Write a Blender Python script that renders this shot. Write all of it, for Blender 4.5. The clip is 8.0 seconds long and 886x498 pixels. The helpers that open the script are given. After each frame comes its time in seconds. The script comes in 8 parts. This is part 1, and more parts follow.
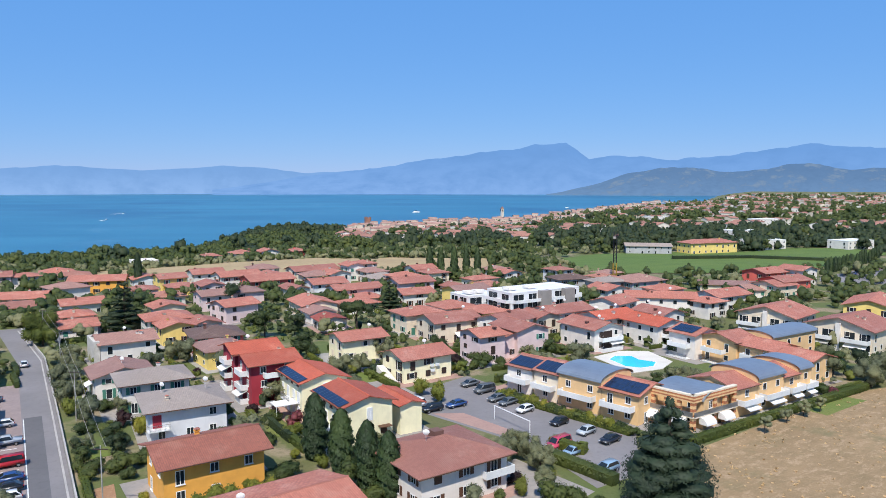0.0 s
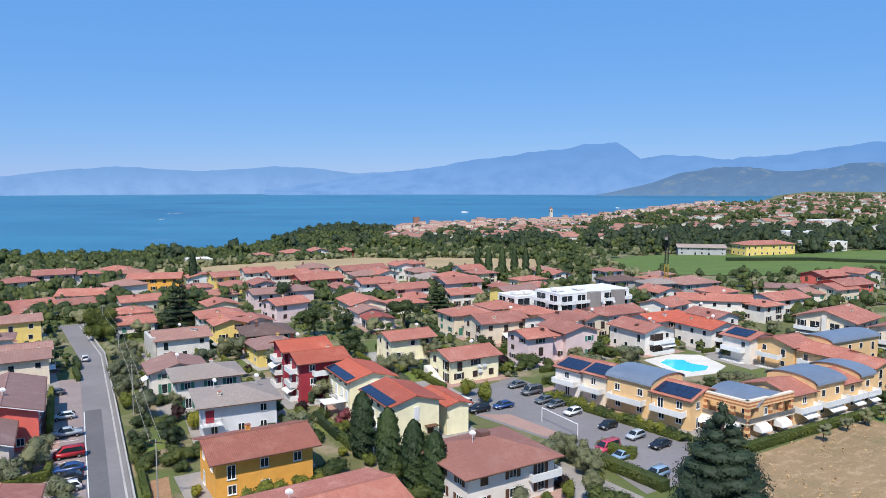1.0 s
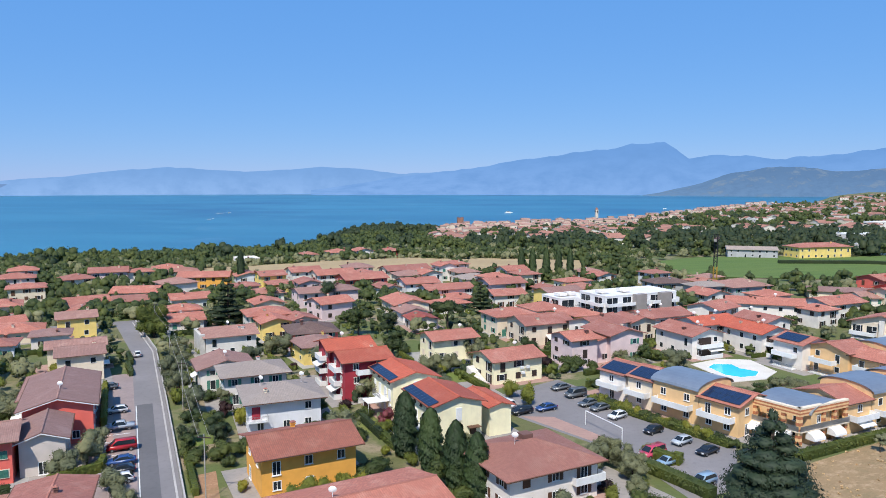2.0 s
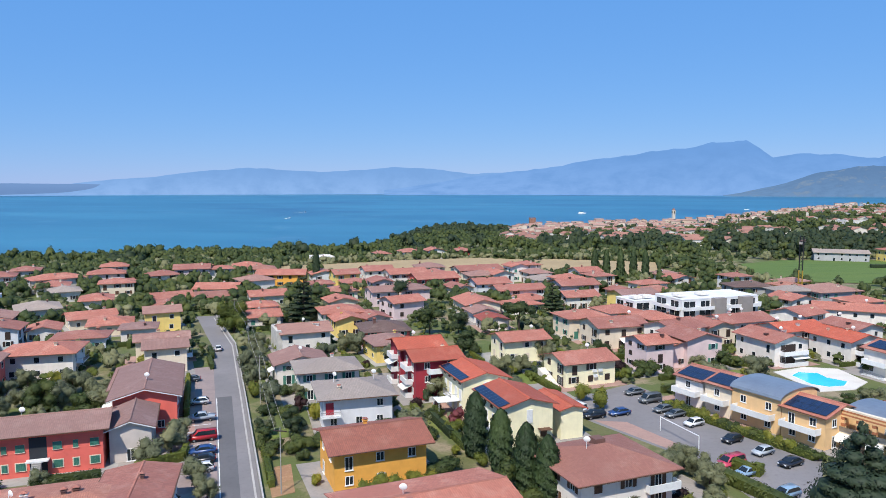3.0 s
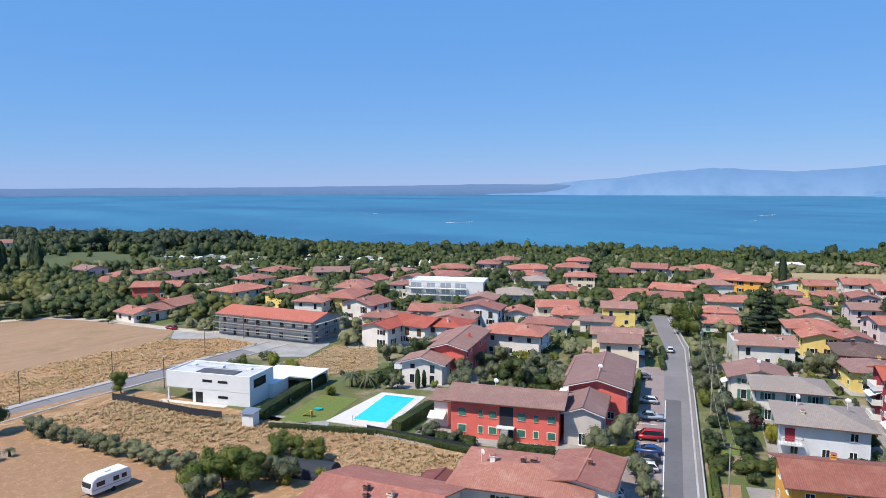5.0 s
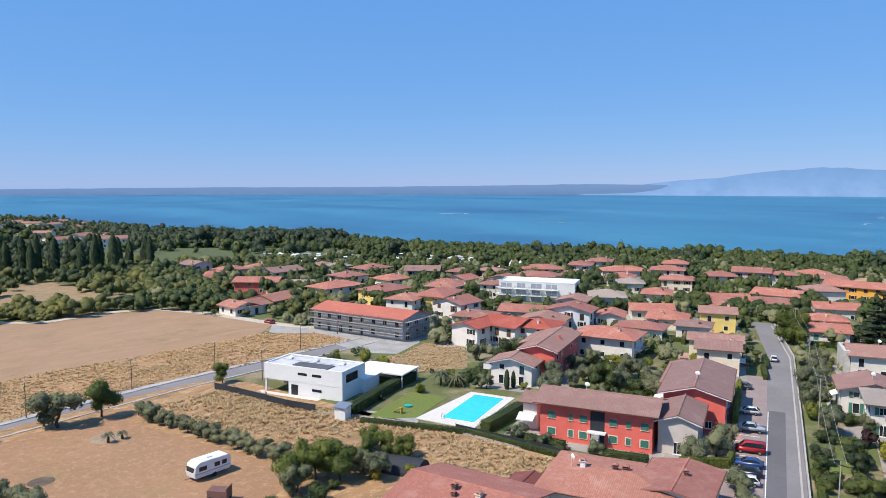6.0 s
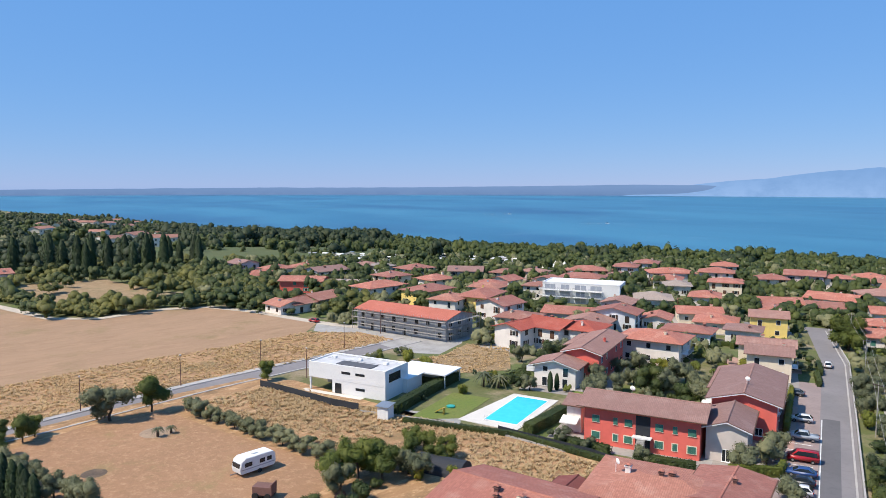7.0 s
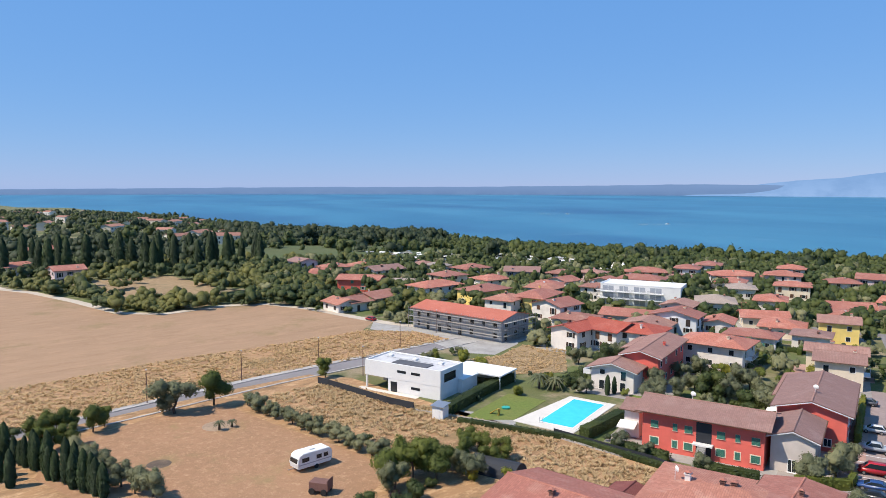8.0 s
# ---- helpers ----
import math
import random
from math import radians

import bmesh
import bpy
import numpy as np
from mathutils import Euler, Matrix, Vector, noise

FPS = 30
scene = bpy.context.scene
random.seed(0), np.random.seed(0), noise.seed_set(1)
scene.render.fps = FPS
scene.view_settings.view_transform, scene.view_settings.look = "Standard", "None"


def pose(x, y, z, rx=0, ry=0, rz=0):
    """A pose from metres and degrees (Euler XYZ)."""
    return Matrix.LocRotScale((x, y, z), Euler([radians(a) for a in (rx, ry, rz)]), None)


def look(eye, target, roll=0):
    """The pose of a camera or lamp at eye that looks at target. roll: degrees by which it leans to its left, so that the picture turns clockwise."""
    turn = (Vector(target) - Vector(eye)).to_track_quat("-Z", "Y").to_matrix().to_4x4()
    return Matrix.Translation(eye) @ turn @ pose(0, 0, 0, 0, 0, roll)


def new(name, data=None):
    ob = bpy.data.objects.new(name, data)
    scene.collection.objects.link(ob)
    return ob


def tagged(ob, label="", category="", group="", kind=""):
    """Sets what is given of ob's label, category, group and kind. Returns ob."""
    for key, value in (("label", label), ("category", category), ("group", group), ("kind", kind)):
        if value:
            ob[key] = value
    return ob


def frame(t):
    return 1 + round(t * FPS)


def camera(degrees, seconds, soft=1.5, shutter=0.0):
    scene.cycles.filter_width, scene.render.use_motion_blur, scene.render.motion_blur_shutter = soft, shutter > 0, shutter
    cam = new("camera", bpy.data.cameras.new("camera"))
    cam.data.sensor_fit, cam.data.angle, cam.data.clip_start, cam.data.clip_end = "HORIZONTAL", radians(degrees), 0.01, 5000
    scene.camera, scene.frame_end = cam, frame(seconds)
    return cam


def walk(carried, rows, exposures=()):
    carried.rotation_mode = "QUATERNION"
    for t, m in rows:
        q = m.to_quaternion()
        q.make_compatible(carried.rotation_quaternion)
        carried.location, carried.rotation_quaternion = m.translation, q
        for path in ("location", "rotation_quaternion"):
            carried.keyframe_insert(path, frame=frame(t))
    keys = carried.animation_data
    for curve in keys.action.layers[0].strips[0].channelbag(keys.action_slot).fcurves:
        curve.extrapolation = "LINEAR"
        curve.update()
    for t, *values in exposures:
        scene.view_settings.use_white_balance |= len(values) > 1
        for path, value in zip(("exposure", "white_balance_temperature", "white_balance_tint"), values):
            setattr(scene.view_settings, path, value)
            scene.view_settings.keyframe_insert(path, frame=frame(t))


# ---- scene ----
cam = camera(63.77, 8.0, soft=0.6)
PATH = [
    (0.0, pose(0.00, -0.00, 38.00, 84.78, -0.04, 0.91)),
    (0.5, pose(0.04, 0.04, 38.02, 84.79, 0.01, 2.83)),
    (1.0, pose(0.08, 0.11, 38.03, 84.79, 0.02, 4.79)),
    (1.5, pose(0.13, 0.14, 38.04, 84.80, -0.00, 6.75)),
    (1.7, pose(0.14, 0.13, 38.06, 84.81, -0.00, 7.58)),
    (2.8, pose(0.13, 0.01, 38.16, 84.83, 0.01, 11.76)),
    (3.0, pose(0.10, 0.06, 38.16, 84.82, 0.02, 14.10)),
    (3.5, pose(0.07, 0.40, 38.08, 84.84, 0.04, 22.17)),
    (4.0, pose(-0.05, 0.72, 37.95, 84.83, 0.08, 31.20)),
    (4.5, pose(-0.22, 1.03, 38.02, 84.87, 0.04, 40.61)),
    (5.0, pose(-0.51, 1.30, 38.05, 84.88, 0.02, 49.92)),
    (5.2, pose(-0.57, 1.36, 38.03, 84.87, 0.00, 52.61)),
    (6.5, pose(-0.93, 1.38, 38.01, 84.89, -0.10, 58.42)),
    (7.0, pose(-1.05, 1.44, 38.01, 84.90, -0.11, 60.68)),
    (7.5, pose(-1.11, 1.50, 38.04, 84.88, -0.12, 62.96)),
    (8.0, pose(-1.19, 1.55, 38.11, 84.85, -0.15, 65.23)),
]
walk(cam, PATH, [(0.0, 0.1, 6380, 10), (4.0, 0.1, 6380, 10), (5.0, 0.11, 6500, 10), (6.5, 0.14, 6750, 11), (8.0, 0.14, 6950, 12)])

# ---- light ----
SUN_AZ, SUN_EL = 187.0, 54.0
world = bpy.data.worlds.new("sky")
scene.world = world
world.use_nodes = True
wn = world.node_tree
wn.nodes.clear()
sky = wn.nodes.new("ShaderNodeTexSky")
sky.sky_type = "NISHITA"
sky.sun_disc = False
sky.sun_elevation, sky.sun_rotation = radians(SUN_EL), radians(SUN_AZ)
sky.altitude, sky.air_density, sky.dust_density, sky.ozone_density = 200, 1.0, 0.0, 6.0
back = wn.nodes.new("ShaderNodeBackground")
back.inputs["Strength"].default_value = 0.098
wout = wn.nodes.new("ShaderNodeOutputWorld")
tint = wn.nodes.new("ShaderNodeMix")
tint.data_type, tint.blend_type = "RGBA", "MULTIPLY"
tint.inputs[0].default_value = 1.0
tint.inputs[7].default_value = (0.385, 0.333, 0.235, 1)
wn.links.new(sky.outputs[0], tint.inputs[6])
air = wn.nodes.new("ShaderNodeMix")
air.data_type, air.blend_type = "RGBA", "ADD"
air.inputs[0].default_value = 1.0
air.inputs[7].default_value = (0.72, 2.52, 6.5, 1)
wn.links.new(tint.outputs[2], air.inputs[6])
wn.links.new(air.outputs[2], back.inputs[0])
wn.links.new(back.outputs[0], wout.inputs[0])
sun_data = bpy.data.lights.new("sun", "SUN")
sun_data.energy, sun_data.angle, sun_data.color = 5.0, radians(0.55), (1.0, 0.935, 0.83)
sun = new("sun", sun_data)
sa, se = radians(SUN_AZ), radians(SUN_EL)
sun.matrix_world = look((300 * math.sin(sa) * math.cos(se), 300 * math.cos(sa) * math.cos(se), 300 * math.sin(se)), (0, 0, 0))
scene.view_settings.exposure = 0.0


# ---- materials ----
def shader(name):
    m = bpy.data.materials.new(name)
    m.use_nodes = True
    nt = m.node_tree
    return m, nt, nt.nodes["Principled BSDF"]


def node(nt, kind, **values):
    n = nt.nodes.new(kind)
    for key, value in values.items():
        n.inputs[key.replace("_", " ")].default_value = value
    return n


def mix(nt, a, b, fac, mode="MIX"):
    n = nt.nodes.new("ShaderNodeMix")
    n.data_type, n.blend_type = "RGBA", mode
    for i, v in ((0, fac), (6, a), (7, b)):
        if isinstance(v, (int, float)):
            n.inputs[i].default_value = v
        elif isinstance(v, tuple):
            n.inputs[i].default_value = (*v, 1)
        else:
            nt.links.new(v, n.inputs[i])
    return n.outputs[2]


def ramp(nt, source, lo, hi):
    n = nt.nodes.new("ShaderNodeMapRange")
    n.inputs[1].default_value, n.inputs[2].default_value = lo, hi
    nt.links.new(source, n.inputs[0])
    return n.outputs[0]


def noise_tex(nt, coord, scale, detail=4.0, rough=0.6):
    n = node(nt, "ShaderNodeTexNoise", Scale=scale, Detail=detail, Roughness=rough)
    if coord is not None:
        nt.links.new(coord, n.inputs["Vector"])
    return n.outputs[0]


def spot(nt):
    return nt.nodes.new("ShaderNodeNewGeometry").outputs["Position"]


def bump(nt, bsdf, height, strength, distance):
    b = node(nt, "ShaderNodeBump", Strength=strength, Distance=distance)
    nt.links.new(height, b.inputs["Height"])
    nt.links.new(b.outputs[0], bsdf.inputs["Normal"])


def plain(name, color, dark=None, rough=0.8, fine=3.0, coarse=0.25, metal=0.0, relief=0.01, lo=0.35, hi=0.7):
    """Two scales of noise between two tints."""
    if max(color) < 0.6:
        color, dark = tuple(c * 0.9 for c in color), dark and tuple(c * 0.9 for c in dark)
    m, nt, p = shader(name)
    dark = dark or tuple(c * 0.72 for c in color)
    at = spot(nt)
    a = noise_tex(nt, at, coarse, 3)
    b = noise_tex(nt, at, fine, 5, 0.7)
    c1 = mix(nt, color, dark, ramp(nt, a, lo, hi))
    c2 = mix(nt, c1, tuple(c * 0.8 for c in dark), ramp(nt, b, 0.5, 0.95))
    nt.links.new(c2, p.inputs["Base Color"])
    p.inputs["Roughness"].default_value, p.inputs["Metallic"].default_value = rough, metal
    if relief:
        bump(nt, p, b, 0.5, relief)
    return m


def plaster(name, color):
    """Painted render: slightly blotched, with faint runs down the wall."""
    m, nt, p = shader(name)
    at = spot(nt)
    mp = node(nt, "ShaderNodeMapping", Scale=(1.6, 1.6, 0.12))
    nt.links.new(at, mp.inputs[0])
    runs = noise_tex(nt, mp.outputs[0], 1.0, 4)
    blot = noise_tex(nt, at, 0.5, 3)
    grain = noise_tex(nt, at, 9.0, 3)
    c1 = mix(nt, color, tuple(c * 0.86 for c in color), ramp(nt, blot, 0.4, 0.7))
    c2 = mix(nt, c1, tuple(c * 0.84 + 0.01 for c in color), ramp(nt, runs, 0.55, 0.85))
    nt.links.new(c2, p.inputs["Base Color"])
    p.inputs["Roughness"].default_value = 0.9
    bump(nt, p, grain, 0.4, 0.01)
    return m


def tiles(name, color, dark, pale):
    """Roof tiles: columns down the slope, courses across, every tile with its own tint, weathered patches."""
    color, dark, pale = (tuple(q * 0.92 for q in v) for v in (color, dark, pale))
    m, nt, p = shader(name)
    uv = nt.nodes.new("ShaderNodeUVMap")
    uv.uv_map = "slope"
    sep = nt.nodes.new("ShaderNodeSeparateXYZ")
    nt.links.new(uv.outputs[0], sep.inputs[0])

    def calc(op, a, b=0.0):
        n = nt.nodes.new("ShaderNodeMath")
        n.operation = op
        for i, v in ((0, a), (1, b)):
            if isinstance(v, float):
                n.inputs[i].default_value = v
            else:
                nt.links.new(v, n.inputs[i])
        return n.outputs[0]

    u, v = calc("DIVIDE", sep.outputs[0], 0.24), calc("DIVIDE", sep.outputs[1], 0.36)
    cell = nt.nodes.new("ShaderNodeCombineXYZ")
    nt.links.new(calc("FLOOR", u), cell.inputs[0])
    nt.links.new(calc("FLOOR", v), cell.inputs[1])
    info = nt.nodes.new("ShaderNodeObjectInfo")
    nt.links.new(calc("MULTIPLY", info.outputs["Random"], 900.0), cell.inputs[2])
    wn_ = nt.nodes.new("ShaderNodeTexWhiteNoise")
    nt.links.new(cell.outputs[0], wn_.inputs[0])
    at = spot(nt)
    patch = noise_tex(nt, at, 0.45, 4)
    broad = noise_tex(nt, at, 0.12, 2)
    c1 = mix(nt, color, dark, calc("MULTIPLY", wn_.outputs[0], 0.75))
    c2 = mix(nt, c1, pale, ramp(nt, patch, 0.5, 0.85))
    c3 = mix(nt, c2, dark, calc("MULTIPLY", ramp(nt, broad, 0.42, 0.75), 0.6))
    house_tint = mix(nt, (0.78, 0.79, 0.82), (1.16, 1.06, 0.98), info.outputs["Random"])
    c4 = mix(nt, c3, house_tint, 1.0, "MULTIPLY")
    gap = calc("ABSOLUTE", calc("SINE", calc("MULTIPLY", u, math.pi)))
    step = calc("FRACT", v)
    c5 = mix(nt, tuple(c * 0.85 for c in dark), c4, ramp(nt, gap, 0.0, 0.35))
    nt.links.new(c5, p.inputs["Base Color"])
    p.inputs["Roughness"].default_value = 0.85
    bump(nt, p, calc("ADD", gap, calc("MULTIPLY", step, 0.5)), 0.45, 0.05)
    return m


def leaves(name, color, dark, bright, amount=0.35):
    color, dark, bright = (tuple(q * 0.57 for q in v) for v in (color, dark, bright))
    m, nt, p = shader(name)
    geo = nt.nodes.new("ShaderNodeNewGeometry")
    info = nt.nodes.new("ShaderNodeObjectInfo")
    soft_dark = tuple(q * 0.55 + w * 0.45 for q, w in zip(dark, color))
    c1 = mix(nt, soft_dark, color, geo.outputs["Random Per Island"])
    c1 = mix(nt, c1, dark, ramp(nt, noise_tex(nt, geo.outputs["Position"], 2.2, 3, 0.7), 0.52, 0.8))
    n = noise_tex(nt, geo.outputs["Position"], 0.16, 4)
    c2 = mix(nt, c1, bright, ramp(nt, n, 0.45, 0.75))
    tint = mix(nt, (0.7, 0.74, 0.7), (1.25, 1.15, 0.95), info.outputs["Random"])
    c3 = mix(nt, c2, tint, 1.0, "MULTIPLY")
    nt.links.new(c3, p.inputs["Base Color"])
    p.inputs["Roughness"].default_value = 0.7
    tr = nt.nodes.new("ShaderNodeBsdfTranslucent")
    nt.links.new(c3, tr.inputs[0])
    ms = nt.nodes.new("ShaderNodeMixShader")
    ms.inputs[0].default_value = amount
    nt.links.new(p.outputs[0], ms.inputs[1])
    nt.links.new(tr.outputs[0], ms.inputs[2])
    nt.links.new(ms.outputs[0], nt.nodes["Material Output"].inputs[0])
    return m


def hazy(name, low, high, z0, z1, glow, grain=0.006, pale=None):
    """Distant land, with the haze of miles of air painted on as a glow."""
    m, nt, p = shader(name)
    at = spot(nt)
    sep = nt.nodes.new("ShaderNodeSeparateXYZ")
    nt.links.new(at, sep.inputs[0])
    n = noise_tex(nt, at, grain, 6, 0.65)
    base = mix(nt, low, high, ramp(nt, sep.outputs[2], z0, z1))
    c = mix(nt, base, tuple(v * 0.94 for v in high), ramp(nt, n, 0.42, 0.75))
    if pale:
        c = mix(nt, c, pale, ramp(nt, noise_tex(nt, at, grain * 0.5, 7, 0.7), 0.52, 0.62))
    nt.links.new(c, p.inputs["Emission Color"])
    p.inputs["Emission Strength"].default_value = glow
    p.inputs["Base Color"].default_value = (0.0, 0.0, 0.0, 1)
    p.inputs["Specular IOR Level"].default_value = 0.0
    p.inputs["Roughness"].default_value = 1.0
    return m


clean_white = plain("clean_white_render", (0.75, 0.75, 0.74), (0.7, 0.7, 0.69), 0.8, 4.0, 0.2, relief=0.003)
white_wall = plaster("white_plaster", (0.76, 0.71, 0.655))
cream_wall = plaster("cream_plaster", (0.76, 0.65, 0.5))
yellow_wall = plaster("yellow_plaster", (0.84, 0.63, 0.2))
pale_yellow_wall = plaster("pale_yellow_plaster", (0.89, 0.82, 0.55))
orange_wall = plaster("orange_plaster", (0.78, 0.38, 0.07))
apricot_wall = plaster("apricot_plaster", (0.76, 0.5, 0.25))
red_wall = plaster("red_plaster", (0.76, 0.15, 0.115))
crimson_wall = plaster("crimson_plaster", (0.34, 0.028, 0.045))
pink_wall = plaster("pink_plaster", (0.72, 0.56, 0.55))
bluish_wall = plaster("bluish_plaster", (0.68, 0.685, 0.71))
taupe_wall = plaster("taupe_plaster", (0.6, 0.53, 0.48))
grey_wall = plaster("grey_plaster", (0.42, 0.42, 0.43))
terracotta = tiles("terracotta_tiles", (0.49, 0.195, 0.14), (0.32, 0.122, 0.09), (0.56, 0.33, 0.26))
orange_tile = tiles("orange_tiles", (0.5, 0.118, 0.066), (0.36, 0.085, 0.05), (0.54, 0.2, 0.13))
brown_tile = tiles("brown_tiles", (0.36, 0.205, 0.17), (0.26, 0.15, 0.125), (0.42, 0.285, 0.245))
grey_tile = tiles("grey_tiles", (0.37, 0.315, 0.275), (0.29, 0.245, 0.215), (0.43, 0.375, 0.33))
red_tile = tiles("red_tiles", (0.46, 0.1, 0.062), (0.33, 0.075, 0.05), (0.5, 0.19, 0.14))
new_red_tile = tiles("new_red_tiles", (0.54, 0.17, 0.115), (0.44, 0.135, 0.09), (0.58, 0.25, 0.19))
weathered_tile = tiles("weathered_tiles", (0.44, 0.2, 0.145), (0.3, 0.13, 0.095), (0.52, 0.33, 0.26))
russet_tile = tiles("russet_tiles", (0.44, 0.19, 0.135), (0.32, 0.13, 0.095), (0.5, 0.28, 0.215))
rust_tile = tiles("rust_tiles", (0.31, 0.115, 0.08), (0.21, 0.08, 0.058), (0.36, 0.18, 0.135))
dark_tile = tiles("dark_brown_tiles", (0.16, 0.10, 0.085), (0.11, 0.075, 0.065), (0.24, 0.17, 0.14))
white_paint = plain("white_paint", (0.8, 0.8, 0.79), (0.68, 0.68, 0.67), 0.5)
fascia_brown = plain("brown_woodwork", (0.14, 0.065, 0.035), rough=0.7)
dark_wood = plain("dark_wood", (0.05, 0.03, 0.022), rough=0.6)
green_paint = plain("green_shutter_paint", (0.075, 0.25, 0.185), rough=0.5)
concrete = plain("concrete", (0.42, 0.4, 0.37), rough=0.9, fine=1.5)
paving = plain("paving", (0.36, 0.32, 0.29), (0.27, 0.25, 0.23), 0.9, 2.0)
red_paving = plain("reddish_paving", (0.44, 0.27, 0.215), (0.35, 0.22, 0.18), 0.9, 2.0)
bay_paving = plain("mauve_grey_paving", (0.33, 0.255, 0.235), (0.27, 0.21, 0.195), 0.9, 2.0)
deck_stone = plain("pool_deck_stone", (0.66, 0.62, 0.56), (0.58, 0.54, 0.48), 0.8)
asphalt = plain("asphalt", (0.25, 0.23, 0.228), (0.195, 0.18, 0.178), 0.9, 1.2, 0.08)
new_asphalt = plain("fresh_asphalt", (0.15, 0.142, 0.145), (0.12, 0.115, 0.118), 0.9, 1.2, 0.1)
kerb_stone = plain("kerb_stone", (0.5, 0.47, 0.44), rough=0.9)
line_paint = plain("road_paint", (0.75, 0.75, 0.73), rough=0.7)
metal_grey = plain("grey_metal", (0.36, 0.4, 0.44), (0.3, 0.33, 0.37), 0.38, 1.0, 0.2, 0.55, 0.004)
steel = plain("steel", (0.45, 0.45, 0.46), rough=0.4, metal=0.8)
black_metal = plain("black_metal", (0.02, 0.02, 0.022), rough=0.5)
rubber = plain("rubber", (0.018, 0.018, 0.018), rough=0.8)
canvas = plain("white_canvas", (0.82, 0.8, 0.76), (0.74, 0.72, 0.68), 0.8)
net_black = plain("dark_net", (0.03, 0.035, 0.045), rough=0.8)
bark = plain("bark", (0.1, 0.07, 0.05), rough=0.95, fine=8)
teal_plastic = plain("teal_plastic", (0.03, 0.42, 0.34), rough=0.4)
yellow_plastic = plain("yellow_plastic", (0.75, 0.45, 0.08), rough=0.4)
rust = plain("rusty_iron", (0.2, 0.1, 0.08), rough=0.8)

glass, gnt, gp = shader("window_glass")
gp.inputs["Base Color"].default_value = (0.018, 0.024, 0.03, 1)
gp.inputs["Roughness"].default_value = 0.08
panel_glass, pnt, pp = shader("solar_glass")
pp.inputs["Roughness"].default_value = 0.12
pm = node(pnt, "ShaderNodeTexBrick", Scale=6.0)
pnt.links.new(mix(pnt, (0.012, 0.02, 0.05), (0.02, 0.035, 0.08), noise_tex(pnt, spot(pnt), 0.8, 2)), pp.inputs["Base Color"])

# lake water
water, wnt, wp = shader("lake_water")
wpos = spot(wnt)
wmap = node(wnt, "ShaderNodeMapping", Scale=(0.35, 1.5, 1.0), Rotation=(0, 0, radians(38)))
wnt.links.new(wpos, wmap.inputs[0])
streak = noise_tex(wnt, wmap.outputs[0], 0.0028, 5, 0.65)
deep = mix(wnt, (0.01, 0.115, 0.2), (0.03, 0.175, 0.265), ramp(wnt, streak, 0.4, 0.62))
ripple = noise_tex(wnt, wpos, 0.011, 6, 0.72)
deep = mix(wnt, deep, (0.075, 0.21, 0.3), ramp(wnt, ripple, 0.56, 0.72))
deep = mix(wnt, deep, (0.006, 0.075, 0.16), ramp(wnt, noise_tex(wnt, wpos, 0.0016, 4), 0.5, 0.68))
wnt.links.new(deep, wp.inputs["Base Color"])
wp.inputs["Roughness"].default_value = 0.33
wp.inputs["Specular IOR Level"].default_value = 0.5
bump(wnt, wp, noise_tex(wnt, wpos, 0.25, 4), 0.3, 0.5)

pool_water, qnt, qp = shader("pool_water")
qn = noise_tex(qnt, spot(qnt), 0.9, 3)
qnt.links.new(mix(qnt, (0.02, 0.52, 0.66), (0.05, 0.66, 0.78), qn), qp.inputs["Base Color"])
qp.inputs["Roughness"].default_value = 0.06
bump(qnt, qp, noise_tex(qnt, spot(qnt), 2.5, 3), 0.2, 0.05)

# grounds
garden_ground, knt, kp = shader("garden_ground")
kpos = spot(knt)
k1 = mix(knt, (0.125, 0.12, 0.045), (0.095, 0.125, 0.03), ramp(knt, noise_tex(knt, kpos, 0.05, 4), 0.35, 0.6))
k2 = mix(knt, k1, (0.27, 0.21, 0.13), ramp(knt, noise_tex(knt, kpos, 0.09, 5), 0.5, 0.62))
k3 = mix(knt, k2, (0.06, 0.07, 0.025), ramp(knt, noise_tex(knt, kpos, 1.4, 6, 0.75), 0.5, 0.8))
knt.links.new(k3, kp.inputs["Base Color"])
kp.inputs["Roughness"].default_value = 0.95
bump(knt, kp, noise_tex(knt, kpos, 2.0, 5), 0.6, 0.12)


def soil(name, a, b, c, fine=1.6, coarse=0.07, stretch=(1, 1, 1), turn=0.0, weed=None, straw=None):
    """Dry ground: broad patches, streaks along the rows, fine litter, and weeds where they thrive."""
    a, b, c = (tuple(q * 0.87 for q in v) for v in (a, b, c))
    m, nt, p = shader(name)
    at = spot(nt)
    mp = node(nt, "ShaderNodeMapping", Scale=stretch, Rotation=(0, 0, radians(turn)))
    mp.vector_type = "TEXTURE"
    nt.links.new(at, mp.inputs[0])
    c1 = mix(nt, a, b, ramp(nt, noise_tex(nt, mp.outputs[0], coarse, 5), 0.38, 0.62))
    c2 = mix(nt, c1, c, ramp(nt, noise_tex(nt, mp.outputs[0], fine, 6, 0.8), 0.46, 0.72))
    if straw:
        c2 = mix(nt, c2, straw, ramp(nt, noise_tex(nt, mp.outputs[0], fine * 1.7, 5, 0.8), 0.5, 0.68))
    if weed:
        c2 = mix(nt, c2, weed, ramp(nt, noise_tex(nt, at, 0.045, 7, 0.72), 0.55, 0.68))
    nt.links.new(c2, p.inputs["Base Color"])
    p.inputs["Roughness"].default_value = 0.95
    bump(nt, p, noise_tex(nt, at, 2.5, 5), 0.7, 0.1)
    return m


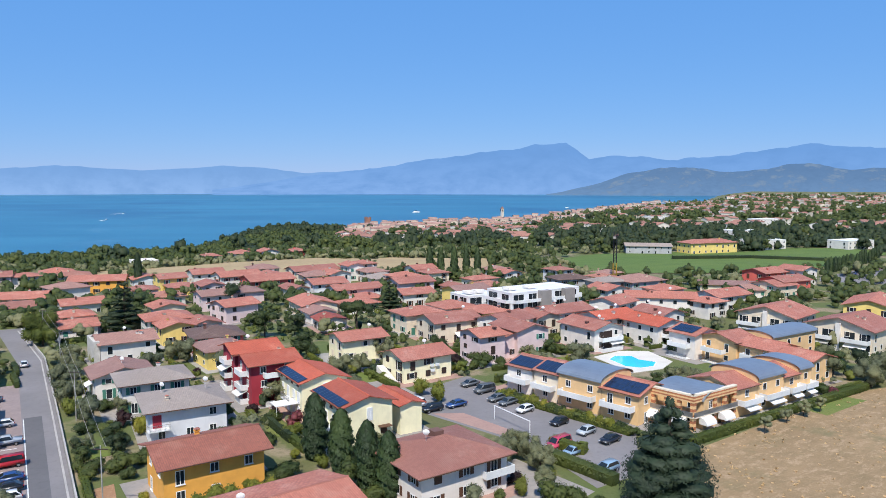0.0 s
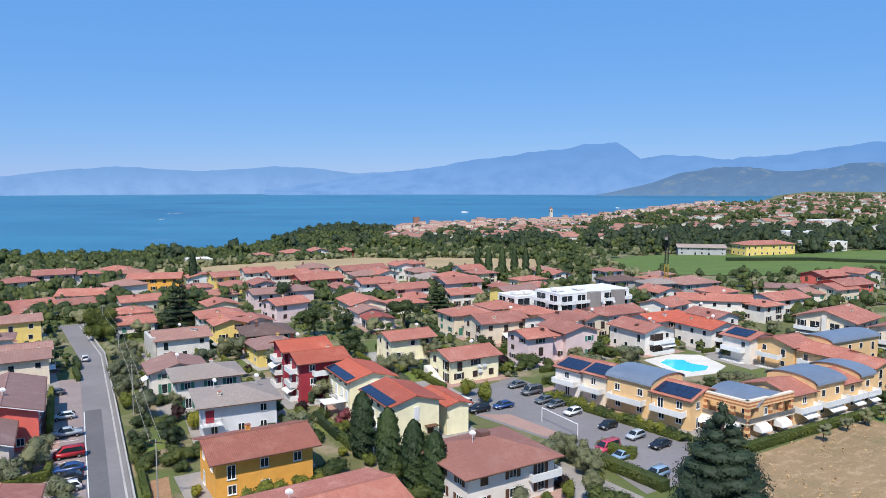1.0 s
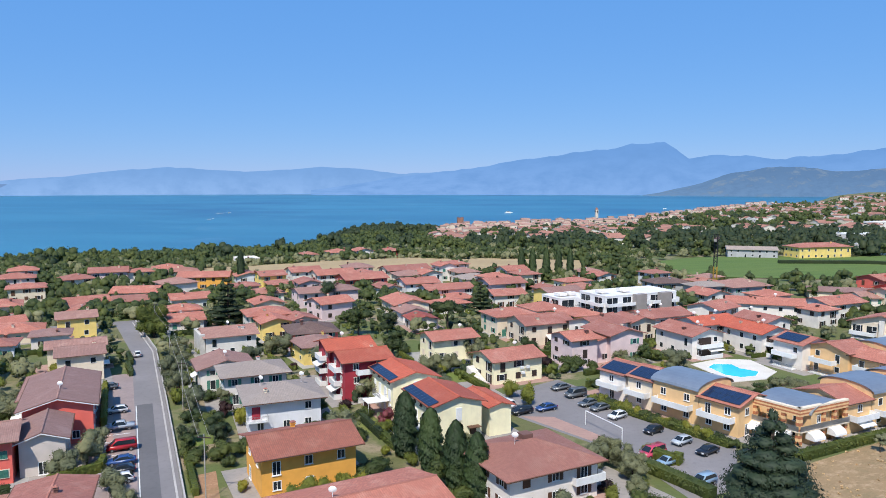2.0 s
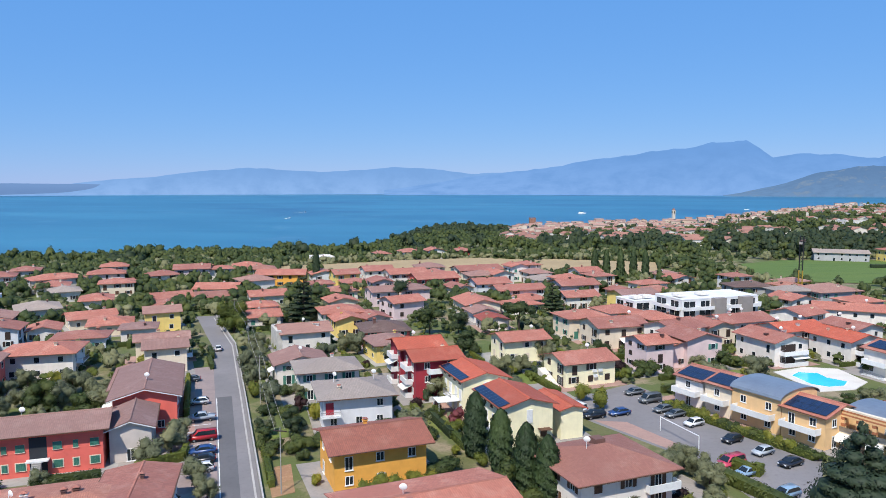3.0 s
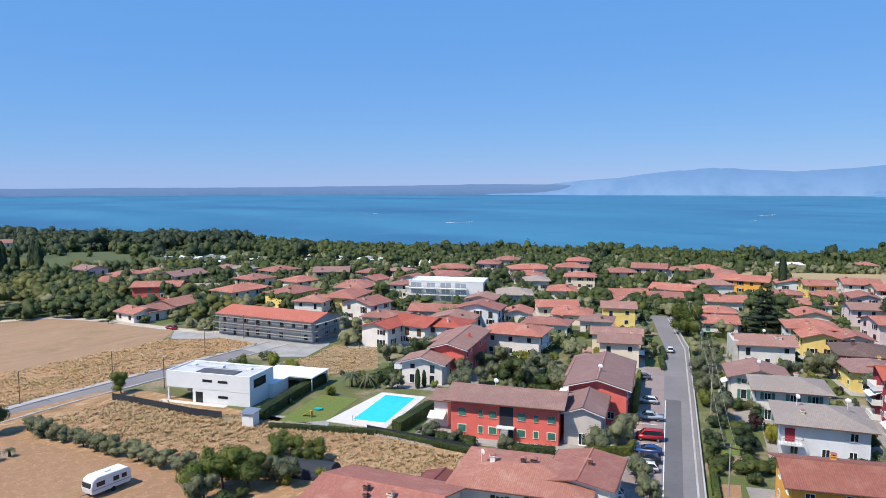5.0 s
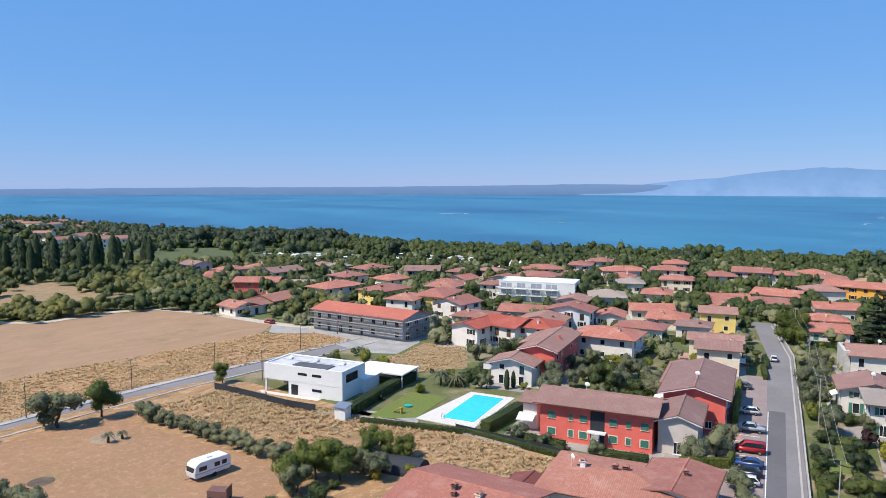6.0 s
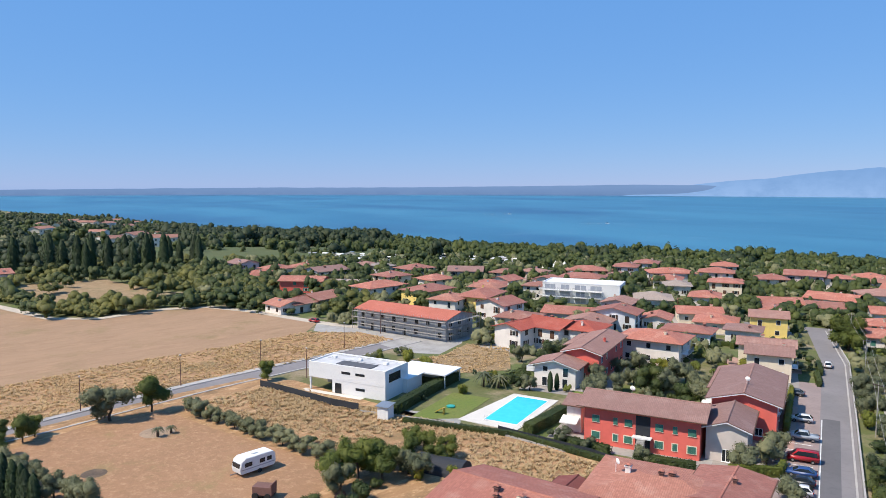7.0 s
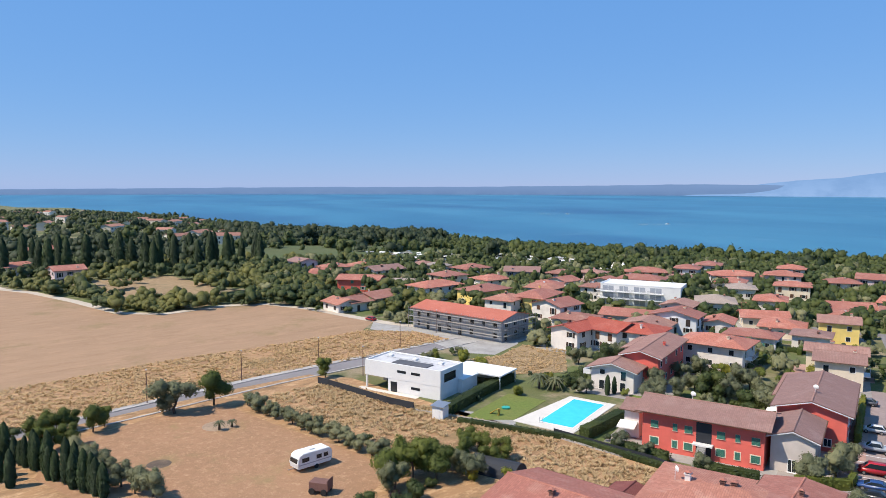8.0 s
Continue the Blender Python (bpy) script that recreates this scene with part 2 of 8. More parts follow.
stubble_soil = soil("stubble_soil", (0.4, 0.25, 0.145), (0.36, 0.225, 0.13), (0.31, 0.19, 0.105), 0.5, 0.07, (7, 2.6, 1), 106, (0.235, 0.165, 0.075), (0.385, 0.235, 0.135))
dry_grass = soil("dry_grass", (0.43, 0.245, 0.118), (0.35, 0.2, 0.094), (0.165, 0.105, 0.048), 0.4, 0.09, (2.2, 1.0, 1), 104, (0.17, 0.13, 0.052), (0.56, 0.36, 0.195))
bare_earth = soil("bare_earth", (0.39, 0.215, 0.115), (0.345, 0.19, 0.1), (0.29, 0.165, 0.082), 0.5, 0.06, (1, 1, 1), 0, (0.25, 0.18, 0.075), (0.42, 0.25, 0.14))
field_right = soil("parched_field", (0.35, 0.235, 0.12), (0.3, 0.2, 0.1), (0.23, 0.16, 0.075), 0.5, 0.08, (2.4, 1.2, 1), 40, (0.165, 0.14, 0.062), (0.42, 0.29, 0.17))
gold_soil = soil("golden_stubble", (0.46, 0.34, 0.18), (0.41, 0.3, 0.155), (0.33, 0.24, 0.13), 0.4, 0.04)
lawn_grass = soil("lawn", (0.15, 0.2, 0.035), (0.19, 0.2, 0.048), (0.105, 0.14, 0.026), 1.6, 0.12)
vine_green = soil("vineyard_green", (0.1, 0.165, 0.024), (0.125, 0.18, 0.03), (0.07, 0.12, 0.02), 0.25, 0.03, (8, 1, 1), 20)
gravel_track = soil("pale_gravel", (0.6, 0.52, 0.42), (0.54, 0.46, 0.37), (0.42, 0.36, 0.28), 0.7, 0.1)

olive_leaf = leaves("olive_leaves", (0.32, 0.35, 0.2), (0.135, 0.155, 0.08), (0.41, 0.43, 0.26), 0.28)
shrub_leaf = leaves("shrub_leaves", (0.1, 0.155, 0.034), (0.024, 0.044, 0.011), (0.19, 0.23, 0.045), 0.25)
bright_leaf = leaves("bright_leaves", (0.36, 0.4, 0.055), (0.15, 0.2, 0.03), (0.56, 0.5, 0.07))
dark_leaf = leaves("dark_leaves", (0.054, 0.096, 0.032), (0.022, 0.044, 0.016), (0.092, 0.125, 0.038), 0.2)
cypress_leaf = leaves("cypress_leaves", (0.06, 0.118, 0.034), (0.02, 0.045, 0.014), (0.1, 0.165, 0.045), 0.2)
spruce_leaf = leaves("spruce_needles", (0.034, 0.07, 0.034), (0.012, 0.031, 0.017), (0.054, 0.093, 0.046), 0.1)
hedge_leaf = leaves("hedge_leaves", (0.21, 0.28, 0.048), (0.075, 0.11, 0.024), (0.34, 0.37, 0.066))
plum_leaf = leaves("plum_leaves", (0.05, 0.015, 0.02), (0.02, 0.008, 0.01), (0.08, 0.03, 0.03))
pink_flower = leaves("oleander_flowers", (0.4, 0.08, 0.14), (0.15, 0.09, 0.05), (0.5, 0.15, 0.2))
wood_leaf = leaves("woodland_leaves", (0.1, 0.155, 0.034), (0.024, 0.044, 0.012), (0.18, 0.22, 0.048), 0.25)
dry_tuft = leaves("dry_tufts", (0.96, 0.7, 0.42), (0.68, 0.48, 0.27), (0.82, 0.62, 0.36), 0.2)
scrub_leaf = leaves("scrub_leaves", (0.2, 0.225, 0.05), (0.07, 0.09, 0.022), (0.33, 0.32, 0.075), 0.25)


# ---- building blocks ----
def box(bm, x0, y0, z0, x1, y1, z1, slot=0):
    vs = [bm.verts.new(p) for p in ((x0, y0, z0), (x1, y0, z0), (x1, y1, z0), (x0, y1, z0), (x0, y0, z1), (x1, y0, z1), (x1, y1, z1), (x0, y1, z1))]
    for q in ((3, 2, 1, 0), (4, 5, 6, 7), (0, 1, 5, 4), (1, 2, 6, 5), (2, 3, 7, 6), (3, 0, 4, 7)):
        bm.faces.new([vs[i] for i in q]).material_index = slot


def boxes(*rows):
    bm = bmesh.new()
    for r in rows:
        box(bm, *r)
    return bm


def prism(bm, outline, axis_from, axis_to, axis="y", slot=0):
    """Extrudes an outline of (across, up) along x or y."""
    def put(a, b, c):
        return (a, c, b) if axis == "y" else (c, a, b)
    near = [bm.verts.new(put(a, b, axis_from)) for a, b in outline]
    far = [bm.verts.new(put(a, b, axis_to)) for a, b in outline]
    n = len(outline)
    bm.faces.new(near).material_index = slot
    bm.faces.new(far[::-1]).material_index = slot
    for i in range(n):
        bm.faces.new((near[(i + 1) % n], near[i], far[i], far[(i + 1) % n])).material_index = slot


def tube(bm, a, b, r0, r1, sides=6):
    a, b = Vector(a), Vector(b)
    turn = (b - a).to_track_quat("Z", "Y").to_matrix()
    rings = []
    for c, r in ((a, r0), (b, r1)):
        rings.append([bm.verts.new(c + turn @ Vector((r * math.cos(6.2832 * i / sides), r * math.sin(6.2832 * i / sides), 0))) for i in range(sides)])
    for i in range(sides):
        j = (i + 1) % sides
        bm.faces.new((rings[0][i], rings[0][j], rings[1][j], rings[1][i]))
    bm.faces.new(rings[0][::-1])
    bm.faces.new(rings[1])


def slope_uv(bm):
    layer = bm.loops.layers.uv.new("slope")
    up = Vector((0, 0, 1))
    for f in bm.faces:
        f.normal_update()
        u = up.cross(f.normal)
        u = u.normalized() if u.length > 1e-4 else Vector((1, 0, 0))
        v = f.normal.cross(u)
        for lp in f.loops:
            lp[layer].uv = (lp.vert.co.dot(u) + 50, lp.vert.co.dot(v) + 50)


def mesh_of(name, bm, *mats, smooth=False):
    bmesh.ops.recalc_face_normals(bm, faces=bm.faces)
    me = bpy.data.meshes.new(name)
    bm.to_mesh(me)
    bm.free()
    for m in mats:
        me.materials.append(m)
    if smooth:
        me.polygons.foreach_set("use_smooth", [True] * len(me.polygons))
    return me


def part(name, bm, material, parent, label="", at=None, smooth=False):
    mats = material if isinstance(material, (tuple, list)) else (material,)
    ob = new(name, mesh_of(name, bm, *mats, smooth=smooth))
    ob.parent = parent
    if at is not None:
        ob.matrix_basis = at
    if label:
        ob["label"] = label
    return ob


def share(name, me, parent, at, label=""):
    ob = new(name, me)
    ob.parent = parent
    ob.matrix_basis = at
    if label:
        ob["label"] = label
    return ob


def thing(name, at, label, category, group="", kind=""):
    ob = new(name)
    ob.empty_display_size = 0.2
    ob.matrix_basis = at
    return tagged(ob, label, category, group, kind)


def sheet(name, outline, z, material, label, category="ground", thick=0.03, kind="structure"):
    """A flat patch of ground with a small edge, draped on the terrain."""
    bm = bmesh.new()
    top = [bm.verts.new((x, y, ground(x, y) + z)) for x, y in outline]
    low = [bm.verts.new((x, y, ground(x, y) + z - thick - 0.05)) for x, y in outline]
    n = len(top)
    bm.faces.new(top)
    for i in range(n):
        bm.faces.new((top[i], low[i], low[(i + 1) % n], top[(i + 1) % n]))
    ob = new(name, mesh_of(name, bm, material))
    return tagged(ob, label, category, "", kind)


def strip(name, line, width, z, material, label, category, offset=0.0, thick=0.05, kind="structure"):
    """A band that follows a line: road, kerb, track, painted line."""
    pts = [Vector((*p, 0)) for p in line]
    bm = bmesh.new()
    rows = []
    for i, p in enumerate(pts):
        a, b = pts[max(i - 1, 0)], pts[min(i + 1, len(pts) - 1)]
        n = (b - a).normalized().cross(Vector((0, 0, 1)))
        g = ground(p.x, p.y)
        l, r = p + n * (offset - width / 2), p + n * (offset + width / 2)
        rows.append([bm.verts.new((q.x, q.y, g + h)) for q, h in ((l, z - thick - 0.03), (l, z), (r, z), (r, z - thick - 0.03))])
    for a, b in zip(rows, rows[1:]):
        for i in range(3):
            bm.faces.new((a[i], a[i + 1], b[i + 1], b[i]))
    ob = new(name, mesh_of(name, bm, material))
    return tagged(ob, label, category, "", kind)


# ---- ground, lake and distance ----
COAST_AZ = [-30, -22, -19.3, -15.2, -11, -6.6, -3.4, 2.9, 7.4, 14.5, 16, 17.9, 20.8, 30, 41, 51, 55, 60, 67, 73, 78, 82, 85, 87.3, 92.5, 97, 104]
COAST_D = [5200, 5200, 3100, 2320, 1660, 1300, 1180, 1100, 985, 1030, 900, 790, 690, 670, 670, 690, 710, 755, 880, 930, 980, 1210, 1390, 1660, 2210, 2500, 5200]


def coast(az):
    return float(np.interp(az, COAST_AZ, COAST_D))


def ground(x, y):
    d = math.hypot(x, y)
    if d < 300:
        return 0.0
    dc = coast(math.degrees(math.atan2(-x, y)))
    amp = 25.6 * min(max((5200 - dc) / 1500, 0), 1)
    s = min(max((d - 300) / (dc + 8 - 300), 0), 1)
    z = -amp * s * s * (3 - 2 * s)
    if d > dc + 8 and amp > 20:
        z -= min((d - dc - 8) * 0.2, 8)
    return z


def build_ground():
    radii = [0, 60, 120, 180, 240, 300, 340, 380, 420, 460, 500, 540, 580, 620, 650, 680, 710, 740, 780, 830, 880, 940, 1000, 1070, 1150, 1250, 1400, 1600, 1850, 2200, 2600, 3200, 4000, 4850]
    bm = bmesh.new()
    rings = []
    for r in radii[1:]:
        rings.append([bm.verts.new((-r * math.sin(radians(a)), r * math.cos(radians(a)), ground(-r * math.sin(radians(a)), r * math.cos(radians(a))))) for a in np.arange(-180, 180, 1.5)])
    mid = bm.verts.new((0, 0, 0))
    n = len(rings[0])
    for i in range(n):
        bm.faces.new((mid, rings[0][i], rings[0][(i + 1) % n]))
    for a, b in zip(rings, rings[1:]):
        for i in range(n):
            j = (i + 1) % n
            bm.faces.new((a[i], b[i], b[j], a[j]))
    ob = new("ground", mesh_of("ground", bm, garden_ground, smooth=True))
    tagged(ob, "gently sloping ground of dry grass and soil", "ground", "", "structure")


build_ground()

bm = bmesh.new()
ring = [bm.verts.new((-r * math.sin(radians(a)), r * math.cos(radians(a)), -25.0)) for r in (600, 4860) for a in np.arange(-60, 121, 3)]
half = len(ring) // 2
for i in range(half - 1):
    bm.faces.new((ring[i], ring[half + i], ring[half + i + 1], ring[i + 1]))
tagged(new("lake", mesh_of("lake", bm, water)), "wide blue lake with faint wind streaks", "water", "", "structure")


def ridge(name, label, profile, distance, depth, material, seed, rough):
    """A range of hills: (bearing, height of the crest) pairs, with folds and a slope in front."""
    az = np.array([p[0] for p in profile])
    top = np.array([p[1] for p in profile])
    order = np.argsort(az)
    bm = bmesh.new()
    rows = []
    for a in np.arange(az.min(), az.max() + 0.01, 0.3):
        h = float(np.interp(a, az[order], top[order]))
        row = []
        for k in range(8):
            f = k / 7
            d = distance - depth * (1 - f) - (0 if f < 1 else 0)
            dx, dy = -math.sin(radians(a)), math.cos(radians(a))
            lift = -26 + (h + 26) * f ** 0.8
            wob = noise.noise((dx * 40 + seed, dy * 40, f * 2)) * rough * f + noise.noise((dx * 130 + seed, dy * 130, f * 5)) * rough * 0.4 * f
            row.append(bm.verts.new((dx * (d + wob * 3), dy * (d + wob * 3), lift + wob * (h + 30) * 0.02)))
        row.append(bm.verts.new((dx * (distance + 90), dy * (distance + 90), -26)))
        rows.append(row)
    for a, b in zip(rows, rows[1:]):
        for i in range(8):
            bm.faces.new((a[i], a[i + 1], b[i + 1], b[i]))
    tagged(new(name, mesh_of(name, bm, material, smooth=True)), label, "mountains", "", "structure")


def crest(y, d):
    return 38.0 + (326.5 - y) / 1261.0 * d


# far land in glowing tints that paint the haze; no real air lies between
far_haze = hazy("far_mountain_haze_glow", (0.25, 0.45, 0.83), (0.175, 0.37, 0.75), -20, 240, 0.915)
faint_haze = hazy("faint_mountain_haze_glow", (0.30, 0.50, 0.86), (0.215, 0.41, 0.77), -20, 130, 0.915)
mid_haze = hazy("headland_haze_glow", (0.175, 0.31, 0.53), (0.135, 0.25, 0.45), -20, 110, 0.915, 0.02, (0.22, 0.32, 0.47))
low_haze = hazy("low_shore_haze_glow", (0.145, 0.26, 0.5), (0.19, 0.325, 0.6), -20, 30, 0.915)
ridge("backdrop_mountains", "blue mountain range with painted haze beyond the lake", [(a, crest(y, 4800)) for a, y in (
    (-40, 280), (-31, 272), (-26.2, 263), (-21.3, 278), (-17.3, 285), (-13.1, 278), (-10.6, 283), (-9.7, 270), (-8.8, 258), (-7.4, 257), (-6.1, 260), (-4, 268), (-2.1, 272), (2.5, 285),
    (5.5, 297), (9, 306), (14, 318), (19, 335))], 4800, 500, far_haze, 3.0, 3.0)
ridge("backdrop_far_range", "pale far mountain range in painted haze", [(a, crest(y, 4840)) for a, y in (
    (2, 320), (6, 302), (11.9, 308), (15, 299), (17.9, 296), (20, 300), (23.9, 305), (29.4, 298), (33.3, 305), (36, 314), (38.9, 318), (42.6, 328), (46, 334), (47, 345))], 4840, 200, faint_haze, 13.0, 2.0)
ridge("backdrop_shore", "low far shore of the lake in painted haze", [(a, crest(y, 4780)) for a, y in (
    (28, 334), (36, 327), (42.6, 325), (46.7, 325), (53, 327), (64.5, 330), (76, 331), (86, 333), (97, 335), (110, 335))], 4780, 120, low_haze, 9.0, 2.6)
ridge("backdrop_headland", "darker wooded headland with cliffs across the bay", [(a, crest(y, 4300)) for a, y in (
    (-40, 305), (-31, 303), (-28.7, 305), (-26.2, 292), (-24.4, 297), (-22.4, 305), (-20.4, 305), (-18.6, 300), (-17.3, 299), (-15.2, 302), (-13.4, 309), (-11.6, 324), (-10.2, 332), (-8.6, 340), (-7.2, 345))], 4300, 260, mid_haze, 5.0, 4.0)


# ---- roads, fields and yards ----
GRID = 33.0
EU, EN = Vector((math.cos(radians(GRID)), math.sin(radians(GRID)))), Vector((-math.sin(radians(GRID)), math.cos(radians(GRID))))
MAIN = [(-14.0, 27.0), (-43.2, 73.3), (-67.6, 112.0), (-90.5, 148.0), (-114.4, 178.6)]
strip("road_main", MAIN, 4.3, 0.03, asphalt, "straight grey asphalt residential road", "road", -0.3)
strip("road_patch", [(-37.5, 64.0), (-44.3, 73.0), (-68.7, 112.2)], 2.5, 0.036, new_asphalt, "darker strip of fresh asphalt along the road", "road patch", 0.0)
strip("kerb_main", MAIN[1:], 0.25, 0.14, kerb_stone, "pale stone kerb beside the road", "kerb", 1.95, 0.15)
strip("pavement_main", MAIN[1:], 0.5, 0.12, asphalt, "narrow grey pavement along the road", "pavement", 2.33, 0.1)
strip("parking_bays", [(-49.2, 72.0), (-57.6, 84.8), (-74.0, 110.6), (-86.0, 128.5)], 7.2, 0.02, bay_paving, "row of parking bays paved in reddish grey", "parking", 0.5)
strip("road_cross", [(-150, 158), (-114.6, 180.5), (-96, 192)], 4.5, 0.029, asphalt, "asphalt cross street at the end of the road", "road")
sheet("car_park", [(-11.5, 122.5), (2.6, 138.6), (9.5, 130.0), (27.8, 106.0), (24.5, 91.0), (18.0, 86.5), (12.6, 98.0), (6.5, 105.0), (-4.0, 114.5)], 0.03, asphalt, "grey asphalt car park with white markings", "car park")
sheet("car_park_island", [(-3.6, 115.2), (1.6, 115.6), (10.2, 106.0), (7.0, 105.4)], 0.045, red_paving, "wedge of reddish paving in the car park", "paving")
strip("lane", [(-30, 152), (-21.8, 143.5), (-10.9, 129.0), (-6, 121)], 4.2, 0.032, paving, "paved lane between the yellow houses", "road")
strip("lane_back", [(-21.8, 144.5), (-13.0, 148.0), (-3, 139)], 4.0, 0.034, paving, "paved forecourt between the yellow houses", "road")
ROAD2 = [(-96, -60), (-110, -38), (-121.5, -15.1), (-127.0, 0.3), (-132.5, 13.1), (-138.6, 28.4), (-143.6, 43.3), (-149.1, 60.9), (-156, 80)]
strip("road_field", ROAD2, 5.2, 0.03, asphalt, "grey road along the dry fields", "road")
strip("pavement_field", ROAD2, 1.6, 0.12, kerb_stone, "pale pavement beside the field road", "pavement", -3.5, 0.1)
strip("kerb_field", ROAD2, 0.5, 0.14, kerb_stone, "low pale wall beside the field road", "kerb", 3.0, 0.4)
sheet("building_yard", [(-187, 66), (-178, 62), (-160, 70), (-144.4, 72.3), (-139.3, 78.2), (-146.7, 88.6), (-152, 92), (-164.6, 82.6), (-176, 74)], 0.035, concrete, "pale concrete yard in front of the building site", "yard")
sheet("stubble_field", [(-330, -52), (-299, -36.5), (-287, -26.6), (-261, -13), (-229.6, 0.4), (-221.6, 13.8), (-229, 32.4), (-227.5, 44.3), (-214, 53.7), (-195, 62.1), (-187, 66), (-177, 59.5), (-171, 40.2), (-163.8, 11.5), (-152, -18.6), (-140, -60), (-250, -110)], 0.05, stubble_soil, "ploughed brown stubble field", "field")
strip("gravel_track", [(-330, -50), (-299, -36), (-286, -25.6), (-260, -11.5), (-230, 2.2), (-223.6, 13.8), (-231, 32.4), (-229, 45), (-214.5, 55.5), (-195, 63.9), (-184, 69), (-168, 80)], 3.2, 0.09, gravel_track, "winding pale gravel track beside the field", "track")
sheet("grass_verge", [(-152, -18.6), (-163.8, 11.5), (-171, 40.2), (-177, 59.5), (-170, 72), (-158, 76), (-147.5, 46.9), (-141, 19.9), (-131, 0.3), (-124, -16), (-100, -60), (-135, -62)], 0.055, dry_grass, "tall dry straw-coloured grass beside the road", "field")
sheet("dry_land", [(-138, -62), (-116, -30), (-124, -8), (-129, 4), (-136, 22), (-140, 36), (-134, 43), (-110, 52), (-76, 67), (-62, 69), (-70, 50), (-80, 20), (-84, -10), (-92, -40)], 0.04, dry_grass, "dry grassy land round the earth lot", "field")
sheet("earth_lot", [(-116, -8), (-124, 6), (-126.5, 17.9), (-113.4, 23.2), (-94.8, 32.2), (-87, 34), (-80, 27), (-84, 12), (-92, -2), (-104, -9)], 0.05, bare_earth, "bare brown earth lot with worn grass", "yard")
sheet("rough_field", [(-127.5, 23.2), (-133.4, 39.5), (-110.5, 49.3), (-91.5, 59.6), (-73.5, 66), (-66, 66), (-70, 52), (-90.5, 40.4), (-102.5, 32.8)], 0.05, dry_grass, "rough field of tufted dry grass", "field")
sheet("dry_plot", [(-138, 70), (-138, 78.5), (-145.6, 89.5), (-136.7, 95.4), (-120.2, 84.5), (-123.7, 71)], 0.045, field_right, "building plot of dry grass", "field")
sheet("parched_field", [(14, 60), (20.3, 83.7), (36.8, 101.4), (56.6, 116.5), (73, 128.6), (100, 140), (150, 120), (140, 40), (60, 10), (20, 30)], 0.05, field_right, "parched field of short dry grass", "field")
sheet("dry_clearing", [(-312, -8), (-316, 22), (-280, 34), (-246, 36), (-229, 24), (-238, 8), (-262, 0)], 0.06, field_right, "clearing of dry grass among the scrub", "field")
sheet("lawn", [(-102.6, 51.6), (-112, 66), (-105.6, 70), (-98.8, 59.4)], 0.045, lawn_grass, "mown lawn beside the pool", "lawn")
sheet("gold_field", [(-142, 278), (-151, 297), (-139, 306), (-103, 336), (-69, 355), (-38, 350), (-44, 300), (-80, 288), (-110, 280)], 1.5, gold_soil, "golden stubble field", "field")
sheet("gold_field_small", [(-38, 358), (16, 352), (16, 298), (-36, 300)], 1.5, gold_soil, "small golden stubble field", "field")
sheet("green_field", [(52, 303), (56, 365), (79, 389), (125, 399), (167, 400), (200, 424), (234, 425), (240, 392), (205, 362), (181, 340), (145, 303)], 0.3, vine_green, "flat bright green crop field", "field")
sheet("meadow", [(-345, 70), (-352, 150), (-420, 215), (-480, 190), (-505, 110), (-480, 30), (-400, 22)], 1.2, soil("meadow_grass", (0.085, 0.115, 0.03), (0.11, 0.12, 0.04), (0.06, 0.085, 0.02), 0.3, 0.03), "green meadow in front of the dark wood", "field")
sheet("road_verge", [(-108, 45), (-96, 58), (-99.8, 60.4), (-111.5, 49.6)], 0.04, concrete, "narrow paved strip beside the lawn", "paving")


# swimming pools
def pool(at, outline, deck, label):
    root = thing("swimming_pool", at, label, "pool")
    def ringed(bm, ring, z0, z1):
        t = [bm.verts.new((*p, z1)) for p in ring]
        b = [bm.verts.new((*p, z0)) for p in ring]
        bm.faces.new(t)
        for i in range(len(t)):
            bm.faces.new((t[i], b[i], b[(i + 1) % len(t)], t[(i + 1) % len(t)]))
    bm = bmesh.new()
    ringed(bm, deck, -0.05, 0.08)
    part("deck", bm, deck_stone, root, "pale stone paving")
    bm = bmesh.new()
    cx, cy = sum(p[0] for p in outline) / len(outline), sum(p[1] for p in outline) / len(outline)
    ringed(bm, [(cx + (x - cx) * 1.05, cy + (y - cy) * 1.05) for x, y in outline], 0.0, 0.11)
    part("coping", bm, white_paint, root)
    bm = bmesh.new()
    ringed(bm, outline, 0.02, 0.115)
    part("water", bm, pool_water, root, "clear turquoise water")
    return root


def ladder(root, x, y, z):
    bm = bmesh.new()
    for dx in (-0.25, 0.25):
        tube(bm, (x + dx, y, z), (x + dx, y, z + 0.8), 0.03, 0.03)
        tube(bm, (x + dx, y, z + 0.8), (x + dx, y + 0.5, z + 0.75), 0.03, 0.03)
    for k in range(3):
        tube(bm, (x - 0.25, y, z + 0.1 + 0.25 * k), (x + 0.25, y, z + 0.1 + 0.25 * k), 0.02, 0.02)
    part("ladder", bm, steel, root)


p1 = pool(pose(-97.8, 70.6, 0.02, 0, 0, GRID), [(-3.1, -7.2), (2.6, -7.4), (2.8, 6.6), (-2.9, 6.9)], [(-6.9, -9.3), (3.6, -10.2), (4.4, 8.0), (-4.2, 8.3)], "rectangular turquoise pool with pale stone deck")
ladder(p1, -2.6, -7.9, 0.1)
p2 = pool(pose(39, 151, 0.02, 0, 0, GRID), [(-5, -2), (-3.4, -4.6), (0, -5), (3, -3), (1.6, 0.5), (2.6, 3.6), (-0.5, 5.5), (-3.6, 4)], [(-7.8, -6.5), (0, -7.5), (6.5, -4.5), (9.5, 5), (4, 8.5), (-5, 7.5)], "free-form turquoise pool with pale deck")

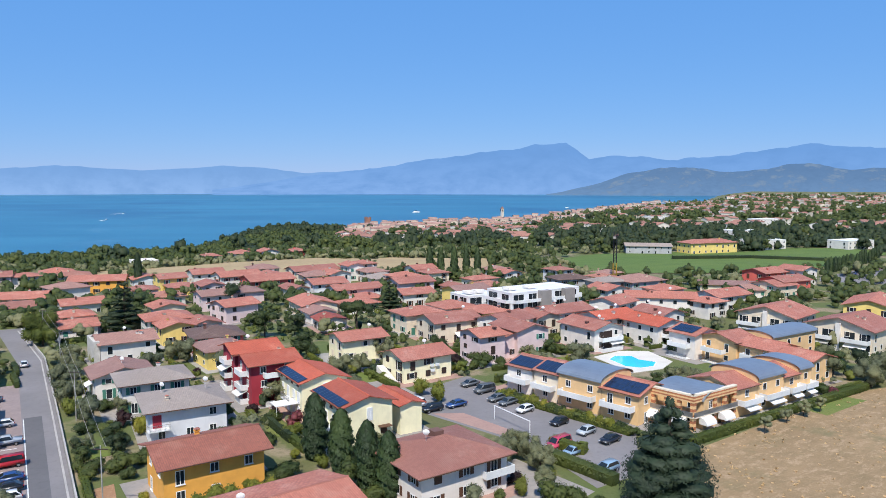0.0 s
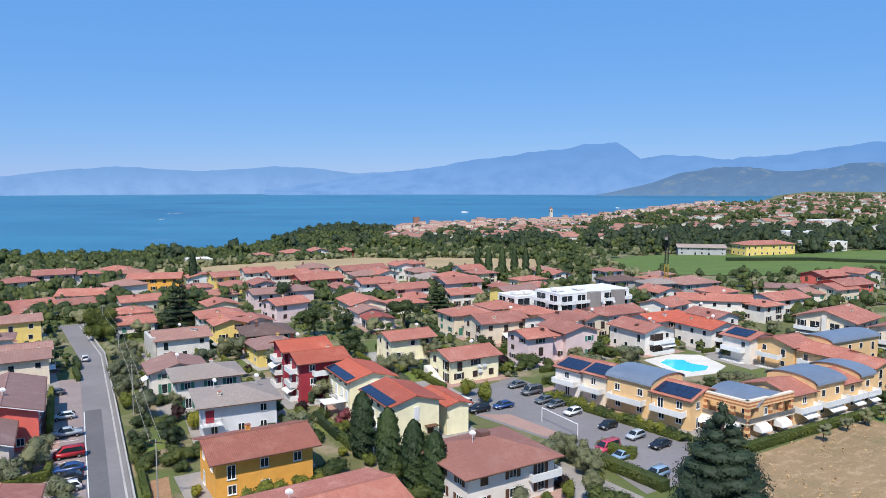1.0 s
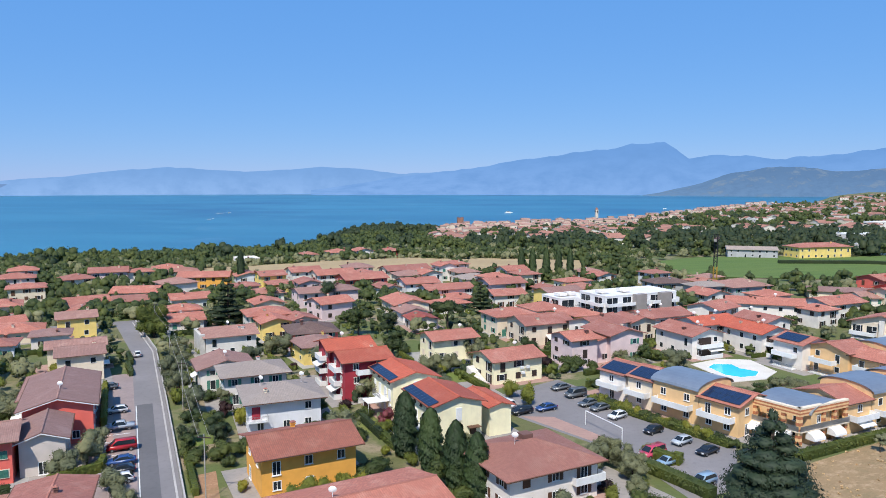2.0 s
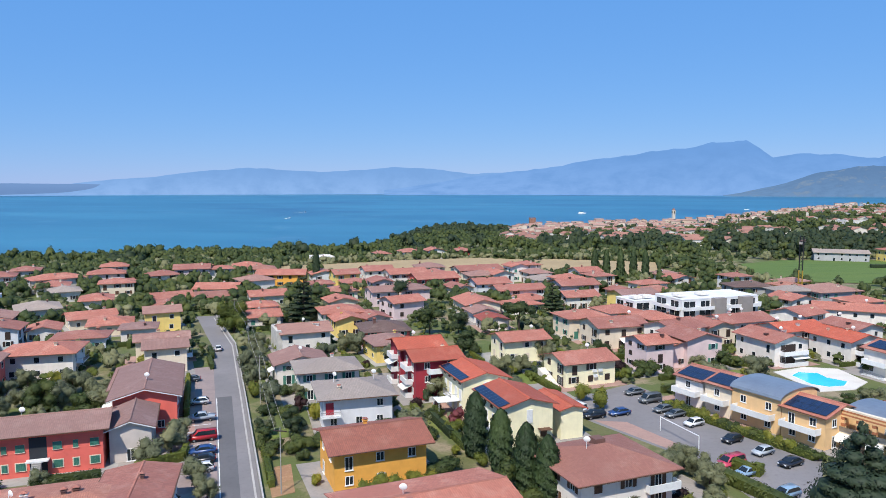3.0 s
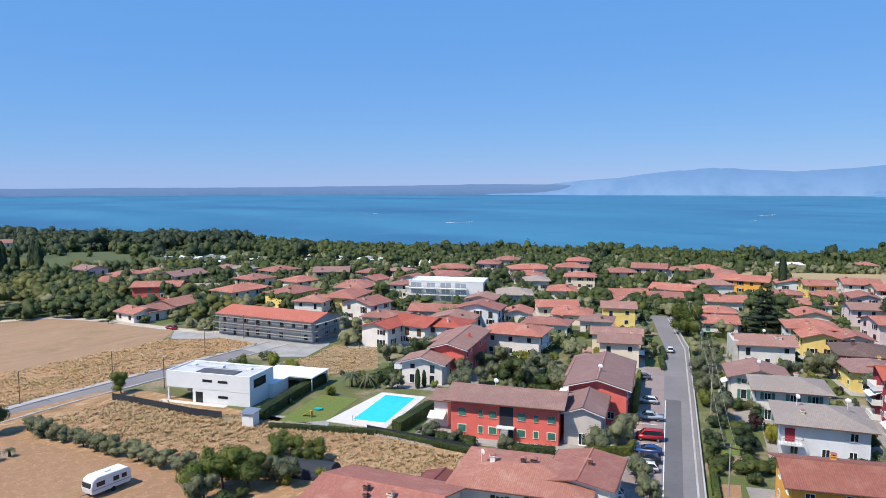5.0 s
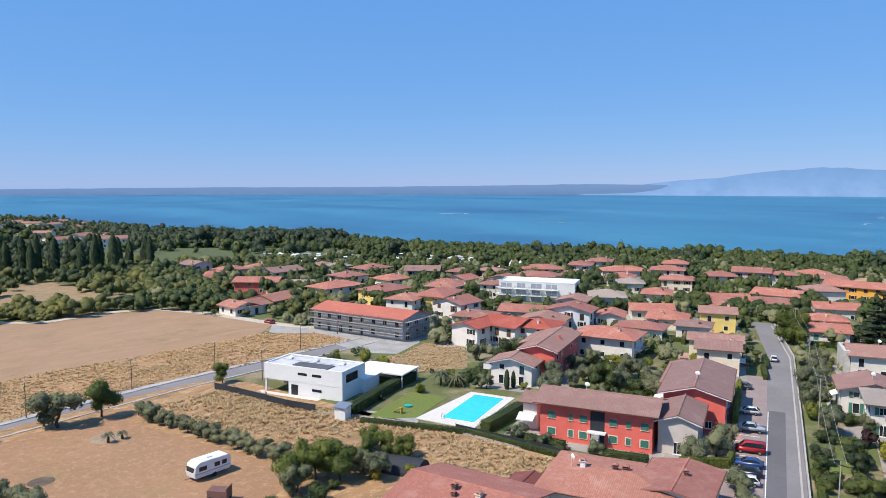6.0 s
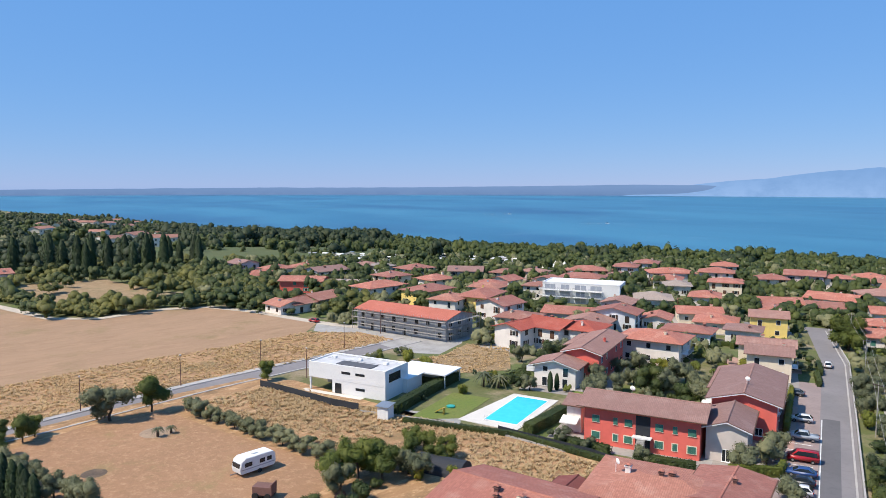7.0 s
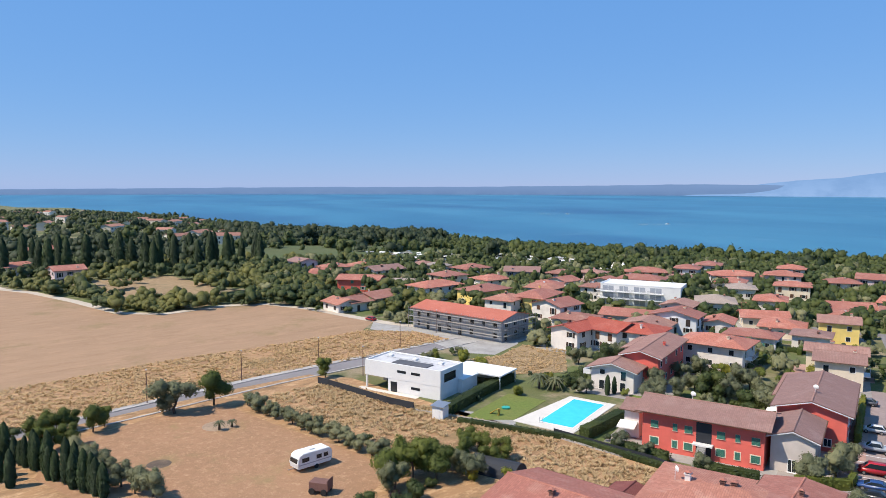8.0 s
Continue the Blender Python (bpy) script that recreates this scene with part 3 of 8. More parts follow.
sheet("yard_paving", [(8.5, 96.0), (17.5, 85.5), (10.5, 78.0), (2.0, 88.5)], 0.034, paving, "grey paved yard beside the villa", "yard")
strip("garden_wall", MAIN[1:], 0.22, 0.7, kerb_stone, "pale garden wall along the pavement", "wall", 2.72, 0.75)

for x, y, w, d, r in ((-27.6, 107.4, 4.0, 7.0, 33), (-57.0, 134.0, 7, 5, 33), (-30.0, 141.0, 9, 4, 33), (-50.5, 97.0, 4, 4, 33), (20.5, 150.5, 12, 5, 20), (-92.5, 110.0, 8, 5, 33), (-98.0, 86.0, 7, 5, 33), (-83.0, 104.0, 6, 7, 33), (4.0, 156.0, 7, 4, 33), (-18.5, 137.6, 4, 9, 33), (66.0, 121.0, 4, 14, -54), (-120.0, 122.0, 7, 6, 33), (-70.0, 156.0, 8, 5, 36)):
    e = Matrix.Rotation(radians(r), 2)
    sheet("garden_lawn", [(x + p.x, y + p.y) for p in (e @ Vector(q) for q in ((-w / 2, -d / 2), (w / 2, -d / 2), (w / 2 * 0.9, d / 2), (-w / 2, d / 2 * 0.9)))], 0.056, lawn_grass, "bright green watered lawn in a garden", "lawn")
sheet("garden_soil", [(-45.6, 84.4), (-43.1, 86.6), (-38.6, 78.5), (-40.6, 76.3)], 0.05, bare_earth, "bare brown soil of a garden bed", "garden")


# ---- houses ----
random.seed(7)
WINDOWS = {}


def relief(xs, zs, cells, back=0.02):
    """One joined shape over a grid: each cell a depth (or None for a hole) and a material, with sides wherever depths differ."""
    bm = bmesh.new()
    known = {}

    def vert(x, y, z):
        k = (round(x, 4), round(y, 4), round(z, 4))
        if k not in known:
            known[k] = bm.verts.new(k)
        return known[k]

    def quad(points, m):
        f = bm.faces.new([vert(*p) for p in points])
        f.material_index = m
    n, k = len(xs) - 1, len(zs) - 1

    def cell(i, j):
        return cells(i, j) if 0 <= i < n and 0 <= j < k else None
    for i in range(n):
        for j in range(k):
            c = cell(i, j)
            if c is None:
                continue
            y, m = c
            x0, x1, z0, z1 = xs[i], xs[i + 1], zs[j], zs[j + 1]
            quad(((x0, y, z0), (x1, y, z0), (x1, y, z1), (x0, y, z1)), m)
            for di, dj, a, b in ((-1, 0, (x0, z0), (x0, z1)), (1, 0, (x1, z0), (x1, z1)), (0, -1, (x0, z0), (x1, z0)), (0, 1, (x0, z1), (x1, z1))):
                o = cell(i + di, j + dj)
                to = back if o is None else o[0]
                if to > y + 1e-4:
                    quad(((a[0], y, a[1]), (b[0], y, b[1]), (b[0], to, b[1]), (a[0], to, a[1])), m)
    bmesh.ops.recalc_face_normals(bm, faces=list(bm.faces))
    return bm


def window_mesh(key, w, h, frame_mat):
    if key not in WINDOWS:
        f = 0.09
        xs, zs = [-w / 2 - 0.06, -w / 2, -w / 2 + f, -0.035, 0.035, w / 2 - f, w / 2, w / 2 + 0.06], [-0.08, 0, f, h - f, h]

        def framed(i, j):
            if j == 0:
                return -0.12, 0
            if i in (0, 6) or (i in (2, 4) and j == 2):
                return None
            return -0.05, 0
        bm = relief(xs, zs, framed)
        pane = relief([-w / 2 + f, -0.035, 0.035, w / 2 - f], [f, h - f], lambda i, j: (0.012, 0) if i == 1 else (-0.015, 0), 0.02)
        sh = relief([0, 0.06, w / 2 - 0.06, w / 2 - 0.01], [h * q / 12 for q in range(13)], lambda i, j: (-0.07, 0) if i == 1 and j % 2 else (-0.05, 0), 0.0)
        WINDOWS[key] = (mesh_of("window", bm, frame_mat), mesh_of("pane", pane, glass), sh)
    return WINDOWS[key]


SHUTTERS = {}


JOINED = {}


def far_window(root, at, w, h, shutter, state, frame_mat):
    """The same window in one mesh, for houses further off."""
    key = (round(w, 1), round(h, 1), shutter.name if shutter else "", state, frame_mat.name)
    if key not in JOINED:
        f = 0.08
        xs, zs = [-w, -w / 2, -w / 2 + f, w / 2 - f, w / 2, w], [0, f, h - f, h]

        def cells(i, j):
            if i in (0, 4):
                return (-0.08, 2) if shutter and state == "open" else None
            if shutter and state != "open":
                return -0.08, 2
            return (-0.03, 1) if i == 2 and j == 1 else (-0.06, 0)
        JOINED[key] = mesh_of("window", relief(xs, zs, cells), frame_mat, glass, shutter or frame_mat)
    return share("window", JOINED[key], root, at)


def window(root, at, w=1.0, h=1.35, shutter=None, state="open", frame_mat=None, near=True):
    """A casement with two panes and, where it has them, two slatted shutters."""
    frame_mat = frame_mat or white_paint
    if not near:
        return far_window(root, at, w, h, shutter, state, frame_mat)
    key = (round(w, 1), round(h, 1), frame_mat.name)
    me, pane, sh = window_mesh(key, w, h, frame_mat)
    ob = share("window", me, root, at)
    share("pane", pane, ob, Matrix())
    if shutter:
        k2 = (*key, shutter.name)
        if k2 not in SHUTTERS:
            SHUTTERS[k2] = mesh_of("shutter", sh.copy(), shutter)
        if state == "open":
            share("shutter", SHUTTERS[k2], ob, pose(w / 2 + 0.02, -0.02, 0))
            share("shutter", SHUTTERS[k2], ob, pose(-w - 0.02, -0.02, 0))
        else:
            share("shutter", SHUTTERS[k2], ob, pose(0, -0.055, 0))
            share("shutter", SHUTTERS[k2], ob, pose(-w / 2, -0.055, 0))
    return ob


def balcony(root, at, length, depth=1.4, style="solid", mat=None):
    """at: its foot on the wall, facing along -y."""
    mat = mat or white_paint
    slab = part("balcony", boxes((-length / 2, -depth, -0.18, length / 2, 0.0, 0)), mat, root, at=at)
    if style == "solid":
        for r in ((-length / 2, -depth, 0.004, length / 2, -depth + 0.12, 0.95), (-length / 2, -depth + 0.12, 0.004, -length / 2 + 0.12, -0.004, 0.95), (length / 2 - 0.12, -depth + 0.12, 0.004, length / 2, -0.004, 0.95)):
            part("parapet", boxes(r), mat, slab)
    else:
        bm = boxes((-length / 2, -depth, 0.92, length / 2, -depth + 0.05, 0.98), (-length / 2, -depth + 0.05, 0.92, -length / 2 + 0.05, -0.004, 0.98), (length / 2 - 0.05, -depth + 0.05, 0.92, length / 2, -0.004, 0.98))
        n = max(int(length / 0.16), 2)
        for i in range(n + 1):
            x = -length / 2 + 0.02 + (length - 0.04) * i / n
            box(bm, x - 0.012, -depth + 0.012, 0, x + 0.012, -depth + 0.036, 0.92)
        part("railing", bm, black_metal if mat is not white_paint else steel, slab)
    return slab


def awning(root, at, width, drop=1.6, fall=0.8):
    bm = bmesh.new()
    prism(bm, [(0, 0), (-drop, -fall), (-drop, -fall - 0.2), (-drop + 0.04, -fall - 0.2), (-drop + 0.04, -fall - 0.03), (0, -0.05)], -width / 2, width / 2, "x")
    return part("awning", bm, canvas, root, "white canvas awning", at=at)


def stair(n, going, rise, width):
    """A solid flight that climbs towards +y."""
    line = [(0, -0.3)]
    for k in range(n):
        line += [(k * going, (k + 1) * rise), ((k + 1) * going, (k + 1) * rise)]
    line.append((n * going, -0.3))
    bm = bmesh.new()
    prism(bm, line, -width / 2, width / 2, "x")
    return bm


def chimney(root, x, y, z, h=1.2, s=0.55, brick=None):
    bm = boxes((-s / 2, -s / 2, -1.2, s / 2, s / 2, h), (-s / 2 - 0.1, -s / 2 - 0.1, h + 0.004, s / 2 + 0.1, s / 2 + 0.1, h + 0.1))
    for dx, dy in ((-1, -1), (1, -1), (1, 1), (-1, 1)):
        box(bm, dx * s * 0.38 - 0.06, dy * s * 0.38 - 0.06, h + 0.104, dx * s * 0.38 + 0.06, dy * s * 0.38 + 0.06, h + 0.33)
    c = part("chimney", bm, brick or cream_wall, root, at=pose(x, y, z))
    bm = bmesh.new()
    a = s * 0.72
    top = bm.verts.new((0, 0, h + 0.56))
    lo = [bm.verts.new((i * a, j * a, h + 0.334)) for i, j in ((-1, -1), (1, -1), (1, 1), (-1, 1))]
    bm.faces.new(lo[::-1])
    for i in range(4):
        bm.faces.new((lo[i], lo[(i + 1) % 4], top))
    slope_uv(bm)
    part("cap", bm, terracotta, c)


def dish(root, x, y, z, aim=150):
    bm = bmesh.new()
    tube(bm, (0, 0, -0.6), (0, 0, 0.9), 0.03, 0.03)
    rows = []
    for r, b in ((0.05, 0.0), (0.25, 0.03), (0.42, 0.1)):
        rows.append([bm.verts.new((r * math.cos(k * math.pi / 6), -0.12 - b, 0.95 + r * math.sin(k * math.pi / 6))) for k in range(12)])
    for p, q in zip(rows, rows[1:]):
        for k in range(12):
            bm.faces.new((p[k], p[(k + 1) % 12], q[(k + 1) % 12], q[k]))
    bm.faces.new(rows[0])
    part("satellite_dish", bm, white_paint, root, "white satellite dish on a pole", at=pose(x, y, z, 0, 0, aim))


PANEL = []


def solar(root, at, cols, rows, pw=1.05, ph=1.65):
    """Panels on a roof: at is the lower left corner, x along the eave, y up the slope, z out of it."""
    if not PANEL:
        PANEL.append(mesh_of("solar_panel", boxes((0.02, 0.02, 0.06, pw - 0.02, ph - 0.02, 0.1), ), panel_glass))
        PANEL.append(mesh_of("frame", boxes((0, 0, 0.05, 0.02, ph, 0.11), (pw - 0.02, 0, 0.05, pw, ph, 0.11), (0.02, 0, 0.05, pw - 0.02, 0.02, 0.11), (0.02, ph - 0.02, 0.05, pw - 0.02, ph, 0.11)), black_metal))
    for i in range(cols):
        for j in range(rows):
            ob = share("solar_panel", PANEL[0], root, at @ pose(i * (pw + 0.03), j * (ph + 0.03), 0), "dark blue solar panel")
            share("frame", PANEL[1], ob, Matrix())


YARDS = []
STOREY = 0.84
DRAWN = {}


def settle(root, x, y, z0, rot, h):
    """Sets a building on its plot: drawn with eaves at h, built with storeys of STOREY, so that the eaves keep their bearing from the drone."""
    f = (38.0 - STOREY * h) / (38.0 - h)
    DRAWN[root.name] = pose(x, y, z0, 0, 0, rot)
    root.matrix_basis = pose(x * f, y * f, ground(x * f, y * f), 0, 0, rot) @ Matrix.Diagonal((f, f, STOREY, 1))
    return root


def local(root):
    return DRAWN[root.name].inverted()


def house(x, y, rot, w, d, h, roof="gable", axis="w", wall=None, tile=None, label="", into=None, over=0.7, pitch=0.34, floors=0, chimneys=1, shutter="auto", name="house", windows=True, fascia=None, skip="", dishes=0, frame_mat=None, base=0.0):
    """A plastered house. w, d: the roof's outline; h: height of its eaves; the ridge runs along w or d. skip: sides without windows (f, b, l, r)."""
    grown = (38.0 - STOREY * h) / (38.0 - h)
    YARDS.append((x * grown, y * grown, rot, w * grown, d * grown))
    if axis == "d":
        rot, w, d = rot + 90, d, w
        skip = "".join({"f": "r", "r": "b", "b": "l", "l": "f"}[c] for c in skip)
    z0 = ground(x, y)
    if into is None:
        rootm = Matrix()
        text = label or f"{wall.name.split('_plaster')[0].replace('_', ' ')} plastered house with {tile.name.replace('_', ' ')} among gardens"
        root = thing(name, pose(x, y, z0, 0, 0, rot), text, "house", "houses of the estate")
        settle(root, x, y, z0, rot, h)
    else:
        root = into
        rootm = local(into) @ pose(x, y, z0 + base, 0, 0, rot)
    fascia = fascia or fascia_brown
    ww, wd = w - 2 * over, d - 2 * over
    hw = h + over * pitch
    peak = h + d / 2 * pitch
    th = 0.17
    bm = bmesh.new()
    if roof == "gable":
        prism(bm, [(-wd / 2, -0.6), (wd / 2, -0.6), (wd / 2, hw - 0.02), (0, peak - 0.02), (-wd / 2, hw - 0.02)], -ww / 2, ww / 2, "x")
    elif roof == "flat":
        ww, wd, hw, peak = w, d, h, h
        box(bm, -w / 2, -d / 2, -0.6, w / 2, d / 2, h)
    elif roof == "barrel":
        ww, wd, hw = w - 0.4, d - 0.8, h
        prism(bm, [(-wd / 2, -0.6), (wd / 2, -0.6)] + [(wd / 2 * math.cos(k * math.pi / 10), h - 0.05 + d * 0.16 * math.sin(k * math.pi / 10)) for k in range(11)], -ww / 2, ww / 2, "x")
    else:
        box(bm, -ww / 2, -wd / 2, -0.6, ww / 2, wd / 2, hw - 0.03)
    part("wall", bm, wall, root, at=rootm)
    bm = bmesh.new()
    if roof == "gable":
        e = d / 2
        prism(bm, [(-e, h), (0, peak), (e, h), (e, h + th), (0, peak + th), (-e, h + th)], -w / 2, w / 2, "x")
        cap = bmesh.new()
        prism(cap, [(-0.16, peak + th - 0.03), (0.16, peak + th - 0.03), (0.08, peak + th + 0.1), (-0.08, peak + th + 0.1)], -w / 2 - 0.02, w / 2 + 0.02, "x")
        slope_uv(cap)
        if math.hypot(x, y) < 175:
            part("ridge_tiles", cap, tile, root, at=rootm)
    elif roof == "hip":
        r = max(w - d, 0) / 2
        b0 = [bm.verts.new((i * w / 2, j * d / 2, h)) for i, j in ((-1, -1), (1, -1), (1, 1), (-1, 1))]
        b1 = [bm.verts.new((v.co.x, v.co.y, h + th)) for v in b0]
        pk = h + min(w, d) / 2 * pitch + th
        if w - d > 0.2:
            t0, t1 = bm.verts.new((-r, 0, pk)), bm.verts.new((r, 0, pk))
            for f in ((b1[0], b1[1], t1, t0), (b1[2], b1[3], t0, t1), (b1[1], b1[2], t1), (b1[3], b1[0], t0)):
                bm.faces.new(f)
        else:
            s = max(d - w, 0) / 2
            t0, t1 = bm.verts.new((0, -s - 0.02, pk)), bm.verts.new((0, s + 0.02, pk))
            for f in ((b1[0], b1[1], t0), (b1[1], b1[2], t1, t0), (b1[2], b1[3], t1), (b1[3], b1[0], t0, t1)):
                bm.faces.new(f)
        for i in range(4):
            bm.faces.new((b0[i], b0[(i + 1) % 4], b1[(i + 1) % 4], b1[i]))
        bm.faces.new(b0[::-1])
        peak = pk - th
    elif roof == "flat":
        box(bm, -w / 2 + 0.25, -d / 2 + 0.25, h - 0.3, w / 2 - 0.25, d / 2 - 0.25, h + 0.03)
        for q in ((-w / 2 - 0.05, -d / 2 - 0.05, h + 0.004, w / 2 + 0.05, -d / 2 + 0.25, h + 0.35), (-w / 2 - 0.05, d / 2 - 0.25, h + 0.004, w / 2 + 0.05, d / 2 + 0.05, h + 0.35),
                  (-w / 2 - 0.05, -d / 2 + 0.25, h + 0.004, -w / 2 + 0.25, d / 2 - 0.25, h + 0.35), (w / 2 - 0.25, -d / 2 + 0.25, h + 0.004, w / 2 + 0.05, d / 2 - 0.25, h + 0.35)):
            part("parapet", boxes(q), tile, root, at=rootm)
    else:
        arc = [(d / 2 * math.cos(k * math.pi / 12), h + 0.02 + d * 0.16 * math.sin(k * math.pi / 12)) for k in range(13)]
        prism(bm, arc + [(a, b + 0.12) for a, b in arc[::-1]], -w / 2, w / 2, "x")
    slope_uv(bm)
    part("roof", bm, tile, root, at=rootm)
    if roof in ("gable", "hip") and math.hypot(x, y) < 160:
        g = boxes((-w / 2 - 0.02, -d / 2 - 0.13, h + 0.02, w / 2 + 0.02, -d / 2 - 0.004, h + 0.13))
        part("gutter", g, fascia_brown if fascia is white_paint else fascia, root, at=rootm)
        g = boxes((-w / 2 - 0.02, d / 2 + 0.004, h + 0.02, w / 2 + 0.02, d / 2 + 0.13, h + 0.13))
        part("gutter", g, fascia_brown if fascia is white_paint else fascia, root, at=rootm)
    if roof == "gable" and fascia is white_paint:
        for sx in (-1, 1):
            for sy in (-1, 1):
                bm = bmesh.new()
                prism(bm, [(sy * (d / 2 - 0.02), h - 0.2), (0, peak - 0.2), (0, peak - 0.004), (sy * (d / 2 - 0.02), h - 0.004)], sx * (w / 2 - 0.14), sx * (w / 2 - 0.02), "x")
                part("barge_board", bm, white_paint, root, "white painted board along the gable", at=rootm)
    n = floors or max(1, round(hw / 3.0))
    if shutter == "auto":
        shutter = random.choice((dark_wood, fascia_brown, green_paint, None, dark_wood))
    if windows:
        for side, (length, off, ang) in {"f": (ww, wd / 2, 0), "r": (wd, ww / 2, 90), "b": (ww, wd / 2, 180), "l": (wd, ww / 2, 270)}.items():
            if side in skip:
                continue
            away = radians(rot + ang)
            if math.hypot(x, y) > 150 and (x * math.sin(away) - y * math.cos(away)) / math.hypot(x, y) > 0.3:
                continue
            cnt = max(1, int(length / 3.3))
            for k in range(n):
                for i in range(cnt):
                    if random.random() < 0.14:
                        continue
                    u = (i + 0.5) / cnt * length - length / 2 + random.uniform(-0.2, 0.2)
                    zz = 0.95 + k * (hw - 0.1) / n
                    tall = 2.1 if (random.random() < 0.22) else min(1.4, hw / n - 1.3)
                    if tall > 2:
                        zz -= 0.85
                    if zz + tall > hw - 0.15:
                        tall = 1.2
                    state = "open" if random.random() < 0.65 else "closed"
                    window(root, rootm @ pose(0, 0, 0, 0, 0, ang) @ pose(u, -off, zz), 1.05, tall, shutter, state, frame_mat, math.hypot(x, y) < 128)
    for i in range(chimneys):
        cx = random.uniform(-0.3, 0.3) * w
        cy = random.uniform(-0.3, 0.3) * d
        zz = h + (d / 2 - abs(cy)) * pitch if roof != "flat" else h
        part_root = root
        bm_root = rootm @ Matrix.Translation((cx, cy, zz))
        t = bm_root.translation
        chimney(part_root, t.x, t.y, t.z, random.uniform(0.35, 0.75), random.choice((0.4, 0.5, 0.6)), random.choice((cream_wall, rust, wall)))
    for i in range(dishes):
        t = (rootm @ Matrix.Translation((random.uniform(-0.35, 0.35) * w, 0, peak + th))).translation
        dish(root, t.x, t.y, t.z, -rot + random.uniform(150, 200))
    return root


# houses beside the main road
h = house(-30.4, 84.0, 35, 13.5, 10.5, 6.0, "gable", "w", orange_wall, rust_tile, "orange two-storey house with brown tiled roof", over=0.9, shutter=None, dishes=0, skip="", chimneys=1)
h = house(-40.6, 103.6, 30, 12.4, 11.5, 6.0, "hip", "w", bluish_wall, grey_tile, "pale two-storey house with grey hipped roof", over=0.9, shutter=None, dishes=2, chimneys=1)
balcony(h, pose(-4.2, -4.86, 3.0), 3.0, 1.3, "bars")
part("balcony_door", boxes((-4.9, -4.95, 3.1, -3.7, -4.88, 5.3)), crimson_wall, h, "dark red balcony door")
house(-50.6, 116.2, 32, 12.0, 10.0, 5.9, "hip", "w", white_wall, grey_tile, into=h, over=0.9, dishes=0, chimneys=1)
h = house(-60.0, 124.6, 34, 10.8, 10.0, 4.6, "gable", "d", white_wall, brown_tile, "low white house with shallow brown gable roof", dishes=1, chimneys=0)
awning(h, pose(0, 4.3, 3.2, 0, 0, 180), 3.0)
h = house(-69.5, 146.7, 36, 12.0, 10.0, 5.5, "gable", "w", white_wall, brown_tile, "white two-storey house with brown roof and stone gable wall", dishes=1, chimneys=2)
part("gable_wall", boxes((-6.5, -4.0, -0.6, -5.4, 4.2, 6.4)), plain("pale_stonework", (0.6, 0.57, 0.52), (0.45, 0.42, 0.38), 0.9, 2.5, 0.8, 0, 0.05), h, "rough pale stone wall")

# crimson flats with white balconies
red = house(-36.6, 125.8, -57, 8.9, 9.6, 8.6, "gable", "d", crimson_wall, orange_tile, "crimson three-storey flats with white balconies and solar panels", name="apartment_house", dishes=1, over=0.8, floors=3, shutter=None)
house(-31.6, 118.2, -57, 8.9, 9.6, 8.4, "gable", "d", crimson_wall, orange_tile, into=red, over=0.8, floors=3, shutter=None, chimneys=1)
inv = local(red)
for k in range(3):
    for cx, cy in ((-36.6, 125.8), (-31.6, 118.2)):
        side = pose(cx, cy, 0, 0, 0, -57)
        balcony(red, inv @ side @ pose(0, -4.0, 0.2 + 2.9 * k), 3.4, 1.3)
    balcony(red, inv @ pose(-31.6, 118.2, 0, 0, 0, 33) @ pose(0, -3.65, 0.2 + 2.9 * k), 4.2, 1.3)
awning(red, inv @ pose(-31.6, 118.2, 0, 0, 0, -57) @ pose(0, -4.0, 2.8), 3.4, 1.8, 0.9)
awning(red, inv @ pose(-36.6, 125.8, 0, 0, 0, -57) @ pose(0, -4.0, 5.6), 3.4, 1.8, 0.9)
solar(red, inv @ pose(-36.6, 125.8, 0, 0, 0, 33) @ pose(-1.6, -3.4, 8.95, 18.8), 3, 1)

# pale yellow pair with solar roofs
for cx, cy, hh in ((-23.0, 113.4, 7.2), (-14.6, 100.8, 7.4)):
    h = house(cx, cy, -57, 10.9, 8.8, hh, "gable", "w", pale_yellow_wall, orange_tile, "pale yellow house with orange roof and solar panels", over=0.6, shutter=None, floors=2, chimneys=0, windows=False)
    solar(h, pose(-5.0, -4.3, hh + 0.22, 18.8), 9, 1)
    balcony(h, pose(0.5, -3.8, 3.0), 4.0, 1.2, "bars")
    side = pose(0, 0, 0, 0, 0, 90)
    window(h, side @ pose(0.2, -4.85, 4.6), 0.9, 2.2, white_paint, "closed")
    window(h, side @ pose(0.3, -4.85, 3.0), 0.7, 0.6, None)
    window(h, side @ pose(2.4, -4.85, 0.9), 1.0, 2.1, fascia_brown, "closed")
    part("porch_roof", boxes((1.5, -5.9, 3.2, 3.3, -4.85, 3.32)), fascia_brown, h, at=side)
    for u in (-4.0, -1.6, 0.8, 3.2):
        window(h, pose(u, -3.8, 6.3), 0.8, 0.6, None, "open", fascia_brown)
    for u in (-3.4, -1.0, 1.6, 3.6):
        window(h, pose(u, -3.8, 3.15), 1.0, 2.1, white_paint, "closed")
        window(h, pose(u, -3.8, 0.3), 1.0, 2.1, white_paint, "closed")
yel = h
house(-8.6, 105.6, -57, 9.5, 4.6, 5.4, "gable", "w", pale_yellow_wall, orange_tile, into=yel, over=0.5, floors=2, windows=False, chimneys=0, pitch=0.3)
yi = local(yel)
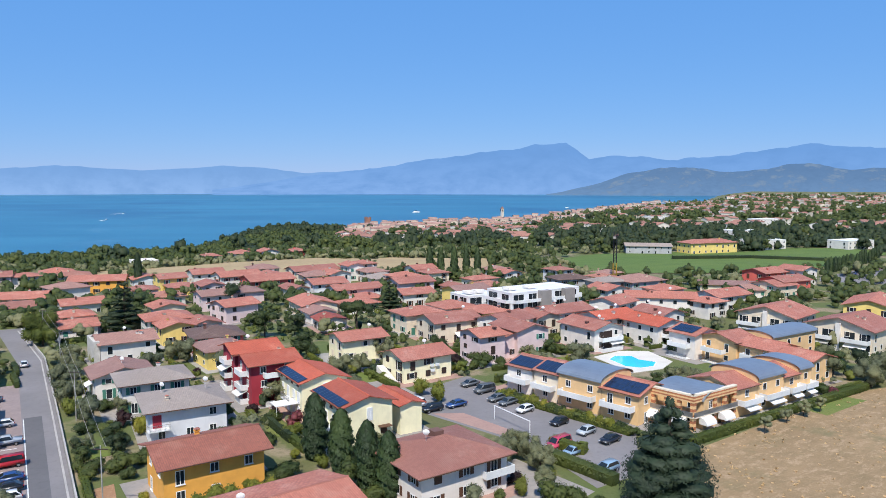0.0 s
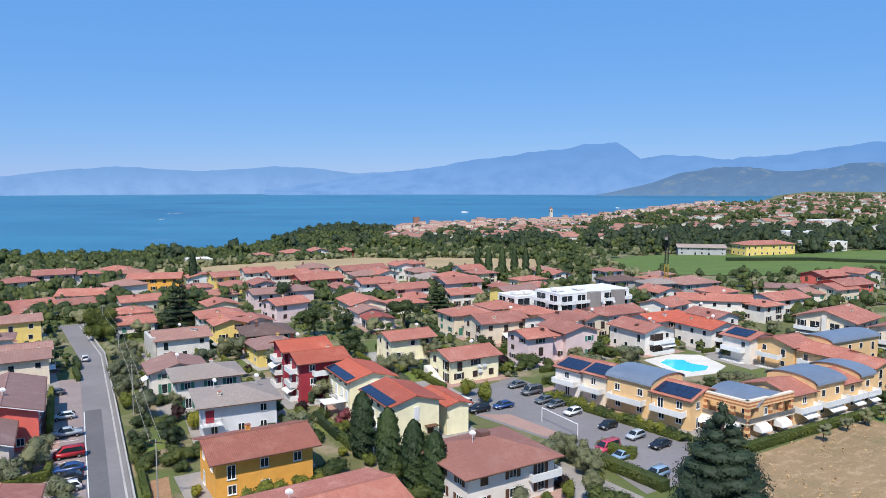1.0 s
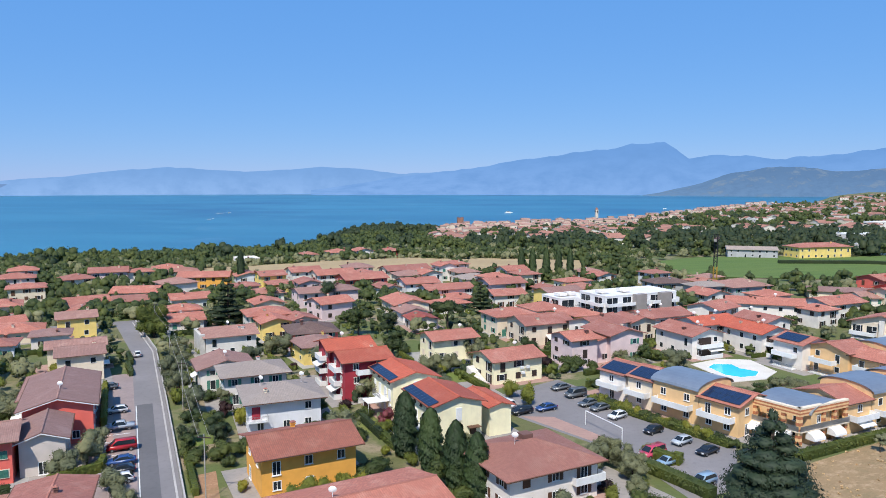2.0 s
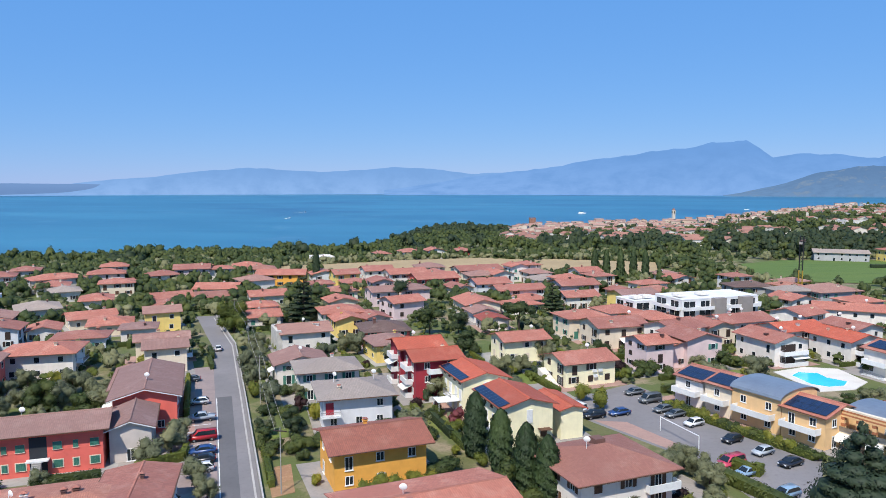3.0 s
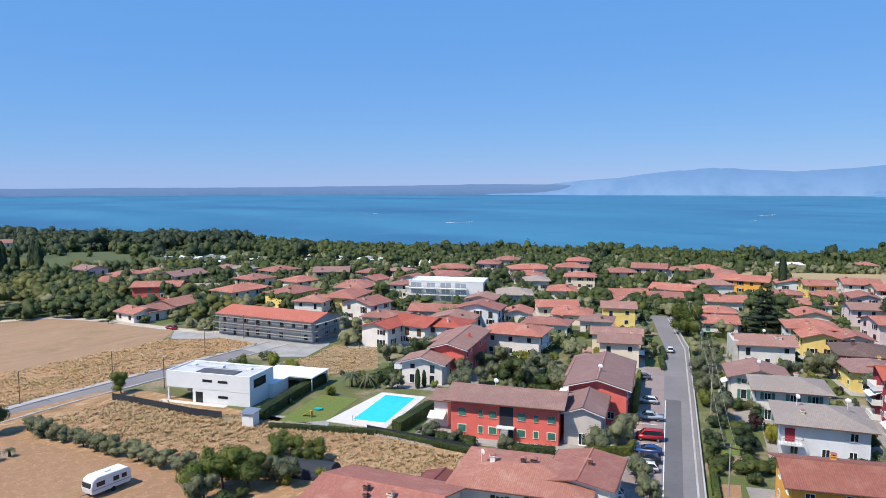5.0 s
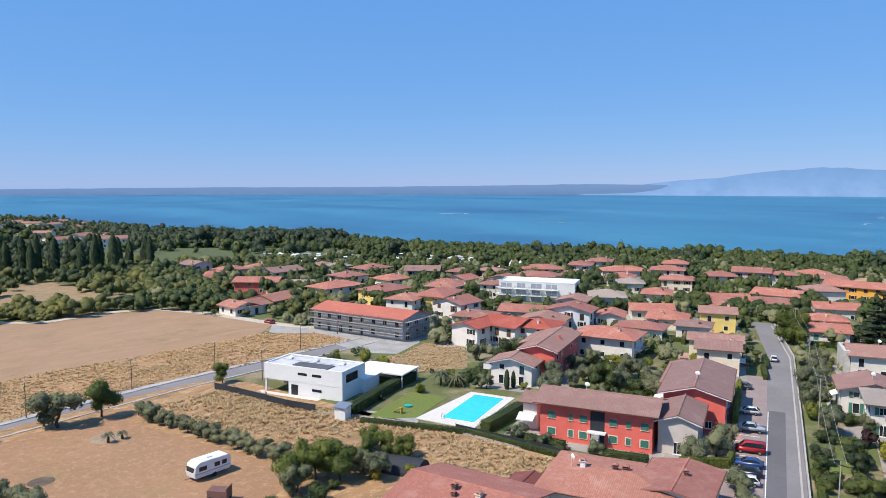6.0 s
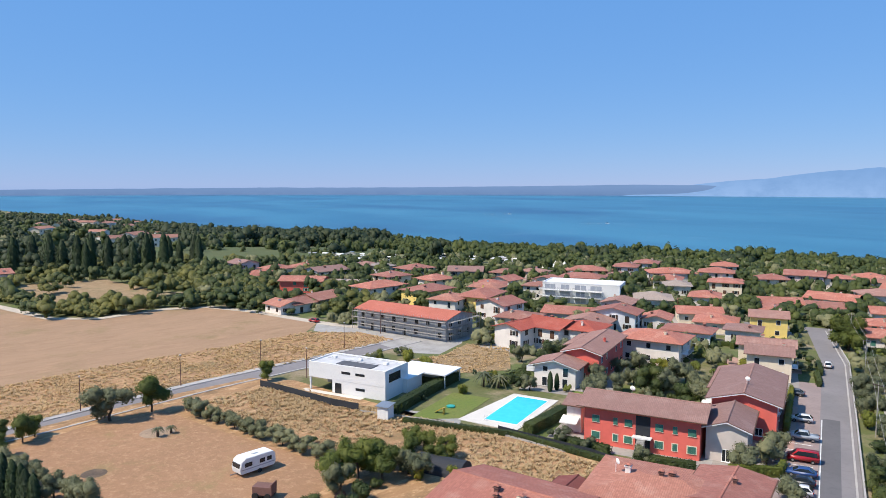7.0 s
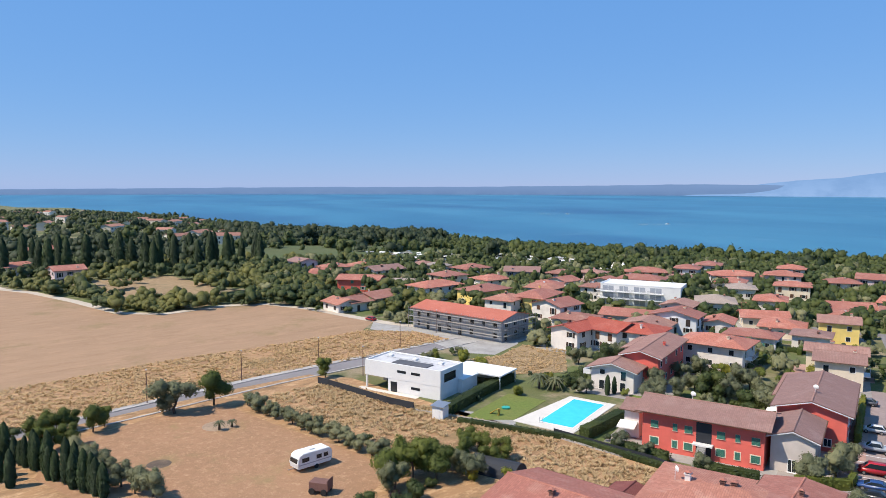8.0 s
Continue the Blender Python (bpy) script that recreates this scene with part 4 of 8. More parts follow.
part("entrance_canopy", boxes((-0.9, -1.3, 2.55, 0.9, 0.0, 2.68)), fascia_brown, yel, "small brown canopy over a door", at=yi @ pose(-11.6, 101.4, 0, 0, 0, 33))
part("entrance_door", boxes((-0.5, -0.07, 0.9, 0.5, 0.02, 2.5)), dark_wood, yel, at=yi @ pose(-11.6, 101.4, 0, 0, 0, 33))
part("outside_stair", stair(6, 0.28, 0.17, 1.3), concrete, yel, at=yi @ pose(-9.6, 99.9, 0, 0, 0, 123))
part("brick_pillar", boxes((-0.35, -0.35, -0.3, 0.35, 0.35, 3.4)), rust, yel, "brick pillar under the porch roof", at=yi @ pose(-6.4, 104.6, 0, 0, 0, 33))
h = house(-17.2, 108.6, -57, 4.6, 7.0, 5.0, "flat", "w", white_wall, white_paint, "flat white terrace block between the yellow houses", windows=False, chimneys=0)

# yellow four-flat houses
h = house(-20.7, 150.2, 33, 11.4, 9.0, 5.5, "gable", "w", pale_yellow_wall, terracotta, "pale yellow two-storey house with terracotta roof", dishes=1, shutter=cream_wall, chimneys=0)
h = house(-7.2, 135.6, 35, 12.0, 9.5, 5.3, "gable", "w", pale_yellow_wall, terracotta, "pale yellow house with outside stair and terracotta roof", dishes=1, shutter=dark_wood, chimneys=0)
part("outside_stair", stair(14, 0.4, 0.19, 1.5), white_wall, h, at=pose(-6.3, -2.2, 0))
for bx, bz in ((0.3, 3.1), (1.5, 3.1), (0.5, 1.9)):
    part("air_conditioner", boxes((bx, -4.45, bz, bx + 0.8, -4.06, bz + 0.6)), white_paint, h)

# cream pair beside the road
h = house(-88.6, 123.4, 36, 9.0, 8.6, 6.0, "gable", "w", cream_wall, brown_tile, "cream two-storey house with brown roof by the road", shutter=None, over=0.6)
house(-94.4, 130.4, 36, 11.5, 7.4, 5.6, "gable", "w", cream_wall, brown_tile, into=h, shutter=None, over=0.6, chimneys=1)
balcony(h, pose(3.9, 0, 3.0, 0, 0, 90), 3.4, 1.2, "bars")

# lilac house and its neighbours
h = house(5.9, 146.4, -57, 8.6, 7.4, 7.0, "gable", "d", pink_wall, terracotta, "tall lilac plastered house with terracotta roof", shutter=dark_wood, over=0.6, floors=3)
h = house(11.2, 150.6, 33, 6.0, 6.0, 5.6, "gable", "d", pink_wall, terracotta, into=h, shutter=dark_wood, over=0.5, chimneys=0)
h = house(-1.4, 168.4, 30, 13.6, 11.0, 6.0, "gable", "w", cream_wall, terracotta, "cream two-storey house with wide terracotta roof", dishes=1, shutter=dark_wood, chimneys=2)
awning(h, pose(1.5, -4.8, 2.9), 5.0)
for gx, gy, gw, gd, gt in ((31.4, 161.4, 10.0, 12.5, terracotta), (46.6, 165.6, 9.6, 12.0, orange_tile)):
    h = house(gx, gy, 33, gw, gd, 6.0, "gable", "d", white_wall, gt, "white house with wide gable, balconies and terracotta roof", dishes=1, shutter=None, chimneys=2)
    side = pose(0, 0, 0, 0, 0, -90)
    for k in (0, 1):
        balcony(h, side @ pose(0, -gd / 2 + 0.7, 0.15 + 2.9 * k), gw * 0.62, 1.5)
        # flat dark sheet: shade over the glazing put into its colour
        part("balcony_recess", boxes((-gw * 0.28, -gd / 2 + 0.64, 0.3 + 2.9 * k, gw * 0.1, -gd / 2 + 0.69, 2.5 + 2.9 * k)), dark_wood, h, "dark panel painting the shade on glazing behind a balcony", at=side)
    awning(h, side @ pose(gw * 0.15, -gd / 2 + 0.68, 2.8), gw * 0.4, 1.5, 0.7)
house(37.8, 173.4, 33, 13.0, 9.6, 6.0, "gable", "w", white_wall, orange_tile, "white house with orange roof and roof terrace", dishes=2, shutter=dark_wood, chimneys=2)
house(27.5, 181.0, 33, 15.0, 10.0, 6.0, "gable", "w", white_wall, terracotta, "white two-storey terrace with terracotta roof", dishes=2, shutter=dark_wood, chimneys=2)
house(20.6, 172.6, -57, 9.0, 8.6, 6.0, "gable", "w", cream_wall, terracotta, "cream house end with terracotta roof", dishes=1, shutter=dark_wood, chimneys=1)
house(51.6, 178.6, -57, 11.0, 9.0, 6.0, "gable", "w", white_wall, terracotta, "white house with terracotta roof and dormer", dishes=1, shutter=None, chimneys=1)
house(39.5, 243.0, 20, 14.0, 10.0, 6.0, "hip", "w", grey_wall, dark_tile, "grey house with dark hipped roof")
house(50.5, 236.0, 20, 12.5, 9.0, 6.0, "hip", "w", grey_wall, grey_tile, "grey house with slate-coloured roof")
house(98.0, 250.0, -10, 24.0, 8.5, 3.0, "gable", "w", cream_wall, brown_tile, "long low row of garages with brown roof", windows=False, chimneys=0)
house(66.5, 226.0, 33, 11.0, 10.0, 5.0, "hip", "w", pink_wall, terracotta, "pink house with hipped terracotta roof")
house(59.2, 203.6, -10, 20.2, 10.0, 6.0, "gable", "w", white_wall, terracotta, "long white terrace of houses with terracotta roof", dishes=1, chimneys=2)

# house nearest the camera with a low hipped roof
h = house(-1.7, 84.6, -54, 12.4, 14.2, 5.5, "hip", "d", white_wall, russet_tile, "white two-storey villa with brown hipped roof", over=0.9, shutter=fascia_brown, dishes=1, chimneys=0)
part("roof_dormer", boxes((-0.4, 0.6, 6.6, 1.0, 2.0, 8.2)), rust, h, "brown brick chimney block on the roof")
balcony(h, pose(4.6, -4.86, 2.9), 4.4, 1.3)
h = house(-18.1, 66.1, 37, 17.8, 13.0, 6.2, "gable", "w", white_wall, terracotta, "house with faded terracotta roof, skylight and satellite dish", over=0.8, dishes=1, chimneys=1, pitch=0.27)
part("skylight", boxes((4.4, -0.5, -0.06, 5.4, 0.5, 0.06)), glass, h, at=pose(0, -3.4, 6.2 + 3.1 * 0.27 + 0.22, 15.1))

# red complex beside the pool
redc = house(-73.4, 75.4, 33, 17.6, 9.2, 6.7, "gable", "w", red_wall, brown_tile, "red two-storey residence with brown roof and green shutters", name="apartment_house", over=0.9, windows=False, chimneys=0, pitch=0.36, dishes=1)
for k in range(2):
    for u in (-6.2, -3.4, -1.6, 2.6, 4.7, 6.9):
        small = abs(u + 3.4) < 0.1 or abs(u - 4.7) < 0.1
        window(redc, pose(u, -3.7, 1.1 + 2.95 * k), 0.6 if small else 1.05, 1.2, green_paint, "closed", cream_wall)
for u in (-6.2, -3.4, -1.6, 2.6, 4.7, 6.9):
    ww = 0.3 if abs(u + 3.4) < 0.1 or abs(u - 4.7) < 0.1 else 0.53
    part("window_surround", boxes((u - ww - 0.14, -3.735, 0.98, u + ww + 0.14, -3.703, 2.42)), cream_wall, redc)
# flat black panel on the wall paints the shade inside the open stairwell
part("stair_recess", boxes((-0.6, -3.74, -0.3, 1.4, -3.7, 6.2)), net_black, redc, "black panel painting the shade of the stairwell opening")
part("stair_landing", boxes((-0.9, -4.8, 2.6, 1.7, -3.75, 2.8)), white_paint, redc)
part("outside_stair", stair(13, 0.28, 0.2, 1.1), concrete, redc, at=pose(0.4, -8.4, 0))
house(-83.4, 71.6, 33, 3.4, 6.5, 5.0, "gable", "w", white_wall, brown_tile, into=redc, over=0.6, windows=False, chimneys=0)
awning(redc, local(redc) @ pose(-83.6, 71.2, 3.0, 0, 0, 33) @ pose(0, -2.4, 0), 2.6, 1.8, 0.7)
house(-65.4, 83.4, 33, 6.4, 10.6, 5.6, "gable", "d", taupe_wall, brown_tile, into=redc, fascia=white_paint, over=0.6, floors=2, chimneys=0, shutter=None, pitch=0.42)
redb = house(-72.6, 96.6, 33, 10.4, 19.6, 6.8, "gable", "d", red_wall, brown_tile, "long red residence block with brown gable roof", name="apartment_house", fascia=white_paint, over=0.8, floors=2, dishes=1, shutter=None, chimneys=0, skip="f")
house(-78.0, 99.0, 33, 5.4, 15.0, 6.3, "gable", "d", white_wall, brown_tile, into=redb, over=0.6, chimneys=0, pitch=0.3)
for u in (-3.0, 4.0):
    awning(redb, local(redb) @ pose(-79.6, 98.0, 3.0, 0, 0, -57) @ pose(u, 0, 0), 3.2, 2.0, 0.8)
redd = house(-107.0, 95.6, 33, 8.0, 19.8, 7.0, "gable", "d", red_wall, brown_tile, "red residence block with white gabled wing", name="apartment_house", fascia=white_paint, over=0.8, floors=2, dishes=0, shutter=None, chimneys=1, skip="f")
house(-112.6, 97.6, 33, 5.5, 12.0, 6.0, "gable", "d", white_wall, brown_tile, into=redd, over=0.6, chimneys=0, pitch=0.3)
house(-103.6, 84.0, 33, 9.4, 7.5, 4.8, "gable", "d", white_wall, brown_tile, into=redd, fascia=white_paint, over=0.8, floors=2, chimneys=0, shutter=None)
balcony(redd, local(redd) @ pose(-108.2, 82.0, 0, 0, 0, -57) @ pose(0, 0.2, 2.6), 4.0, 1.4)

# roofs beside the rough field
barn_red = tiles("dark_red_sheet", (0.24, 0.07, 0.055), (0.19, 0.055, 0.045), (0.3, 0.12, 0.1))
k3 = house(-56.1, 60.8, 33, 16.5, 12.5, 4.4, "hip", "w", white_wall, weathered_tile, "white house with weathered clay tiled hip roof", over=0.9, dishes=1, chimneys=3, shutter=dark_wood, pitch=0.2)
house(-51.6, 66.0, 28, 8.4, 10.4, 4.9, "gable", "d", white_wall, terracotta, into=k3, over=0.6, chimneys=1, windows=False, pitch=0.2)
house(-61.9, 44.2, 25.6, 15.3, 13.0, 4.2, "gable", "w", cream_wall, terracotta, "cream house with orange clay roof and chimneys", over=0.8, chimneys=3, pitch=0.27)
house(-63.4, 53.0, 28, 4.8, 6.6, 2.8, "gable", "d", white_wall, barn_red, "low outbuilding with dark red sheet roof", over=0.2, chimneys=0, windows=False)

h = house(-109.2, 114.0, 28, 14.4, 11.2, 6.0, "hip", "w", white_wall, terracotta, "white two-storey house with brownish hipped roof", over=0.9, shutter=None, chimneys=1, dishes=0)
balcony(h, pose(6.3, 0, 3.0, 0, 0, 90), 5.0, 1.3, "bars")
house(-113.8, 157.6, 38, 9.5, 9.0, 6.0, "gable", "w", yellow_wall, brown_tile, "bright yellow house with brown gable roof", over=0.6, shutter=None)


# ---- larger special buildings ----
# white modern villa
v = thing("modern_villa", pose(-118.8, 50.0, 0, 0, 0, 33), "white flat-roofed modern villa with overhanging upper floor", "house")
settle(v, -118.8, 50.0, 0, 33, 6.0)
part("upper_floor", boxes((-8.2, -3.8, 2.9, 8.2, 3.8, 6.0)), clean_white, v)
part("ground_floor", boxes((-3.0, -3.76, -0.5, 8.16, 3.76, 2.896)), clean_white, v)
part("ground_floor_back", boxes((-8.0, 1.5, -0.5, -3.004, 3.76, 2.896)), plain("grey_cladding", (0.12, 0.12, 0.13)), v)
part("column", boxes((-8.1, -3.7, -0.5, -7.8, -3.4, 2.896)), clean_white, v)
bm = boxes((-8.2, -3.8, 6.004, 8.2, -3.5, 6.35), (-8.2, 3.5, 6.004, 8.2, 3.8, 6.35), (-8.2, -3.5, 6.004, -7.9, 3.5, 6.35), (7.9, -3.5, 6.004, 8.2, 3.5, 6.35))
part("parapet", bm, clean_white, v)
part("roof", boxes((-7.9, -3.5, 6.004, 7.9, 3.5, 6.1)), plain("pale_roof_felt", (0.6, 0.6, 0.6)), v)
part("roof_deck", boxes((-2.8, -2.9, 6.104, 4.6, -0.4, 6.28)), plain("dark_roof_deck", (0.11, 0.115, 0.13)), v, "dark grey recessed roof deck")
part("roof_rail", boxes((-6.6, -0.2, 6.36, 6.8, -0.15, 6.42), (-6.6, 2.6, 6.36, 6.8, 2.65, 6.42)), steel, v)
for i in range(3):
    part("roof_vent", boxes((-6.4 + i * 5.6, 0.8, 6.104, -5.6 + i * 5.6, 1.6, 6.5)), white_paint, v)
for u, z, ww_ in ((0.0, 4.5, 1.9), (3.0, 4.5, 1.9), (3.0, 1.3, 1.9)):
    part("window", boxes((u - ww_ / 2, -3.83, z, u + ww_ / 2, -3.79, z + 0.55)), glass, v)
part("glass_door", boxes((-2.4, -3.80, 0.05, -1.0, -3.765, 2.3)), glass, v)
part("window", boxes((8.17, -2.6, 3.6, 8.23, 1.2, 5.4)), glass, v)
part("terrace", boxes((-9.0, -5.2, -0.3, 4.0, -3.9, 0.06)), deck_stone, v)
c = thing("carport", pose(-119.8, 64.6, 0, 0, 0, 33), "white flat carport beside the villa", "carport")
settle(c, -119.8, 64.6, 0, 33, 3.0)
part("roof", boxes((-5.2, -3.4, 2.85, 5.8, 3.4, 3.15)), clean_white, c)
for px, py in ((-5.0, -3.2), (5.4, -3.2), (5.4, 3.0), (-5.0, 3.0)):
    part("post", boxes((px, py, -0.3, px + 0.2, py + 0.2, 2.846)), white_paint, c)
part("link_room", boxes((-5.2, -8.9, -0.3, 0.9, -3.45, 2.84)), clean_white, c)
part("link_roof", boxes((-5.3, -8.95, 2.846, 1.2, -3.404, 3.1)), clean_white, c)
part("back_wall", boxes((-4.7, 2.5, -0.3, 5.2, 2.7, 2.846)), clean_white, c)
s = thing("garden_shed", pose(-104.8, 49.0, 0, 0, 0, 33), "small white garden shed with pale roof", "shed")
part("wall", boxes((-1.0, -0.9, -0.2, 1.0, 0.9, 2.1)), clean_white, s)
bm = bmesh.new()
prism(bm, [(-1.2, 2.11), (1.2, 2.4), (1.2, 2.5), (-1.2, 2.21)], -1.25, 1.25, "x")
part("roof", bm, metal_grey, s)
part("door", boxes((-0.45, -0.95, 0, 0.45, -0.905, 1.85)), white_paint, s)

# building under scaffolding
b = house(-160.6, 82.6, 25, 29.5, 12.9, 6.2, "gable", "w", grey_wall, new_red_tile, "grey unfinished building with new orange roof under scaffolding", name="apartment_building", over=0.7, shutter=None, chimneys=0, floors=2, pitch=0.26, frame_mat=dark_wood)
sc = thing("scaffolding", pose(-160.6, 82.6, 0, 0, 0, 25), "steel scaffolding with plank decks round the building site", "scaffolding")
settle(sc, -160.6, 82.6, 0, 25, 6.2)
POLE = mesh_of("pole", (lambda q: (tube(q, (0, 0, -0.2), (0, 0, 6.9), 0.05, 0.05, 5), q)[1])(bmesh.new()), steel)
for side, length, off, ang in ((0, 29.0, 6.3, 0), (1, 12.6, 14.9, 90)):
    turn = pose(0, 0, 0, 0, 0, ang)
    n = int(length / 2.4)
    for i in range(n + 1):
        for dy in (0.0, 0.9):
            share("pole", POLE, sc, turn @ pose(-length / 2 + length * i / n, -off - dy, 0))
    for lv in (1.9, 3.8, 5.7):
        part("deck", boxes((-length / 2, -off - 0.85, lv, length / 2, -off - 0.05, lv + 0.06)), concrete, sc, at=turn)
        part("guard_rail", boxes((-length / 2, -off - 0.97, lv + 0.95, length / 2, -off - 0.93, lv + 1.0), (-length / 2, -off - 0.97, lv + 0.5, length / 2, -off - 0.93, lv + 0.55)), steel, sc, at=turn)


def modern_flats(x, y, rot, w, d, h, label, recess, lifts=2, pane=None, blank=()):
    root = house(x, y, rot, w, d, h, "flat", "w", clean_white, white_paint, label, name="apartment_building", chimneys=0, windows=False)
    n = round(h / 3)
    for k in range(n):
        z = k * h / n
        for side, length, off, ang in (("f", w, d / 2, 0), ("r", d, w / 2, 90), ("l", d, w / 2, -90)):
            turn = pose(0, 0, 0, 0, 0, ang)
            cnt = max(2, int(length / 4.2))
            for i in range(cnt):
                u = -length / 2 + length * (i + 0.5) / cnt
                if (side, i) in blank:
                    continue
                g = 0.44 if (i + k) % 3 else 0.34
                part("loggia_opening", boxes((u - length / cnt * g * 0.8, -off - 0.03, z + 0.25, u + length / cnt * g * 0.8, -off + 0.02, z + h / n - 0.5)), pane or glass, root, at=turn)
                part("mullion", boxes((u - 0.05, -off - 0.06, z + 0.25, u + 0.05, -off - 0.034, z + h / n - 0.5)), white_paint, root, at=turn)
                if k:
                    balcony(root, turn @ pose(u, -off - 0.07, z + 0.05), length / cnt * 0.9, 1.4, recess)
    for i in range(lifts):
        part("roof_box", boxes((-w / 2 + 2 + i * w / 3.4, -1.6, h + 0.36, -w / 2 + 4.4 + i * w / 3.4, 1.4, h + 1.2)), white_wall, root)
    return root


f1 = modern_flats(22.2, 197.7, 33, 23.9, 11.0, 9.0, "white modern flats with balconies and grey panels", "solid")
modern_flats(6.0, 204.0, 33, 11.0, 9.0, 6.5, "low white modern house with roof terrace", "bars")
modern_flats(-174.2, 150.0, 38, 24.0, 11.0, 7.6, "long white modern flats with shaded balconies", "bars", 0, plain("pale_blinds", (0.4, 0.43, 0.47), (0.3, 0.33, 0.38), 0.5, 2.0, 0.4), (("f", 4), ("r", 0), ("r", 1)))
grey_panel = plaster("taupe_panels", (0.3, 0.27, 0.25))
for u in (-3.0, 5.4):
    bm = boxes((u, -7.3, -0.3, u + 3.4, -5.52, 9.42))
    part("grey_panel", bm, grey_panel, f1)

# orange residence with striped loggia, metal barrel roofs and terraces
stripe = plain("brick_red_stripe", (0.55, 0.2, 0.09), rough=0.85)
res = thing("residence", pose(35.7, 104.1, 0, 0, 0, 34), "apricot residence with striped loggia and curved metal roofs", "apartment building")
settle(res, 35.7, 104.1, 0, 34, 5.6)
ri = local(res)


def along(start, rot, a, b, depth, off=0.0):
    """Centre of a stretch a..b of a wing that starts at a point and runs at rot, depth metres deep behind its front."""
    e = Vector((math.cos(radians(rot)), math.sin(radians(rot))))
    n = Vector((-e.y, e.x))
    c = Vector(start) + e * (a + b) / 2 + n * (depth / 2 + off)
    return c.x, c.y


WL, WR = (9.1, 125.9), (35.7, 104.1)
for a, b, roof, wall_, tile_, hh in ((0, 6.5, "gable", white_wall, terracotta, 5.6), (6.2, 12, "gable", cream_wall, terracotta, 5.9), (11.6, 20.5, "barrel", apricot_wall, metal_grey, 6.6), (20, 27.5, "gable", apricot_wall, terracotta, 5.6)):
    cx, cy = along(WL, -46, a, b, 9.5)
    house(cx, cy, -46, b - a, 9.5, hh, roof, "w", wall_, tile_, into=res, over=0.4, chimneys=0, shutter=None, floors=2, frame_mat=white_paint)
    if roof == "gable":
        m = ri @ pose(cx, cy, 0, 0, 0, -46)
        solar(res, m @ pose(-(b - a) / 2 + 0.6, -4.2, hh + 0.4, 18.8), int((b - a - 1) / 1.08), 2)
    balcony(res, ri @ pose(cx, cy, 0, 0, 0, -46) @ pose(0, -4.35, 2.8), (b - a) * 0.75, 1.5)
for a, b, roof, wall_, tile_, hh in ((10.5, 17, "gable", apricot_wall, terracotta, 5.6), (16.6, 24.5, "barrel", apricot_wall, metal_grey, 6.6), (24, 29, "gable", apricot_wall, terracotta, 5.6), (28.5, 33, "barrel", apricot_wall, metal_grey, 6.4)):
    cx, cy = along(WR, 34.5, a, b, 9.5)
    house(cx, cy, 34.5, b - a, 9.5, hh, roof, "w", wall_, tile_, into=res, over=0.4, chimneys=0, shutter=None, floors=2, frame_mat=white_paint)
    balcony(res, ri @ pose(cx, cy, 0, 0, 0, 34.5) @ pose(0, -4.35, 2.8), (b - a) * 0.8, 1.5)
    awning(res, ri @ pose(cx, cy, 0, 0, 0, 34.5) @ pose(0, -4.4, 2.6), (b - a) * 0.5, 1.8, 0.8)
# corner pavilion
cx, cy = along(WR, 34.5, 0.6, 10.6, 9.0)
house(cx, cy, -46, 8.5, 9.0, 5.4, "barrel", "w", apricot_wall, metal_grey, into=res, chimneys=0, shutter=None, floors=2)
for turn, length, start in ((34.5, 10.6, (35.7, 104.1)), (-46, 9.4, (29.2, 110.9))):
    m = ri @ pose(*start, 0, 0, 0, turn)
    for i in range(5):
        u = 0.15 + (length - 0.7) * i / 4
        for k in range(10):
            part("pier", boxes((u, 0.0, 0.56 * k - 0.2, u + 0.55, 0.5, 0.56 * k + 0.356)), stripe if k % 2 else apricot_wall, res, at=m)
    for z, mm in ((5.4, apricot_wall), (5.7, stripe), (6.0, apricot_wall), (6.3, stripe), (6.6, cream_wall)):
        part("parapet_band", boxes((0, -0.05, z + 0.004, length, 0.6, z + 0.3)), mm, res, at=m)
    part("loggia_floor", boxes((0, -0.3, 2.6, length, 2.0, 2.8)), cream_wall, res, at=m)
    part("balustrade", boxes((0, -0.28, 2.804, length, -0.2, 3.7)), steel, res, at=m)
    for u in (2.6, 7.2):
        bm = bmesh.new()
        prism(bm, [(0, 2.6)] + [(-1.5 * math.sin(q * math.pi / 12), 2.6 - 1.3 * (1 - math.cos(q * math.pi / 12))) for q in range(1, 7)] + [(0, 1.3)], u - 1.2, u + 1.2, "x")
        part("awning", bm, canvas, res, "rounded white canvas awning", at=m)

# second residence wing behind the free-form pool
res2 = house(57.5, 148.0, 33, 8.0, 10.0, 6.0, "gable", "w", apricot_wall, terracotta, "terracotta-roofed residence wing with white balconies", name="apartment_house", over=0.6, shutter=None, chimneys=0)
for cx, cy, ww_, dd_, hh, rf, wl_ in ((52.0, 153.0, 8, 9, 6.2, "gable", white_wall), (63.0, 141.5, 9, 9, 5.6, "gable", apricot_wall), (70.0, 152.0, 16, 7.5, 6.6, "barrel", apricot_wall), (66.5, 134.5, 9, 8, 5.4, "gable", apricot_wall)):
    house(cx, cy, 33 if rf == "barrel" else -57, ww_, dd_, hh, rf, "w", wl_, metal_grey if rf == "barrel" else terracotta, into=res2, over=0.6, shutter=None, chimneys=0)
i2 = local(res2)
solar(res2, i2 @ pose(52.0, 153.0, 0, 0, 0, -57) @ pose(-3.0, -3.6, 6.75, 18.8), 5, 2)
